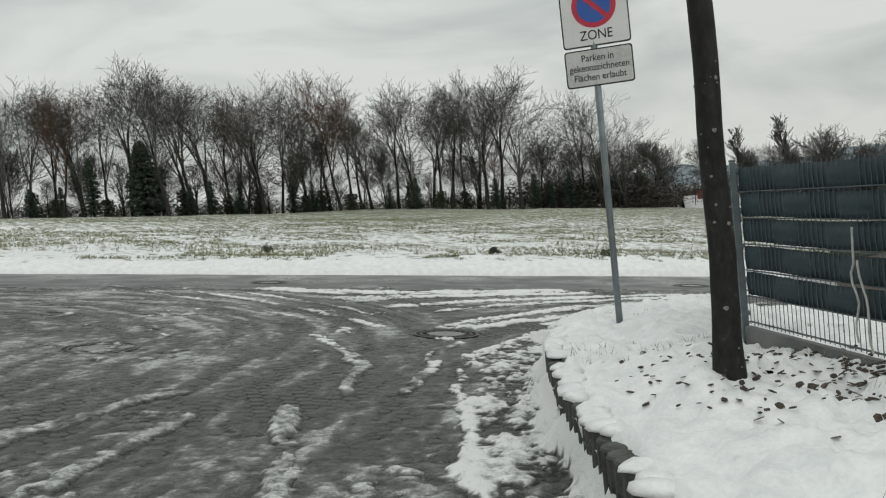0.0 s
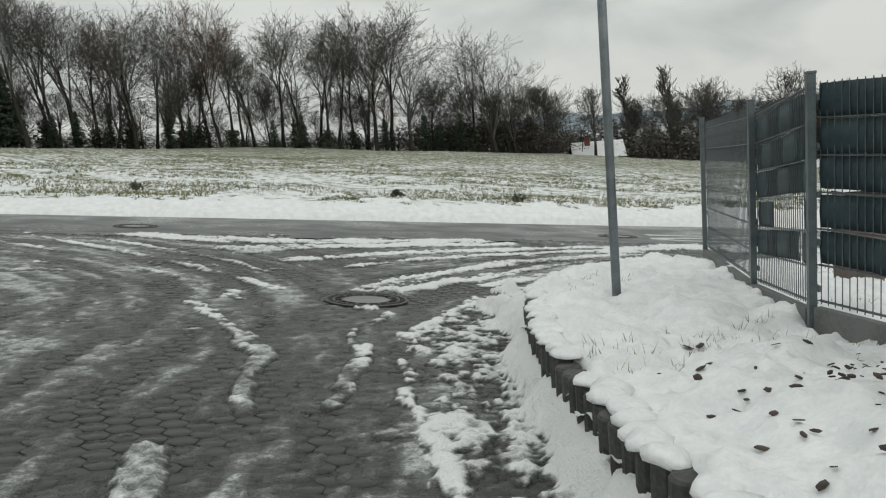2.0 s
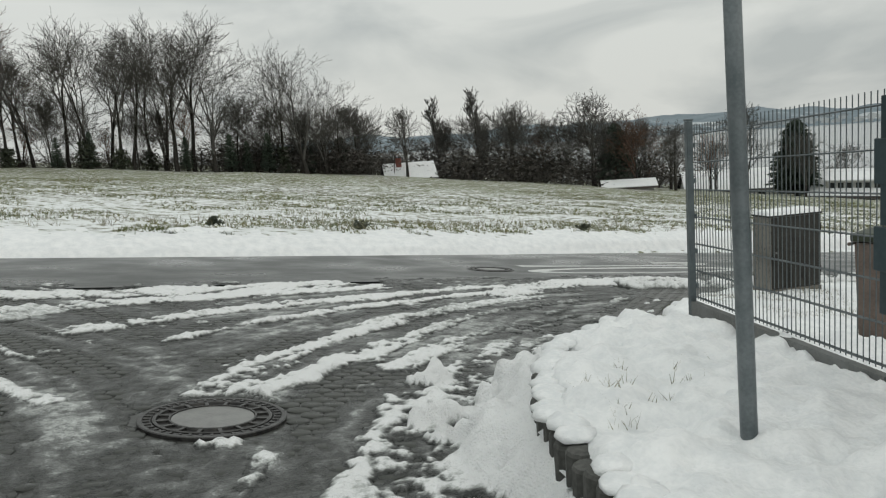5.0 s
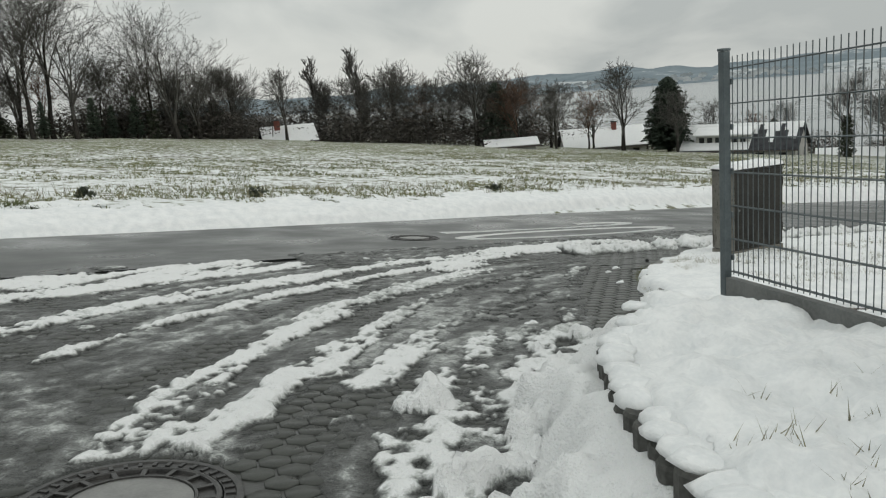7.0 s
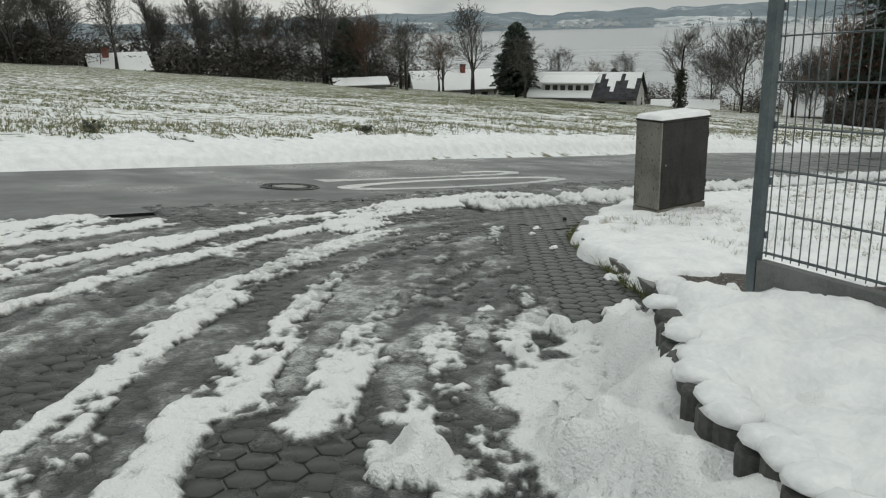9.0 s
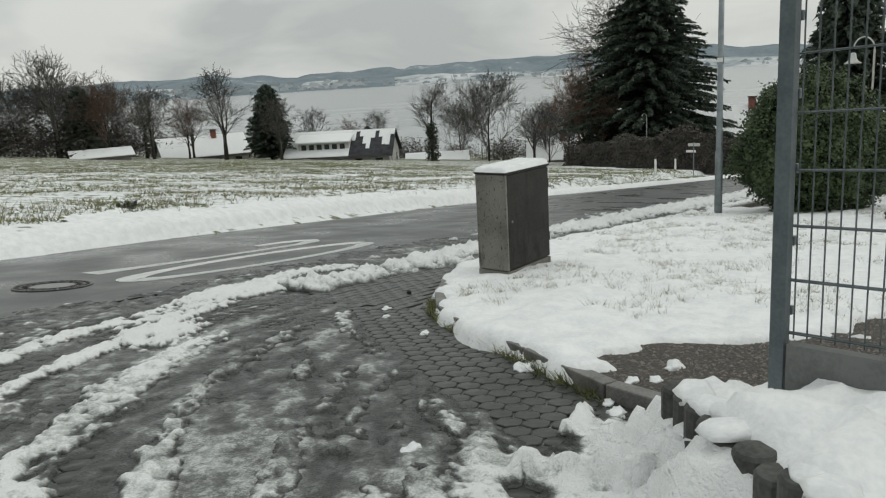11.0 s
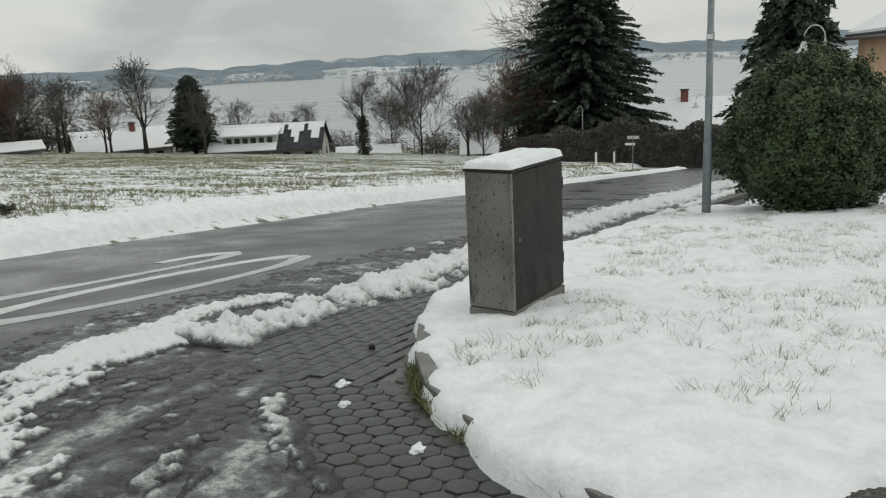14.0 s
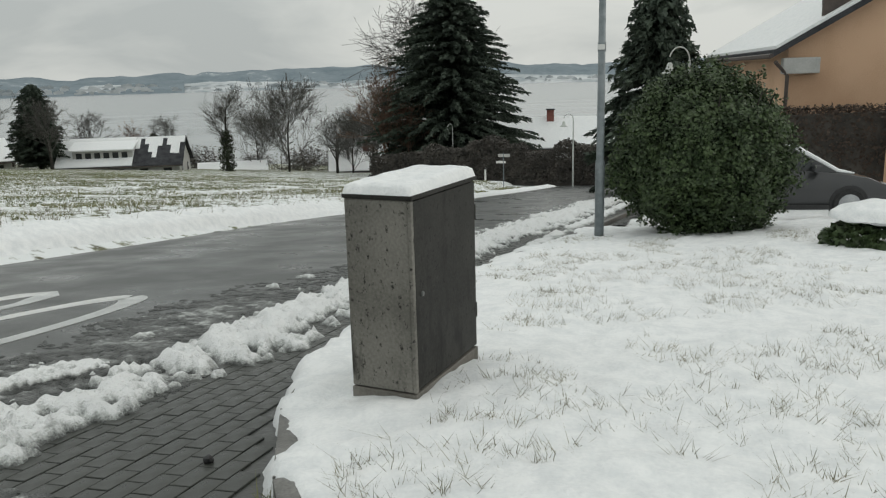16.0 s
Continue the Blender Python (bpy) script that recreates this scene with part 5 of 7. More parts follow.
bush_t = bare_tree(13, 8.5, 1.05, 0.14, 0.0, 0.35, 4, 0.017, first=0.05, kids=(15, 8, 5, 3), label="dense round bare tree with fine branches")
ivyt = bare_tree(14, 9, 0.9, 0.30, 0.05, 0.4, 4, 0.017, first=0.4, ivy=0.85, kids=(9, 6, 5, 3), label="stout tree overgrown with dark ivy")
russ = bare_tree(15, 9.5, 0.95, 0.20, -0.05, 0.3, 4, 0.017, mat_t=TWIG_RED, fork=0.5, first=0.3, kids=(7, 7, 5, 3), label="russet-brown bare tree behind the field")
MIDS = [(wide, 40.4, 109.5, 1.15), (popl, 48.3, 115.7, 1.0), (popl, 54.1, 113.0, 1.05), (wide, 57.5, 109.0, 1.1), (wide, 63.8, 95.9, 1.2), (wide, 67.8, 98.1, 1.0), (russ, 68.1, 91.7, 1.0),
        (wide, 73.3, 89.6, 0.85), (russ, 80.7, 91.0, 0.8), (wide, 83.4, 86.5, 1.15), (wide, 97.1, 81.6, 0.85), (russ, 104.5, 80.2, 0.7), (wide, 105.6, 75.1, 0.85), (ivyt, 96.4, 59.9, 1.05), (bush_t, 100.1, 53.0, 1.25), (wide, 86.0, 78.5, 0.95),
        (bush_t, 109.7, 62.7, 0.8), (wide, 101.6, 45.0, 0.7), (wide, 92.0, 38.0, 0.75), (bush_t, 88.1, 34.0, 0.95), (russ, 60.5, 104, 0.85), (russ, 77.3, 101.2, 0.9), (wide, 80.0, 98.9, 0.9), (wide, 87.0, 96.8, 0.8), (popl, 36.0, 118, 0.9), (bush_t, 95.5, 42.0, 0.75), (bush_t, 97.5, 39.5, 0.7), (wide, 96.5, 44.5, 0.8), (russ, 79.5, 31.5, 1.15), (russ, 78.0, 29.0, 0.8)]
for i, sx_ in enumerate(np.arange(-68, 12, 3.4)):
    MIDS.append(((bush_t, wide, russ)[i % 3], float(sx_), 110 + 3 * (i % 3) - 0.09 * abs(float(sx_) + 5), 0.62 + 0.12 * (i % 4)))
MIDS += [(bush_t, x, y, s) for x, y, s in ((16, 109, 0.9), (20, 108, 0.85), (25, 108, 0.8), (30, 109, 0.9), (33, 110, 0.9), (50, 117, 0.85), (52, 109, 0.9), (56, 105, 1.0), (61, 100, 0.9), (65, 97, 0.9), (71, 95, 0.9))]
seen_m = set()
for src, x, y, s in MIDS:
    put(src, x, y, s * (1.08 if 38 < x < 86 and y > 85 and src is not bush_t else 0.90), trr.uniform(0, 6.28), src.name not in seen_m, 1.0)
    seen_m.add(src.name)


def thicket(seed, label):
    r = random.Random(seed)
    t = thing("thicket", None, label, "thicket", "dark thickets")
    v, f = [], []
    for k in range(3400):
        x, y = r.gauss(0, 2.3), r.gauss(0, 1.2)
        top = (4.2 + 1.6 * noise.noise(Vector((x * 0.7, seed, 0)))) * (1 - (x / 7.5) ** 2) * r.uniform(0.55, 1.2)
        z = max(0, top) * r.random() ** 0.9
        s = r.uniform(0.10, 0.34)
        p, e1, e2 = Vector((x, y, z)), Vector((r.uniform(-1, 1), r.uniform(-1, 1), r.uniform(-1, 1))) * s, Vector((r.uniform(-1, 1), r.uniform(-1, 1), r.uniform(-0.5, 1.0))) * s * 1.5
        n0 = len(v)
        v += [tuple(p - e1 * 0.35), tuple(p + e1 * 0.35), tuple(p + e2)]
        f.append((n0, n0 + 1, n0 + 2))
    raw("foliage", v, f, THICK, t)
    bm = bmesh.new()
    for k in range(16):
        x, y = r.gauss(0, 2.2), r.gauss(0, 0.9)
        bm_tube([(x, y, -0.3), (x + r.uniform(-0.4, 0.4), y, 3), (x + r.uniform(-0.9, 0.9), y, r.uniform(3.2, 5.2))], [0.05, 0.03, 0.012], 4, bm, False)
    tagged(part("brushwood", bm, THICK, t), kind="stuff")
    return t


th = [thicket(21, "dense dark leafless thicket at the field edge"), thicket(22, "dark brushwood hedge behind the field")]
first_t = [True, True]
TH = [(x, 114.0, 0.62 + 0.25 * (i % 3 == 0)) for i, x in enumerate(np.arange(-70, 12, 4.6))]
TH += [(12, 112, 1.1), (16, 111, 1.45), (20, 110, 1.6), (24, 110, 1.55), (28, 110, 1.5), (32, 111, 1.45), (36, 118, 1.4), (41, 124, 1.6), (46, 122, 1.6), (50, 114, 1.6), (53, 108, 1.7), (57, 104, 1.7), (61, 101, 1.6), (64, 99, 1.7), (69, 97, 1.5), (82, 112, 1.5), (88, 112, 1.5), (96, 110, 1.4), (103, 98, 1.2), (110, 84, 1.0), (112, 76, 1.0), (114, 66, 1.1), (112, 58, 1.1), (110, 50, 1.0), (108, 44, 1.0), (52, 114, 1.6), (60, 108, 1.6), (30, 114, 1.5), (22, 115, 1.5)]
for i, (x, y, s) in enumerate(TH):
    k = i % 2
    put(th[k], x + trr.uniform(-1, 1), y + trr.uniform(-2, 2), s * (0.86 if x > 10 else 1.0), trr.uniform(-0.4, 0.4) - 0.3 * (x > 40), first_t[k], 1.25)
    first_t[k] = False


def spruce(seed, h, w, label, droop=0.25, dens=1.0, name="spruce", full=0.62):
    r = random.Random(seed)
    t = thing(name, None, label, "conifer", "conifers")
    part("trunk", bm_tube([(0, 0, -0.4), (0, 0, h * 0.5), (0, 0, h * 0.98)], [h * 0.018, h * 0.011, 0.02], 8), BARK, t)
    v, f = [], []
    n = int(250 * dens)
    for k in range(n):
        u = (k + r.random()) / n
        z = h * (0.06 + 0.93 * u) + r.uniform(-0.06, 0.06) * h * (1 - u)
        ln = w * (1 - u) ** full * r.uniform(0.62, 1.12) * min(1, 0.75 + 2.2 * u) + 0.15
        a = k * 2.39996 + r.uniform(-0.3, 0.3)
        d = Vector((math.cos(a), math.sin(a), 0))
        side = Vector((-d.y, d.x, 0))
        m = max(5, int(ln * 10))
        for j in range(m):
            s = (j + r.random()) / m
            c = d * ln * s + Vector((0, 0, z + ln * (0.18 * s - droop * 1.6 * s * s)))
            sp = (0.10 + 0.34 * (1 - s)) * min(ln, 3.5) * 0.6
            for q in range(4):
                e = side * r.uniform(-1, 1) * sp + d * r.uniform(0.05, 0.35) * min(ln, 2.5) * 0.5 + Vector((0, 0, r.uniform(-0.32, 0.05)))
                b = c + Vector((r.uniform(-0.1, 0.1), r.uniform(-0.1, 0.1), r.uniform(-0.12, 0.05)))
                g = Vector((r.uniform(-1, 1), r.uniform(-1, 1), r.uniform(-0.5, 0.5))) * 0.16
                n0 = len(v)
                v += [tuple(b - g), tuple(b + g), tuple(b + e)]
                f.append((n0, n0 + 1, n0 + 2))
    raw("foliage", v, f, NEEDLE, t)
    return t


put(spruce(31, 20, 9.6, "massive dark spruce with drooping branches beside the road", 0.14, 3.6), 82.5, 25.6, 1.0, 0.4, True)
put(spruce(32, 10.8, 3.4, "dark fir tree behind the laurel bush", 0.24, 1.8), 43.5, 4.95, 1.0, 1.0, True)
small = spruce(33, 12, 5.2, "dark dense conifer among bare trees", 0.10, 1.7, full=0.50)
put(small, 89.0, 83.0, 0.9, 0.0, True, 0.85)
put(small, -38.0, 101.0, 0.95, 1.0, False, 0.75)
put(small, 67.0, 95.0, 0.85, 2.0, False)
put(small, 30.5, 110.0, 0.5, 2.0, False)
put(small, 93.0, 86.5, 0.8, 2.0, False)
put(small, 108.0, 79.0, 0.5, 1.0, False)
# drooping birch behind the spruce
birch = bare_tree(41, 17, 0.8, 0.20, 0.05, -0.5, 4, 0.018, kids=(12, 8, 5, 4), label="bare weeping birch behind the spruce", mat_t=TWIG)
put(birch, 88.0, 31.5, 1.0, 0.0, True)
ivyc = [(-44.5, 99.8, 0.62), (-27.0, 107.5, 0.6), (-19.8, 108.5, 0.66), (-38, 104.5, 0.7), (-33, 104, 0.55), (14.5, 105.5, 0.6), (19.5, 106, 0.66),
        (-52.5, 99.5, 0.5), (-49.5, 102, 0.55), (-36.6, 103.2, 0.75), (-30.5, 105.5, 0.6), (-17, 109, 0.55), (-6.0, 108, 0.5), (-2.2, 107, 0.6), (9.2, 108.0, 0.55), (16.8, 106.5, 0.5), (25.5, 107, 0.45)]
colm = spruce(34, 13, 1.7, "tall ivy-smothered trunk like a dark column", 0.1, 0.8, "ivy_column")
for i, (x, y, s) in enumerate(ivyc):
    put(colm, x, y, s, i * 1.1, i == 0, 1.3)


def leaf_cloud(n, shape, size, r, fold=0.25):
    """Leaf quads (two triangles) scattered over a rounded body."""
    v, f = [], []
    for k in range(n):
        p, nrm = shape(r)
        s = size * r.uniform(0.6, 1.25)
        tdir = Vector((r.uniform(-1, 1), r.uniform(-1, 1), r.uniform(-0.8, 0.6))).normalized()
        w = tdir.cross(nrm + Vector((r.uniform(-0.6, 0.6), r.uniform(-0.6, 0.6), r.uniform(-0.6, 0.6)))).normalized() * s * 0.36
        n0 = len(v)
        v += [tuple(p), tuple(p + tdir * s * 0.5 + w), tuple(p + tdir * s), tuple(p + tdir * s * 0.5 - w)]
        f.append((n0, n0 + 1, n0 + 2, n0 + 3))
    return v, f


def laurel_point(r):
    while True:
        d = Vector((r.gauss(0, 1), r.gauss(0, 1), r.gauss(0, 1))).normalized()
        bump = 1 + 0.17 * noise.noise(d * 2.1) + 0.17 * noise.noise(d * 5.0) + 0.20 * max(0, noise.noise(d * 13.0))
        rad = bump * (1 - 0.24 * r.random() ** 2)
        if r.random() < 0.05 and d.z > -0.3:
            rad *= r.uniform(1.01, 1.07 + 0.07 * max(0, d.z))
        taper = 1.04 - 0.10 * d.z
        p = Vector((d.x * 1.25 * rad * taper, d.y * 1.25 * rad * taper, 1.28 + d.z * 1.36 * rad))
        if p.z > 0.02:
            return p, d


lr = random.Random(51)
laurel = thing("laurel_bush", Matrix.Translation((15.95, 3.84, P(15.95, 3.84) + 0.14)), "large round evergreen laurel bush in the snow", "bush")
v, f = leaf_cloud(60000, laurel_point, 0.062, lr)
raw("leaves", v, f, LEAF, laurel)
bm = bmesh.new()
for k in range(22):
    a = lr.uniform(0, 6.28)
    bm_tube([(0.2 * math.cos(a), 0.2 * math.sin(a), -0.2), (0.6 * math.cos(a), 0.6 * math.sin(a), 1.0), (1.05 * math.cos(a), 1.05 * math.sin(a), lr.uniform(1.5, 2.4))], [0.03, 0.02, 0.01], 5, bm, False)
tagged(part("brushwood", bm, BARK, laurel), kind="stuff")
# solid core whose dark colour stands in for the shade between the leaves
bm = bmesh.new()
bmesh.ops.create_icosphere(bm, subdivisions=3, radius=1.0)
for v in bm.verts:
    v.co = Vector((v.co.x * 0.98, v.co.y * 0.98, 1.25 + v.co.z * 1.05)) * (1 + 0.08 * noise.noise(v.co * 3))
part("inner_foliage", bm, IVY, laurel, "solid core, inner shade put into its dark colour")


def hedge(name, x0, y0, x1, y1, w, h, n, material, label, seed, zoff=0.0, size=0.16, rough=0.07):
    r = random.Random(seed)
    L = math.dist((x0, y0), (x1, y1))
    t = thing(name, Matrix.Translation((x0, y0, hz(x0, y0) + 0.1 + zoff)) @ Matrix.Rotation(math.atan2(y1 - y0, x1 - x0), 4, "Z"), label, "hedge")
    slope = (hz(x1, y1) - hz(x0, y0)) / L

    def pt(rr):
        x, k = rr.uniform(0, L), rr.random()
        z = h * (1 + rough * noise.noise(Vector((x * 0.8, 0, seed))) + 1.4 * (rough - 0.07) * noise.noise(Vector((x * 0.27, 5, seed))))
        if k < 0.25:
            return Vector((x, rr.uniform(-w, w), z * rr.uniform(0.94, 1.04) + slope * x)), Vector((0, 0, 1))
        s = 1 if k < 0.6 else -1
        return Vector((x, s * w * rr.uniform(0.82, 1.08), rr.uniform(0, z) + slope * x)), Vector((0, s, 0))

    v, f = leaf_cloud(n, pt, size, r)
    raw("foliage", v, f, material, t)
    bm = bm_box(0.05, L - 0.05, -w * 0.8, w * 0.8, -0.3, h * (0.93 - 1.2 * (rough - 0.07)))
    for q in bm.verts:
        q.co.z += slope * q.co.x
    part("inner_foliage", bm, THICK, t)
    return t


hedge("beech_hedge", 26.6, 2.0, 25.6, -9.0, 0.45, 2.0, 12000, HEDGE, "clipped brown beech hedge in front of the apricot house", 61, 0.7, 0.10)
hedge("garden_hedge", 67.0, 23.5, 63.0, 4.0, 1.1, 2.7, 26000, THICK, "tall dark leafless hedge along the bend", 62, 0.0, 0.20, 0.32)
hedge("garden_hedge", 74.5, 30.5, 68.0, 22.0, 1.4, 1.9, 14000, THICK, "dark leafless shrubs under the spruce", 63, 0.0, 0.22, 0.30)

# ---------- houses ----------
def house(name, x, y, turn, L, W, eave, pitch, wall, label, roof_snow=0.95, dormer=False, chimney=None, dz=0.0, windows=4, base=None, gable_windows=True):
    """Gabled house: local x along the ridge."""
    z0 = (hz(x, y) + dz) if base is None else base
    t = thing(name, Matrix.Translation((x, y, z0)) @ Matrix.Rotation(turn, 4, "Z"), label, "house")
    rise = W / 2 * math.tan(radians(pitch))
    bm = bmesh.new()
    prof = [(-W / 2, -2.0), (W / 2, -2.0), (W / 2, eave), (0, eave + rise), (-W / 2, eave)]
    a = [bm.verts.new((-L / 2, p, q)) for p, q in prof]
    b = [bm.verts.new((L / 2, p, q)) for p, q in prof]
    bm.faces.new(a[::-1])
    bm.faces.new(b)
    for i in range(5):
        j = (i + 1) % 5
        bm.faces.new((a[i], a[j], b[j], b[i]))
    part("wall", bm, wall, t)
    for s in (-1, 1):
        o = 0.5
        dz1 = o * math.tan(radians(pitch))
        def slab(x0, x1, z_lo, z_hi, f0=0.0, f1=1.0):
            m = bmesh.new()
            pts = []
            for xx in (x0, x1):
                for ff in (f0, f1):
                    yy = s * (W / 2 + o) * (1 - ff)
                    zz = eave - dz1 + (rise + dz1) * ff
                    pts.append((xx, yy, zz))
            vs = [m.verts.new((p[0], p[1], p[2] + z_lo)) for p in pts] + [m.verts.new((p[0], p[1], p[2] + z_hi)) for p in pts]
            for q in ((0, 1, 3, 2), (4, 6, 7, 5), (0, 4, 5, 1), (2, 3, 7, 6), (0, 2, 6, 4), (1, 5, 7, 3)):
                m.faces.new([vs[i] for i in q])
            return m
        rf = part("roof", slab(-L / 2 - 0.5, L / 2 + 0.5, 0.02, 0.20), TILE, t)
        if roof_snow > 0:
            part("snow", slab(-L / 2 - 0.48, -L / 2 - 0.48 + (L + 0.96) * roof_snow, 0.203, 0.30, 0.01, 0.985), SNOW, rf, "snow on the roof")
        part("gutter", bm_tube([(-L / 2 - 0.5, s * (W / 2 + o + 0.06), eave - dz1 + 0.05), (L / 2 + 0.5, s * (W / 2 + o + 0.06), eave - dz1 + 0.05)], [0.07] * 2, 6), FRAMEM, t)
        for k in range(windows):
            wx = -L / 2 + L * (k + 0.5) / windows
            w = part("window", bm_box(wx - 0.55, wx + 0.55, s * W / 2 - 0.04, s * W / 2 + 0.04, eave - 1.75, eave - 0.55, 0.01), FRAMEM, t)
            part("pane", bm_box(wx - 0.47, wx + 0.47, s * W / 2 + s * 0.045 - 0.004, s * W / 2 + s * 0.045 + 0.004, eave - 1.67, eave - 0.63), GLASS, w)
        for k in (-1, 1) if gable_windows else ():
            w = part("window", bm_box(s * L / 2 - 0.04, s * L / 2 + 0.04, k * W / 4 - 0.5, k * W / 4 + 0.5, eave - 1.7, eave - 0.5, 0.01), FRAMEM, t)
            part("pane", bm_box(s * L / 2 + s * 0.045 - 0.004, s * L / 2 + s * 0.045 + 0.004, k * W / 4 - 0.42, k * W / 4 + 0.42, eave - 1.62, eave - 0.58), GLASS, w)
        if dormer and s == -1:
            d = part("dormer", bm_box(-L / 2 + 1.6, L * 0.10, -W * 0.40, -W * 0.12, eave + 0.4, eave + rise * 0.60), wall, t, "long white dormer with a window row")
            m = bm_box(-L / 2 + 1.2, L * 0.12, -W * 0.45, -0.3, eave + rise * 0.60 + 0.01, eave + rise * 0.60 + 0.20, 0.03)
            for q in m.verts:
                q.co.z += rise * 0.34 * (q.co.y + W * 0.45) / (W * 0.45)
            part("dormer_roof", m, SNOW, d, "snow-covered dormer roof")
            for k in range(6):
                wx = -L / 2 + 2.4 + k * (L * 0.6 - 2.2) / 6
                part("window", bm_box(wx - 0.36, wx + 0.36, -W * 0.40 - 0.05, -W * 0.40 - 0.002, eave + 0.75, eave + rise * 0.60 - 0.22), GLASS, d)
            jag = random.Random(8)
            for k in range(11):
                x0 = L * (0.10 + 0.038 * k) + 0.15
                part("snow", slab(x0, x0 + L * 0.0375, 0.203, 0.26, min(0.93, 0.62 + 0.33 * math.sin(k * 1.3) + jag.uniform(-0.08, 0.12)), 0.985), SNOW, rf, "patch of snow on the dark tiles")
    if chimney is not None:
        c = part("chimney", bm_box(chimney - 0.4, chimney + 0.4, -0.9, -0.15, eave + rise * 0.5, eave + rise + 1.0, 0.02), BRICK, t)
        part("chimney_cap", bm_box(chimney - 0.5, chimney + 0.5, -1.0, -0.05, eave + rise + 1.01, eave + rise + 1.12, 0.02), TILE, c)
    return t


def facing(x, y):
    return math.atan2(-(x - 0.0), (y - 3.0))  # local -y towards the walk


house("house", 95.7, 74.8, facing(95.7, 74.8) - 0.22, 15.0, 9.0, 1.0, 34, PLASTER_W, "long white house with a snowy roof and a window-row dormer", 0.60, dormer=True, windows=5)
house("house", 92.6, 101.0, facing(92.6, 101) + 0.2, 13.0, 8.0, 0.9, 34, PLASTER_W, "low white house with a snow-covered roof", 1.0, chimney=2.0, base=-10.7)
house("house", 41.6, 112.3, facing(43.4, 119.7) + 0.15, 7.0, 5.5, 0.6, 36, PLASTER_W, "small house sunk behind the field under a snowy roof", 1.0, chimney=-1.5, base=-4.9)
house("shed", 66.0, 90.8, facing(66, 90.8) + 0.1, 6.6, 4.5, -0.2, 18, PLASTER_W, "low shed roof with snow behind the field", 1.0, windows=2, base=-6.9)
house("house", 94.0, 16.0, facing(94, 16.0), 13.0, 9.0, 4.0, 32, PLASTER_W, "house with snowy roof and red chimney behind the hedge", 1.0, chimney=-1.2, dz=0.2)
house("house", 104.0, 44.0, facing(104, 44), 8.0, 7.0, 0.8, 35, PLASTER_W, "white house half hidden by bare trees", 0.9, chimney=0.5)
house("house", 108.0, 66.0, facing(108, 66), 9.0, 7.0, -0.4, 22, PLASTER_W, "flat snowy garage roof beside the long house", 1.0, windows=3)
# apricot house near the end of the walk: ridge runs away from the garden
apr = house("house", 35.4, -3.6, math.atan2(1.15, 14.1), 14.2, 10.6, 4.9, 30, PLASTER_O, "apricot rendered house with a snow-dusted tiled roof", 1.0, windows=0, base=-3.95, gable_windows=False)
part("downpipe", bm_tube([(-7.62, 5.75, 4.5), (-7.35, 5.35, 4.1), (-7.25, 5.35, -0.5)], [0.055] * 3, 8), FRAMEM, apr)
part("eave_box", bm_box(-7.45, -7.12, 4.5, 5.5, 4.15, 4.6, 0.03), PLASTER_W, apr, "white rendered eave return")
part("skylight", bm_box(-3.4, -2.2, 2.3, 3.3, 6.30, 6.75, 0.02), FRAMEM, apr)
part("roof_ladder", bm_box(-6.9, -6.75, 1.2, 4.4, 5.75, 7.9, 0.02), FRAMEM, apr)
pil = thing("gate_pillar", Matrix.Translation((24.9, -1.25, hz(24.9, -1.25) + 0.3)), "apricot gate pillar with a pale cap", "pillar")
part("shaft", bm_box(-0.25, 0.25, -0.4, 0.25, -0.6, 2.25, 0.02), PLASTER_O, pil)
part("cap", bm_box(-0.3, 0.3, -0.45, 0.3, 2.255, 2.36, 0.02), PLASTER_W, pil)

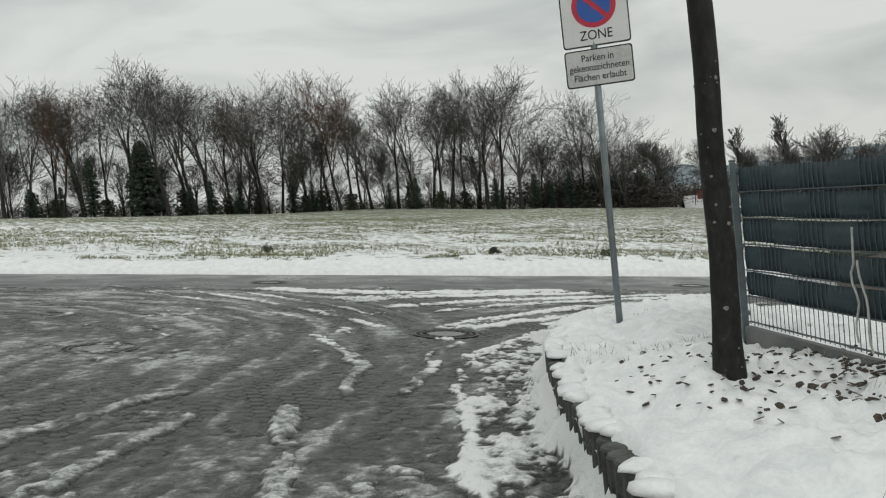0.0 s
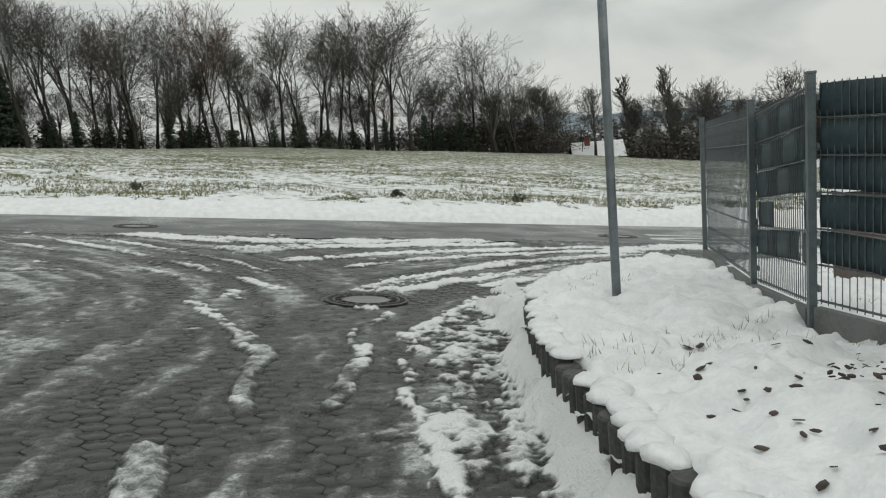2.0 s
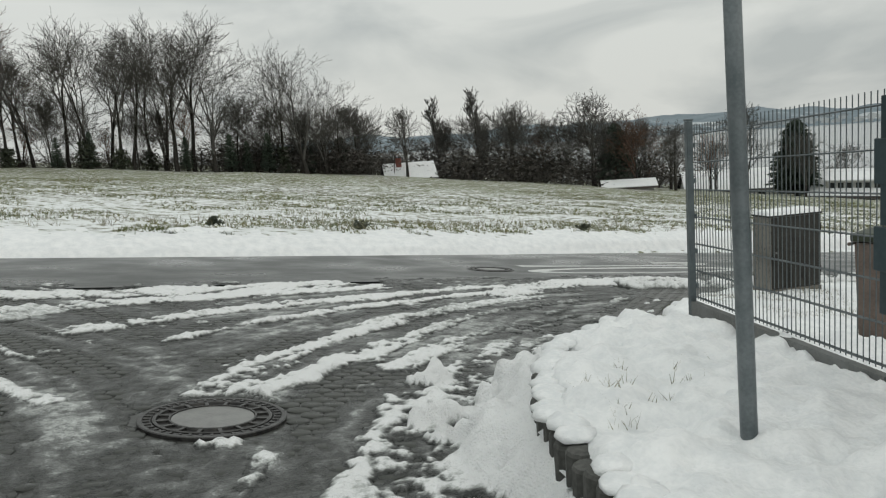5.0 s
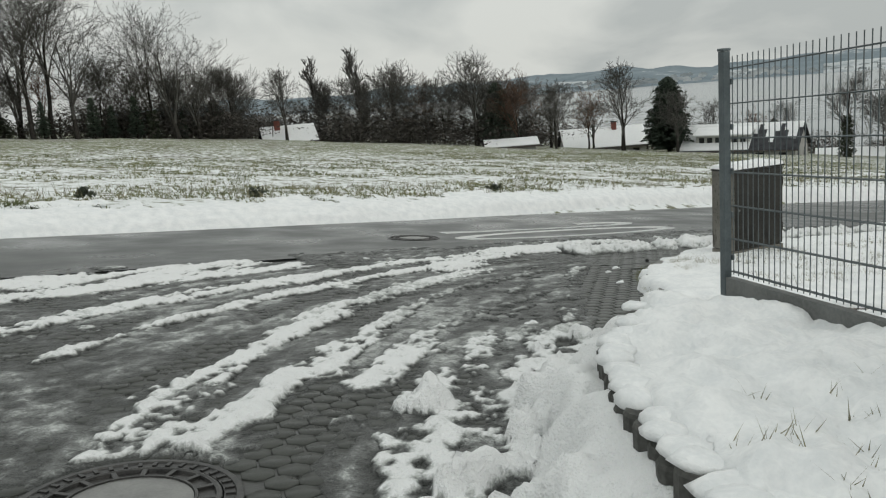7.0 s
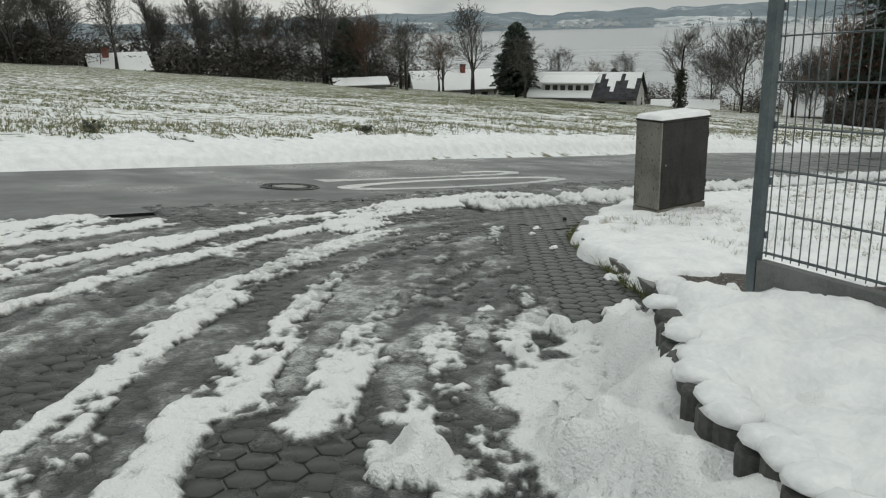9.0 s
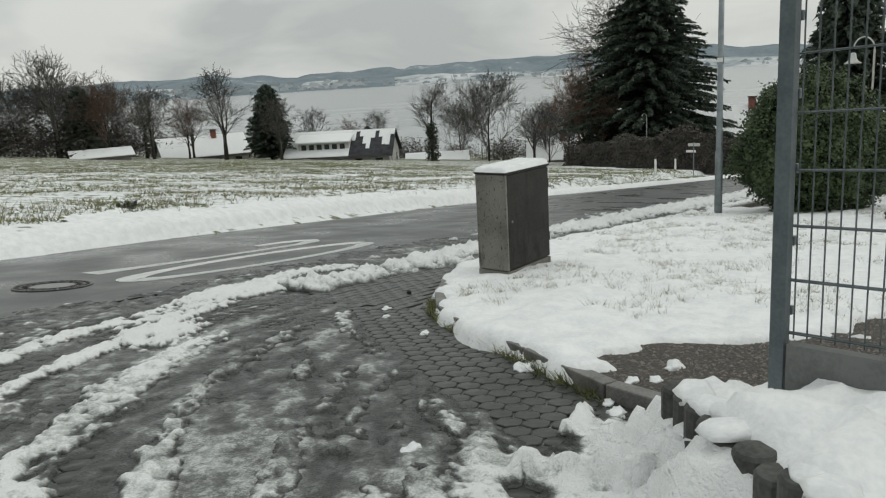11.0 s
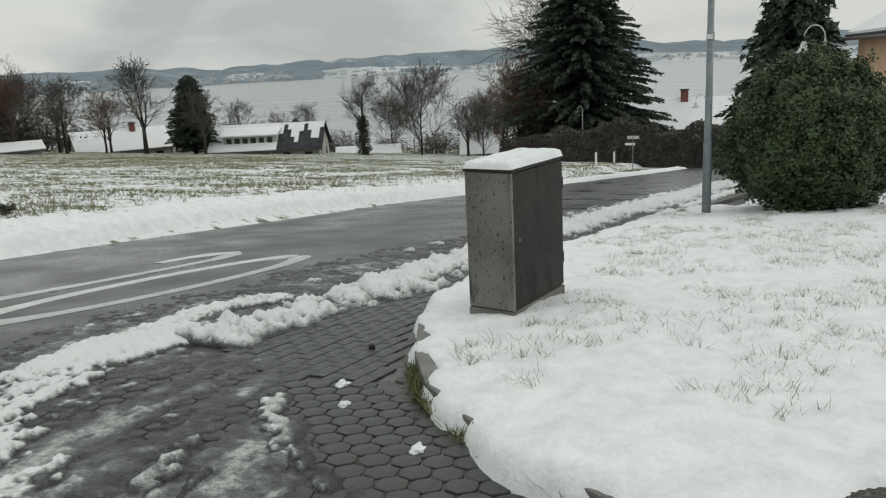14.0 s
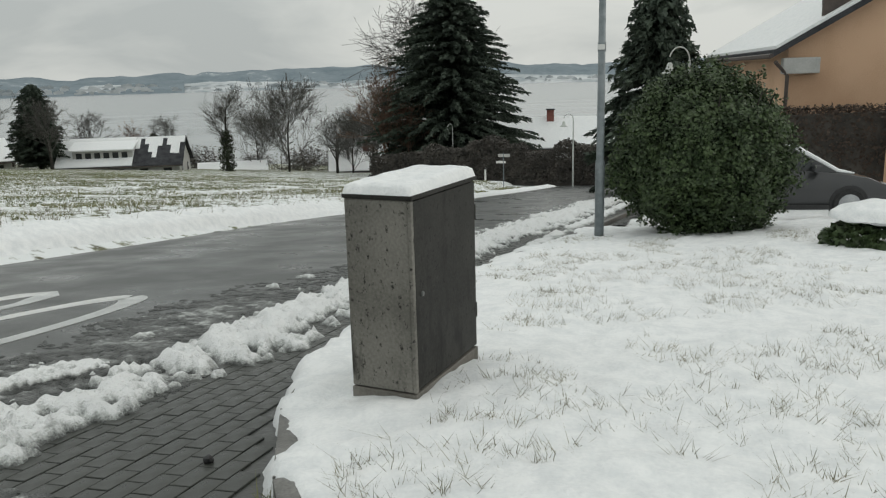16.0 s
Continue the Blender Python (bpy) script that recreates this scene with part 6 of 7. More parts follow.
# ---------- parked car ----------
def parked_car(x, y, z, turn):
    t = thing("car", Matrix.Translation((x, y, z)) @ Matrix.Rotation(turn, 4, "Z"), "dark grey parked car with snow on its windscreen edge", "car")
    # side outline: front at +x
    belt = [(-2.15, 0.42), (-2.2, 0.75), (-2.1, 1.02), (-1.2, 1.05), (0.6, 1.0), (1.15, 0.96), (1.75, 0.86), (2.1, 0.70), (2.18, 0.48), (2.1, 0.28), (-2.05, 0.25)]
    bm = bmesh.new()
    rows = []
    for yy, s, dz in ((-0.90, 1.0, 0.0), (-0.86, 1.0, 0.02), (0.86, 1.0, 0.02), (0.90, 1.0, 0.0)):
        rows.append([bm.verts.new((px * (0.985 if abs(yy) > 0.88 else 1.0), yy, 0.6 + (pz - 0.6) * (0.94 if abs(yy) > 0.88 else 1.0))) for px, pz in belt])
    n = len(belt)
    for r0, r1 in zip(rows[:-1], rows[1:]):
        for i in range(n):
            bm.faces.new((r0[i], r0[(i + 1) % n], r1[(i + 1) % n], r1[i]))
    bm.faces.new(rows[0])
    bm.faces.new(rows[-1][::-1])
    bmesh.ops.bevel(bm, geom=[e for e in bm.edges if e.calc_face_angle(0) > 0.5], offset=0.04, segments=2, affect="EDGES")
    body = part("body", bm, CARP, t, smooth=True)
    roof = [(-2.05, 1.03), (-1.75, 1.42), (-1.2, 1.56), (-0.3, 1.58), (0.25, 1.50), (1.18, 0.965)]
    bm = bmesh.new()
    lo = [bm.verts.new((px, -0.84 + 0.16 * max(0, pz - 1.0) / 0.56, pz)) for px, pz in roof]
    hi = [bm.verts.new((px, 0.84 - 0.16 * max(0, pz - 1.0) / 0.56, pz)) for px, pz in roof]
    for i in range(5):
        bm.faces.new((lo[i], lo[i + 1], hi[i + 1], hi[i]))
    bm.faces.new(lo[::-1])
    bm.faces.new(hi)
    part("cabin", bm, CARP, t)
    for s in (-1, 1):
        for q in ([(-1.65, 1.07), (-1.45, 1.38), (-0.62, 1.47), (-0.62, 1.07)], [(-0.54, 1.07), (-0.54, 1.475), (0.15, 1.43), (0.85, 1.04)]):
            bm = bmesh.new()
            vs = [bm.verts.new((px, s * (0.845 - 0.16 * (pz - 1.0) / 0.56 + 0.006), pz)) for px, pz in q]
            fc = bm.faces.new(vs)
            ex = bmesh.ops.extrude_face_region(bm, geom=[fc])
            for g in ex["geom"]:
                if isinstance(g, bmesh.types.BMVert):
                    g.co.y -= s * 0.012
            part("side_window", bm, GLASS, t)
        for wx in (-1.38, 1.38):
            w = part("wheel", bm_lathe([(0.2, -0.1), (0.30, -0.11), (0.325, -0.07), (0.325, 0.07), (0.30, 0.11), (0.2, 0.1)], 28), RUBBER, t)
            w.matrix_basis = Matrix.Translation((wx, s * 0.84, 0.32)) @ Matrix.Rotation(radians(90), 4, "X")
            part("rim", bm_lathe([(0.05, -0.112), (0.21, -0.105), (0.215, 0.105), (0.05, 0.112)], 20), ALLOY, w, "silver alloy rim")
            arch = part("wheel_arch", bm_lathe([(0.335, -0.075), (0.37, -0.075), (0.37, 0.075), (0.335, 0.075)], 28), SIGN_K, t)
            arch.matrix_basis = Matrix.Translation((wx, s * 0.835, 0.34)) @ Matrix.Rotation(radians(90), 4, "X")
        part("mirror", bm_box(0.62, 0.78, s * 0.98 - 0.09, s * 0.98 + 0.09, 1.0, 1.13, 0.03), CARP, t)
        part("headlight", bm_box(1.86, 2.12, s * 0.72 - 0.14, s * 0.72 + 0.14, 0.62, 0.74, 0.03), ALLOY, t)
        part("sill", bm_box(-1.0, 1.0, s * 0.9 - 0.02, s * 0.9 + 0.02, 0.22, 0.32, 0.01), SIGN_K, t)
        part("door_handle", bm_box(-0.45, -0.25, s * 0.905 - 0.015, s * 0.905 + 0.015, 0.86, 0.90, 0.01), CARP, t)
    bm = bmesh.new()
    vs = [bm.verts.new(c) for c in ((0.27, -0.66, 1.505), (1.12, -0.76, 1.005), (1.12, 0.76, 1.005), (0.27, 0.66, 1.505))]
    bm.faces.new(vs)
    ws = part("windscreen", bm, GLASS, t)
    ws.modifiers.new("thickness", "SOLIDIFY").thickness = 0.01
    part("snow", bm_tube([(0.0, -0.66, 1.56), (0.3, -0.68, 1.50), (1.15, -0.80, 0.99), (1.5, -0.70, 0.93)], [0.02, 0.05, 0.05, 0.02], 8), SNOW, t, "strip of snow beside the windscreen")
    part("roof_snow", bm_box(-1.5, 0.1, -0.6, 0.6, 1.585, 1.63, 0.02), SNOW, t)
    return t


parked_car(20.55, 2.32, -2.66, radians(-82))

jun = thing("juniper", Matrix.Translation((13.1, 1.7, P(13.1, 1.7) + 0.22)), "low green juniper cushion under a snow cap", "shrub")
v, f = leaf_cloud(2600, lambda r: (lambda d: (Vector((d.x * 0.55, d.y * 0.75, abs(d.z) * 0.30)), d))(Vector((r.gauss(0, 1), r.gauss(0, 1), r.gauss(0, 1))).normalized()), 0.09, random.Random(71))
raw("foliage", v, f, LEAF, jun)
bm = bmesh.new()
bmesh.ops.create_icosphere(bm, subdivisions=4, radius=1)
for q in bm.verts:
    q.co = Vector((q.co.x * 0.56, q.co.y * 0.72, max(q.co.z, -0.1) * 0.20 + 0.33 + 0.05 * noise.noise(q.co * 2.5)))
part("snow_cap", bm, SNOW, jun, "soft snow cap", smooth=True)

# ---------- roadside tree ----------
tr = random.Random(77)
young = thing("roadside_tree", Matrix.Translation((-0.12, -2.95, 0.16)), "dark roadside tree trunk with pale lichen spots", "tree")
tp = [(0.0, 0.0, -0.25), (0.0, 0, 0.0), (-0.005, 0, 0.25), (0.01, 0, 0.7), (-0.005, 0.005, 1.2), (0.005, 0.0, 1.7), (-0.01, 0, 2.3), (-0.02, 0, 3.0), (-0.02, 0, 3.8), (0.0, 0, 5.2)]
trad = [0.125, 0.094, 0.077, 0.070, 0.067, 0.065, 0.062, 0.058, 0.045, 0.02]
bm = bm_tube(tp, trad, 18)
bmesh.ops.subdivide_edges(bm, edges=bm.edges[:], cuts=2, use_grid_fill=True)
for q in bm.verts:
    q.co += Vector((q.co.x, q.co.y, 0)) * 0.10 * noise.noise(Vector((q.co.x * 18, q.co.y * 18, q.co.z * 4)))
part("trunk", bm, YOUNG_BARK, young, smooth=True)
LICH = mat("lichen", (0.10, 0.105, 0.09), (0.22, 0.23, 0.20), 40, 0.9, 0.4, fine=90)
for k in range(60):
    z, a = tr.uniform(0.05, 2.8), tr.uniform(0, 6.28)
    rad = np.interp(z, [p[2] for p in tp], trad) - 0.001
    bm = bmesh.new()
    bmesh.ops.create_icosphere(bm, subdivisions=1, radius=1)
    s = 0.005 + 0.014 * tr.random() ** 2
    for q in bm.verts:
        q.co = Vector((q.co.x * 0.003, q.co.y * s * tr.uniform(0.8, 1.2), q.co.z * s * tr.uniform(0.6, 1.1)))
    o = part("lichen", bm, LICH, young)
    o.matrix_basis = Matrix.Translation((rad * math.cos(a), rad * math.sin(a), z)) @ Matrix.Rotation(a, 4, "Z")
for k in range(11):
    a, z = k * 2.4, 2.55 + 0.17 * k
    ln = tr.uniform(0.9, 1.6)
    pts, q = [], Vector((0, 0, z))
    d = Vector((math.cos(a), math.sin(a), 0.55))
    for i in range(7):
        pts.append(q.copy())
        q = q + d * ln / 6
        d = d + Vector((tr.uniform(-0.2, 0.2), tr.uniform(-0.2, 0.2), -0.12))
    br = part("branch", bm_tube(pts, [0.02 * (1 - i / 8) + 0.003 for i in range(7)], 6), YOUNG_BARK, young)
    for j in range(3):
        b0 = pts[2 + j]
        d2 = Vector((tr.uniform(-1, 1), tr.uniform(-1, 1), tr.uniform(-0.4, 0.6))).normalized()
        part("twig", bm_tube([b0, b0 + d2 * 0.2, b0 + d2 * 0.4 + Vector((0, 0, -0.03))], [0.005, 0.004, 0.002], 5), YOUNG_BARK, br)

# ---------- leaves, grass and crumbs ----------
def blades(name, pts, hmin, hmax, material, label, seed, width=0.004, lean=0.5, per=3):
    r = np.random.RandomState(seed)
    n = len(pts) * per
    base = np.repeat(np.asarray(pts), per, 0) + np.c_[r.normal(0, 0.02, (n, 2)), np.zeros(n)]
    a, h = r.rand(n) * 6.283, r.uniform(hmin, hmax, n)
    side = np.c_[np.cos(a), np.sin(a), np.zeros(n)] * width * (0.7 + 0.6 * r.rand(n))[:, None]
    tip = base + np.c_[r.normal(0, lean, n) * h, r.normal(0, lean, n) * h, h]
    v = np.stack([base - side, base + side, tip], 1).reshape(-1, 3)
    ob = raw(name, v, np.arange(n * 3).reshape(-1, 3), material)
    return tagged(ob, label, "grass", kind="stuff")


gr = np.random.RandomState(3)
x, y = gr.uniform(-45, 60, 110000), 13.6 + gr.rand(110000) ** 1.5 * 45
ok = (fbm(x, y, 0.45, 101, 3) > -0.08) & (y > np.interp(x, [p[0] for p in ROAD_F], [p[1] for p in ROAD_F]) + 1.2)
x, y = x[ok], y[ok]
blades("field_grass", np.c_[x, y, H(x, y) + fbm(x, y, 0.6, 11) * 0.10 + 0.02], 0.03, 0.10, GRASS, "sparse green winter crop poking through the snow", 4, 0.010, 0.6, 3)
x, y = gr.uniform(-20, 40, 900), 14.2 + gr.rand(900) * 3
blades("verge_grass", np.c_[x, y, H(x, y) + 0.1], 0.08, 0.28, DRY, "dry grass stalks along the snow bank", 5, 0.006, 0.5, 4)
# two darker weed clumps at the field edge
for wx, wy in ((0.3, 15.9), (3.4, 15.3), (9.5, 15.6), (-6.2, 16.0)):
    c = thing("weed_clump", Matrix.Translation((wx, wy, hz(wx, wy) + 0.08)), "dark weed clump sticking out of the snow", "weed", "weed clumps")
    v, f = leaf_cloud(70, lambda r: (lambda d: (Vector((d.x * 0.13, d.y * 0.1, abs(d.z) * 0.10)), d))(Vector((r.gauss(0, 1), r.gauss(0, 1), r.gauss(0, 1))).normalized()), 0.12, random.Random(int(wx * 10)))
    raw("leaves", v, f, IVY, c)
x, y = gr.uniform(3.2, 15, 9000), gr.uniform(-1, 6.4, 9000)
z, ok = lawn_height(x, y)
ok &= (fbm(x, y, 1.6, 111, 3) > 0.10) & (sdf(x, y, LAWN) > 0.15)
blades("lawn_grass", np.c_[x, y, z - 0.01][ok], 0.02, 0.08, DRY, "thin grass blades piercing the lawn snow", 6, 0.0017, 0.8, 7)
x, y = gr.uniform(-0.7, 2.0, 900), gr.uniform(-6, 1.2, 900)
z, ok = bed_height(x, y)
ok &= (fbm(x, y, 1.2, 115, 3) > 0.1) & (sdf(x, y, BED) > 0.1)
blades("bed_grass", np.c_[x, y, z - 0.01][ok], 0.02, 0.08, DRY, "short grass blades in the trodden bed", 7, 0.0025, 0.5, 5)
# moss and weeds along the kerb
kp = []
for (ax_, ay_), (bx_, by_) in zip(KERB[1:5], KERB[2:6]):
    for k in range(60):
        s = gr.rand()
        px, py = ax_ + (bx_ - ax_) * s - 0.06, ay_ + (by_ - ay_) * s + 0.05
        kp.append((px, py, P(px, py)))
blades("kerb_weeds", kp, 0.02, 0.08, GRASS, "mossy weeds at the foot of the kerb", 8, 0.004, 0.8, 5)

leafr = random.Random(91)
v, f = [], []
for k in range(620):
    x, y = leafr.gauss(*leafr.choice([(0.75, 0.18), (0.55, 0.35), (0.1, 0.5)])), leafr.gauss(-3.1, 0.6)
    if not (-0.65 < x < 1.1):
        continue
    z = bed_z(x, y) + 0.012
    s, a = leafr.uniform(0.009, 0.028), leafr.uniform(0, 6.28)
    u, w = Vector((math.cos(a), math.sin(a), leafr.uniform(-0.4, 0.4))) * s, Vector((-math.sin(a), math.cos(a), leafr.uniform(-0.3, 0.8))) * s * 0.6
    p = Vector((x, y, z))
    n0 = len(v)
    v += [tuple(p - u), tuple(p - u * 0.4 + w), tuple(p + u * 0.45 + w * 0.8), tuple(p + u), tuple(p + u * 0.3 - w * 0.9), tuple(p - u * 0.5 - w * 0.7)]
    f.append(tuple(range(n0, n0 + 6)))
lv = raw("fallen_leaves", v, f, DEAD)
lv.modifiers.new("thickness", "SOLIDIFY").thickness = 0.004
tagged(lv, "dark wet fallen leaves scattered on the bed snow", "leaves", kind="stuff")
cr2 = random.Random(17)
for x, y, s in ((3.05, 3.30, 0.075), (2.78, 3.32, 0.05), (2.70, 3.42, 0.06), (2.52, 3.48, 0.05), (2.38, 3.40, 0.07), (2.95, 4.12, 0.09), (3.55, 5.15, 0.05), (3.95, 5.75, 0.04), (4.25, 5.95, 0.05), (1.55, 4.0, 0.07), (1.0, 3.75, 0.06)):
    on_path = bool(inside(np.array([x]), np.array([y]), GRITP)[0])
    clod = thing("snow_clod", Matrix.Translation((x, y, P(x, y) + (0.075 if on_path else 0.0))), "loose lump of wet snow lying on the ground", "snow", "loose snow lumps")
    bm = bmesh.new()
    bmesh.ops.create_icosphere(bm, subdivisions=3, radius=1.0)
    o = Vector((cr2.uniform(0, 9), cr2.uniform(0, 9), 0))
    for q in bm.verts:
        w = 1 + 0.7 * noise.noise(q.co * 1.4 + o) + 0.3 * noise.noise(q.co * 3.5 + o)
        q.co = Vector((q.co.x * s * 0.85 * w, q.co.y * s * 0.6 * w, max(q.co.z, -0.15) * s * 0.38 * w))
    part("lump", bm, SNOW, clod, smooth=True)
stone = thing("pebble", Matrix.Translation((5.0, 6.2, P(5.0, 6.2) + 0.015)), "small dark stone lying on the footpath", "stone")
bm = bmesh.new()
bmesh.ops.create_icosphere(bm, subdivisions=2, radius=0.022)
for q in bm.verts:
    q.co *= 1 + 0.3 * noise.noise(q.co * 60)
part("stone", bm, SIGN_K, stone)

# ---------- palisade edging ----------
def walk_line(line, step):
    L = np.r_[0, np.cumsum([math.dist(a, b) for a, b in zip(line[:-1], line[1:])])]
    s = np.arange(0, L[-1], step)
    return list(zip(np.interp(s, L, [p[0] for p in line]), np.interp(s, L, [p[1] for p in line]), np.interp(s + 0.02, L, [p[0] for p in line]) - np.interp(s, L, [p[0] for p in line]), np.interp(s + 0.02, L, [p[1] for p in line]) - np.interp(s, L, [p[1] for p in line])))


cap_meshes = []
for k in range(4):
    bm = bmesh.new()
    bmesh.ops.create_icosphere(bm, subdivisions=2, radius=1.0)
    for q in bm.verts:
        w = 1 + 0.3 * noise.noise(q.co * 1.7 + Vector((k * 3.1, 0, 0)))
        q.co = Vector((q.co.x * 0.088 * w, q.co.y * 0.082 * w, q.co.z * (0.034 if q.co.z > 0 else 0.014) * w))
    me = bpy.data.meshes.new("snow_cap")
    bm.to_mesh(me)
    bm.free()
    me.polygons.foreach_set("use_smooth", [True] * len(me.polygons))
    me.materials.append(SNOW)
    cap_meshes.append(me)
edging = thing("palisade_edging", None, "row of round dark concrete palisades holding the bed", "edging", kind="structure")
pal_meshes = []
pr = random.Random(6)
for k in range(4):
    h = 0.335 + 0.012 * k
    bm = bm_lathe([(0.066, -0.15), (0.066, h - 0.012), (0.058, h), (0.02, h + 0.003)], 12)
    for q in bm.verts:
        q.co += Vector((q.co.x, q.co.y, 0)) * 0.06 * noise.noise(q.co * 14 + Vector((k, 0, 0)))
    me = bpy.data.meshes.new("palisade")
    bm.to_mesh(me)
    bm.free()
    me.materials.append(CONC)
    pal_meshes.append(me)
for x, y, dx, dy in walk_line(PALI, 0.128):
    o = link("palisade", pr.choice(pal_meshes), None, edging)
    o.matrix_basis = Matrix.Translation((x + pr.uniform(-0.006, 0.006), y, P(x, y))) @ Matrix.Rotation(pr.uniform(0, 6), 4, "Z") @ Matrix.Rotation(pr.uniform(-0.03, 0.03), 4, "X")
    if pr.random() < 0.78:
        c = link("snow_cap", pr.choice(cap_meshes), None, edging)
        c.matrix_basis = Matrix.Translation((x + pr.uniform(-0.02, 0.05), y + pr.uniform(-0.03, 0.03), P(x, y) + 0.365)) @ Matrix.Rotation(pr.uniform(0, 6), 4, "Z") @ Matrix.Diagonal((pr.uniform(0.8, 1.25), pr.uniform(0.8, 1.2), pr.uniform(0.8, 1.3), 1))

kerb = thing("kerb", None, "low weathered concrete kerb along the lawn", "kerb", kind="structure")
for (x0, y0), (x1, y1) in zip(KERB[:-1], KERB[1:]):
    n = max(1, round(math.dist((x0, y0), (x1, y1)) / 0.75))
    for k in range(n):
        a, b = (x0 + (x1 - x0) * k / n, y0 + (y1 - y0) * k / n), (x0 + (x1 - x0) * (k + 1) / n, y0 + (y1 - y0) * (k + 1) / n)
        L = math.dist(a, b)
        bm = bm_box(0.004, L - 0.004, -0.045, 0.045, -0.2, 0.085, 0.010)
        sl = (P(*b) - P(*a)) / L
        for q in bm.verts:
            q.co.z += sl * q.co.x
        o = part("kerb_stone", bm, KERBM, kerb)
        o.matrix_basis = Matrix.Translation((*a, P(*a))) @ Matrix.Rotation(math.atan2(b[1] - a[1], b[0] - a[0]), 4, "Z")

# ---------- footpath bricks ----------
foot = height_sheet("footpath", 4.2, 34, 4.6, 8.0, 0.2,
                    lambda x, y: (P(x, y) - 0.014, (y < np.interp(x, [4.2, 4.9, 9, 16, 34], [6.6, 7.35, 7.5, 7.35, 6.5])) & (y > np.interp(x, [4.2, 4.75, 5.6, 7.0, 9.8, 11.9, 16.4, 24, 34], [5.5, 5.72, 6.12, 6.45, 6.58, 6.40, 5.86, 5.3, 4.8]) - 0.2)), JOINT)
tagged(foot, "wet dark brick footpath beside the road", "pavement", kind="structure")
bm = bm_box(-0.098, 0.098, -0.047, 0.047, -0.04, 0.0, 0.005)
brick_me = bpy.data.meshes.new("brick")
bm.to_mesh(brick_me)
bm.free()
brick_me.materials.append(PAVER)
tilt = Euler((-0.024, 0.116, 0)).to_matrix().to_4x4()
bb = np.array([v.co for v in brick_me.vertices])
simple = np.array([(-0.096, -0.045, -0.002), (0.096, -0.045, -0.002), (0.096, 0.045, -0.002), (-0.096, 0.045, -0.002), (-0.099, -0.048, -0.012), (0.099, -0.048, -0.012), (0.099, 0.048, -0.012), (-0.099, 0.048, -0.012)])
sq = [(0, 1, 2, 3), (4, 5, 1, 0), (5, 6, 2, 1), (6, 7, 3, 2), (7, 4, 0, 3)]
cnt, jv, jf = 0, [], []
ang = math.atan2(0.03, 1.0)
near_end = lambda px: np.interp(px, [4.2, 4.9, 9, 16, 34], [6.45, 7.28, 7.45, 7.30, 6.5])
far_end = lambda px: np.interp(px, [4.2, 4.75, 5.6, 7.0, 9.8, 11.9, 16.4, 24, 34], [5.75, 5.85, 6.2, 6.5, 6.63, 6.45, 5.91, 5.35, 4.85])
for i in range(110):
    for j in range(30):
        px, py = 4.35 + i * 0.2 + (0.1 if j % 2 else 0), 4.9 + j * 0.098
        if not far_end(px) + 0.04 < py < near_end(px):
            continue
        if cnt < 300:
            o = link("brick", brick_me, None, foot)
            o.matrix_basis = Matrix.Translation((px, py, P(px, py) + pr.uniform(-0.002, 0.002))) @ tilt
            cnt += 1
        else:
            n0 = len(jv)
            for q in simple:
                jv.append((px + q[0], py + q[1], P(px + q[0], py + q[1]) + q[2]))
            jf += [tuple(n0 + t for t in s) for s in sq]
if jf:
    tagged(raw("bricks", jv, jf, PAVER, foot), "", "", kind="stuff")

# ---------- round cobbles of the side street ----------
def cobble(r0, seed, sides=14):
    r = random.Random(seed)
    ring = []
    for k in range(sides):
        a = 2 * math.pi * k / sides
        rad = min([r0] + [(d - 0.003) / math.cos(a - c) for c, d in ((0, 0.067), (1.02, 0.064), (2.12, 0.064), (math.pi, 0.067), (4.16, 0.064), (5.26, 0.064)) if math.cos(a - c) > 0.2])
        ring.append((rad * math.cos(a) * r.uniform(0.98, 1.0), rad * math.sin(a) * r.uniform(0.98, 1.0)))
    v = [(x, y, -0.03) for x, y in ring] + [(x * 0.99, y * 0.99, -0.005) for x, y in ring] + [(x * 0.94, y * 0.94, -0.0012) for x, y in ring] + [(0, 0, 0.0)]
    f = []
    for k in range(sides):
        q = (k + 1) % sides
        f += [(k, q, q + sides, k + sides), (k + sides, q + sides, q + 2 * sides, k + 2 * sides), (k + 2 * sides, q + 2 * sides, 3 * sides, 3 * sides)]
    return v, f


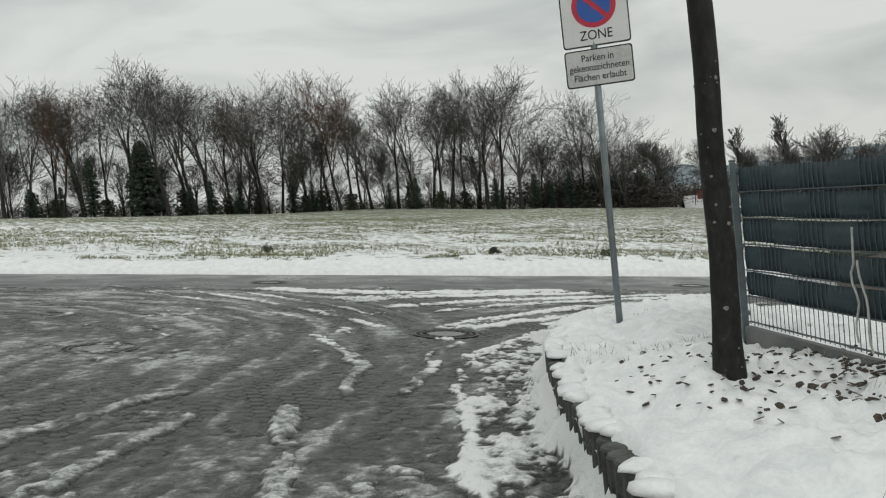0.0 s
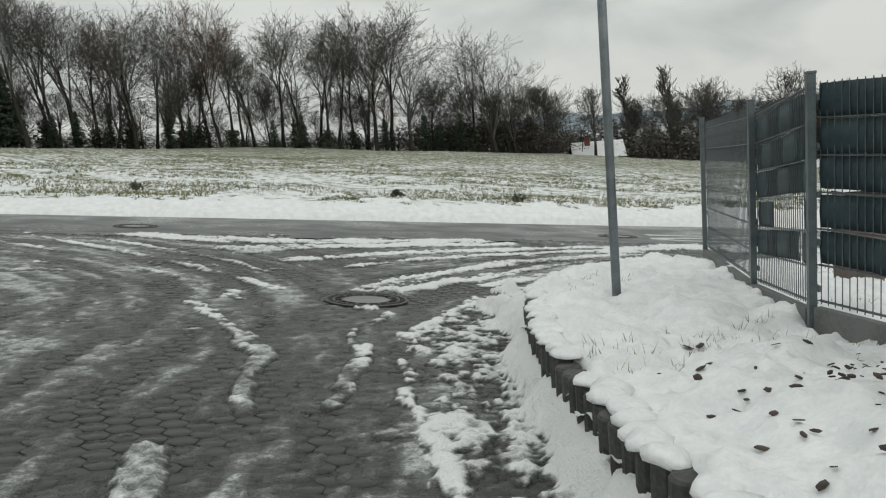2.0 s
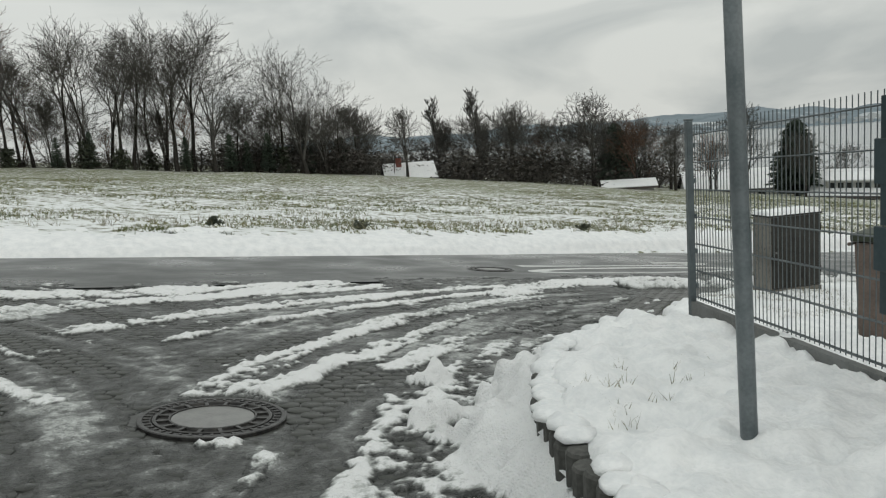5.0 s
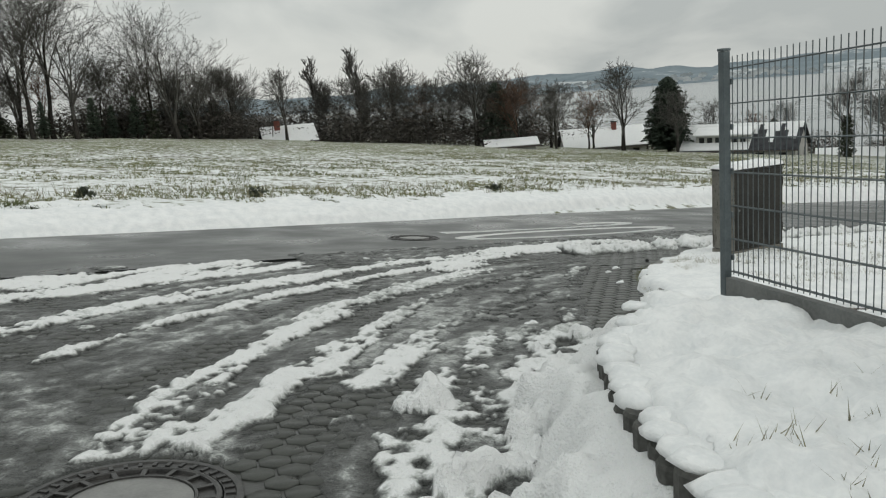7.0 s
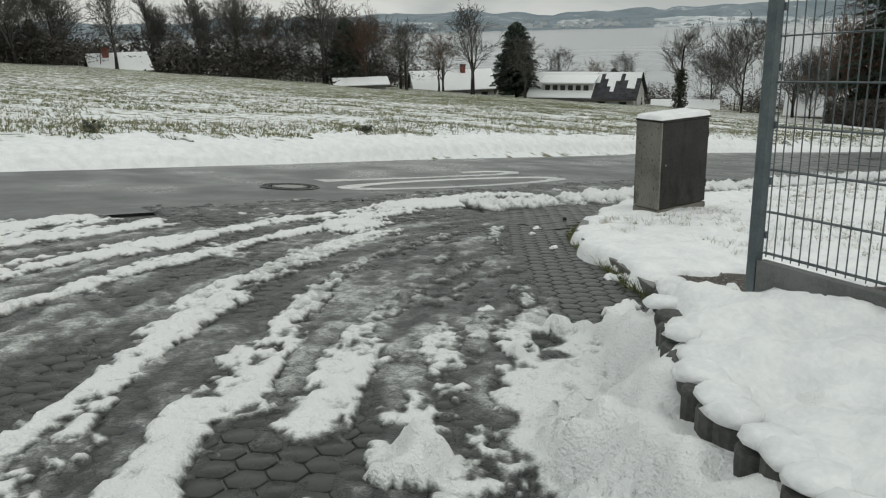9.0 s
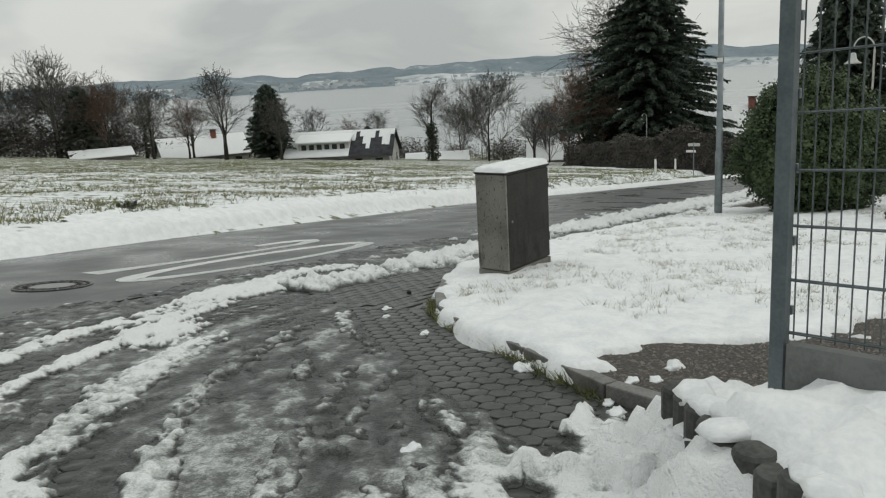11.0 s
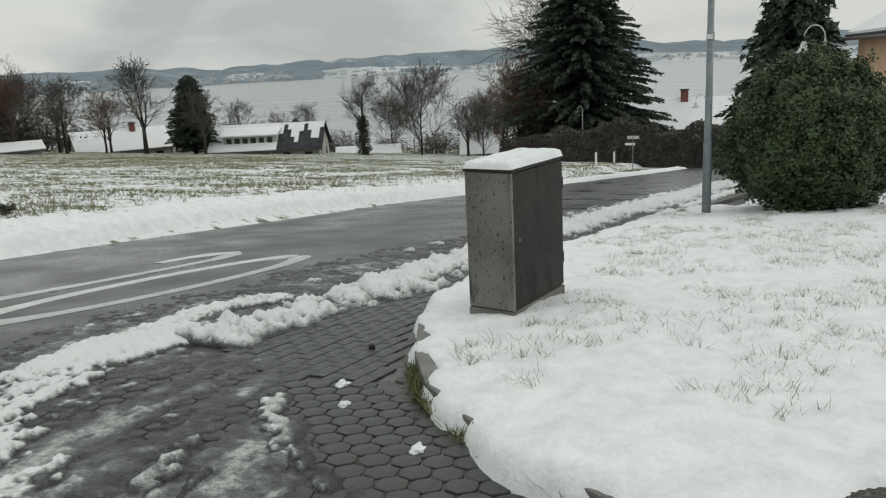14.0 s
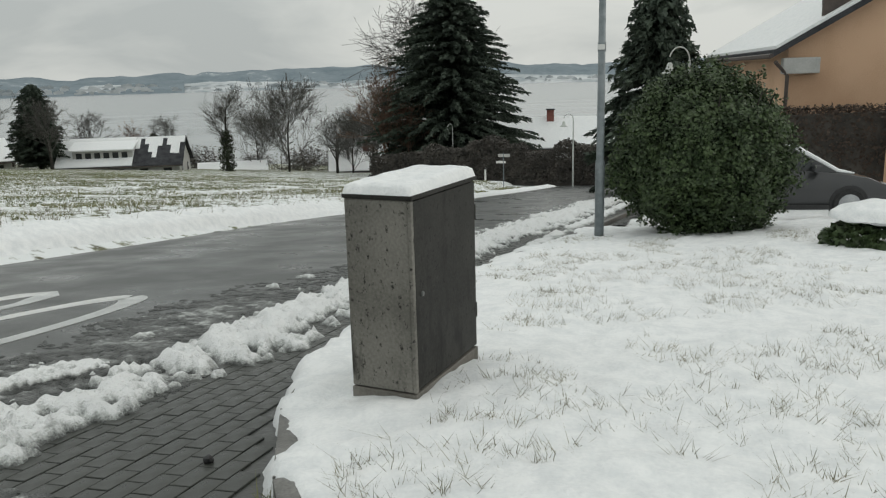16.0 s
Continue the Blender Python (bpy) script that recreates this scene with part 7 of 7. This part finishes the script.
ROWDIR = radians(-14)
cr_, sr_ = math.cos(ROWDIR), math.sin(ROWDIR)
shapes = [cobble(0.072, 1), cobble(0.070, 2), cobble(0.071, 3)]
cob_me = []
for v, f in shapes:
    me = bpy.data.meshes.new("cobble")
    me.from_pydata(v, [], [t if t[2] != t[3] else t[:3] for t in f])
    me.materials.append(PAVER)
    cob_me.append(me)
CLEAR = [(1.5, 3.7), (2.4, 4.9), (3.3, 5.9), (4.2, 6.5), (4.5, 5.8), (3.7, 5.05), (3.1, 4.25), (2.5, 3.45)]
single, rest = [], []
rr = random.Random(14)
for i in range(-130, 130):
    for j in range(-150, 150):
        u, w = i * 0.134 + (0.067 if j % 2 else 0) + rr.uniform(-0.006, 0.006), j * 0.109
        px, py = u * cr_ - w * sr_, 0.5 + u * sr_ + w * cr_
        if not (-6.8 < px < 4.9 and -7.2 < py < 8.0):
            continue
        if px > -0.9 and inside(np.array([px]), np.array([py]), BED)[0]:
            continue
        if py < 6.0 and px > 2.3 and py < np.interp(px, [2.36, 3.16, 3.78, 4.75], [2.9, 4.18, 4.97, 5.72]) + 0.03:
            continue
        if px > 4.3 and py > 5.7:
            continue
        if math.hypot(px + 1.535, py - 2.3) < 0.45 or math.hypot(px + 5.1, py - 1.1) < 0.45:
            continue
        k = (i * 7 + j * 3) % 3
        if len(single) < 300 and inside(np.array([px]), np.array([py]), CLEAR)[0]:
            single.append((px, py, k))
        else:
            rest.append((px, py, k))
for px, py, k in single:
    o = link("cobble", cob_me[k], None, paving)
    o.matrix_basis = Matrix.Translation((px, py, P(px, py) + rr.uniform(-0.002, 0.001))) @ tilt @ Matrix.Rotation(ROWDIR + rr.uniform(-0.1, 0.1), 4, "Z")
jv, jt = [], []
n0 = 0
arr = [(np.array(v), np.array([(a, b, c) for a, b, c, d in f] + [(a, c, d) for a, b, c, d in f if c != d])) for v, f in shapes]
for px, py, k in rest:
    v, t = arr[k]
    x = px + v[:, 0] * cr_ - v[:, 1] * sr_
    y = py + v[:, 0] * sr_ + v[:, 1] * cr_
    jv.append(np.c_[x, y, P(x, y) + v[:, 2] + rr.uniform(-0.002, 0.001)])
    jt.append(t + n0)
    n0 += len(v)
tagged(raw("cobbles", np.concatenate(jv), np.concatenate(jt), PAVER, paving), kind="stuff")
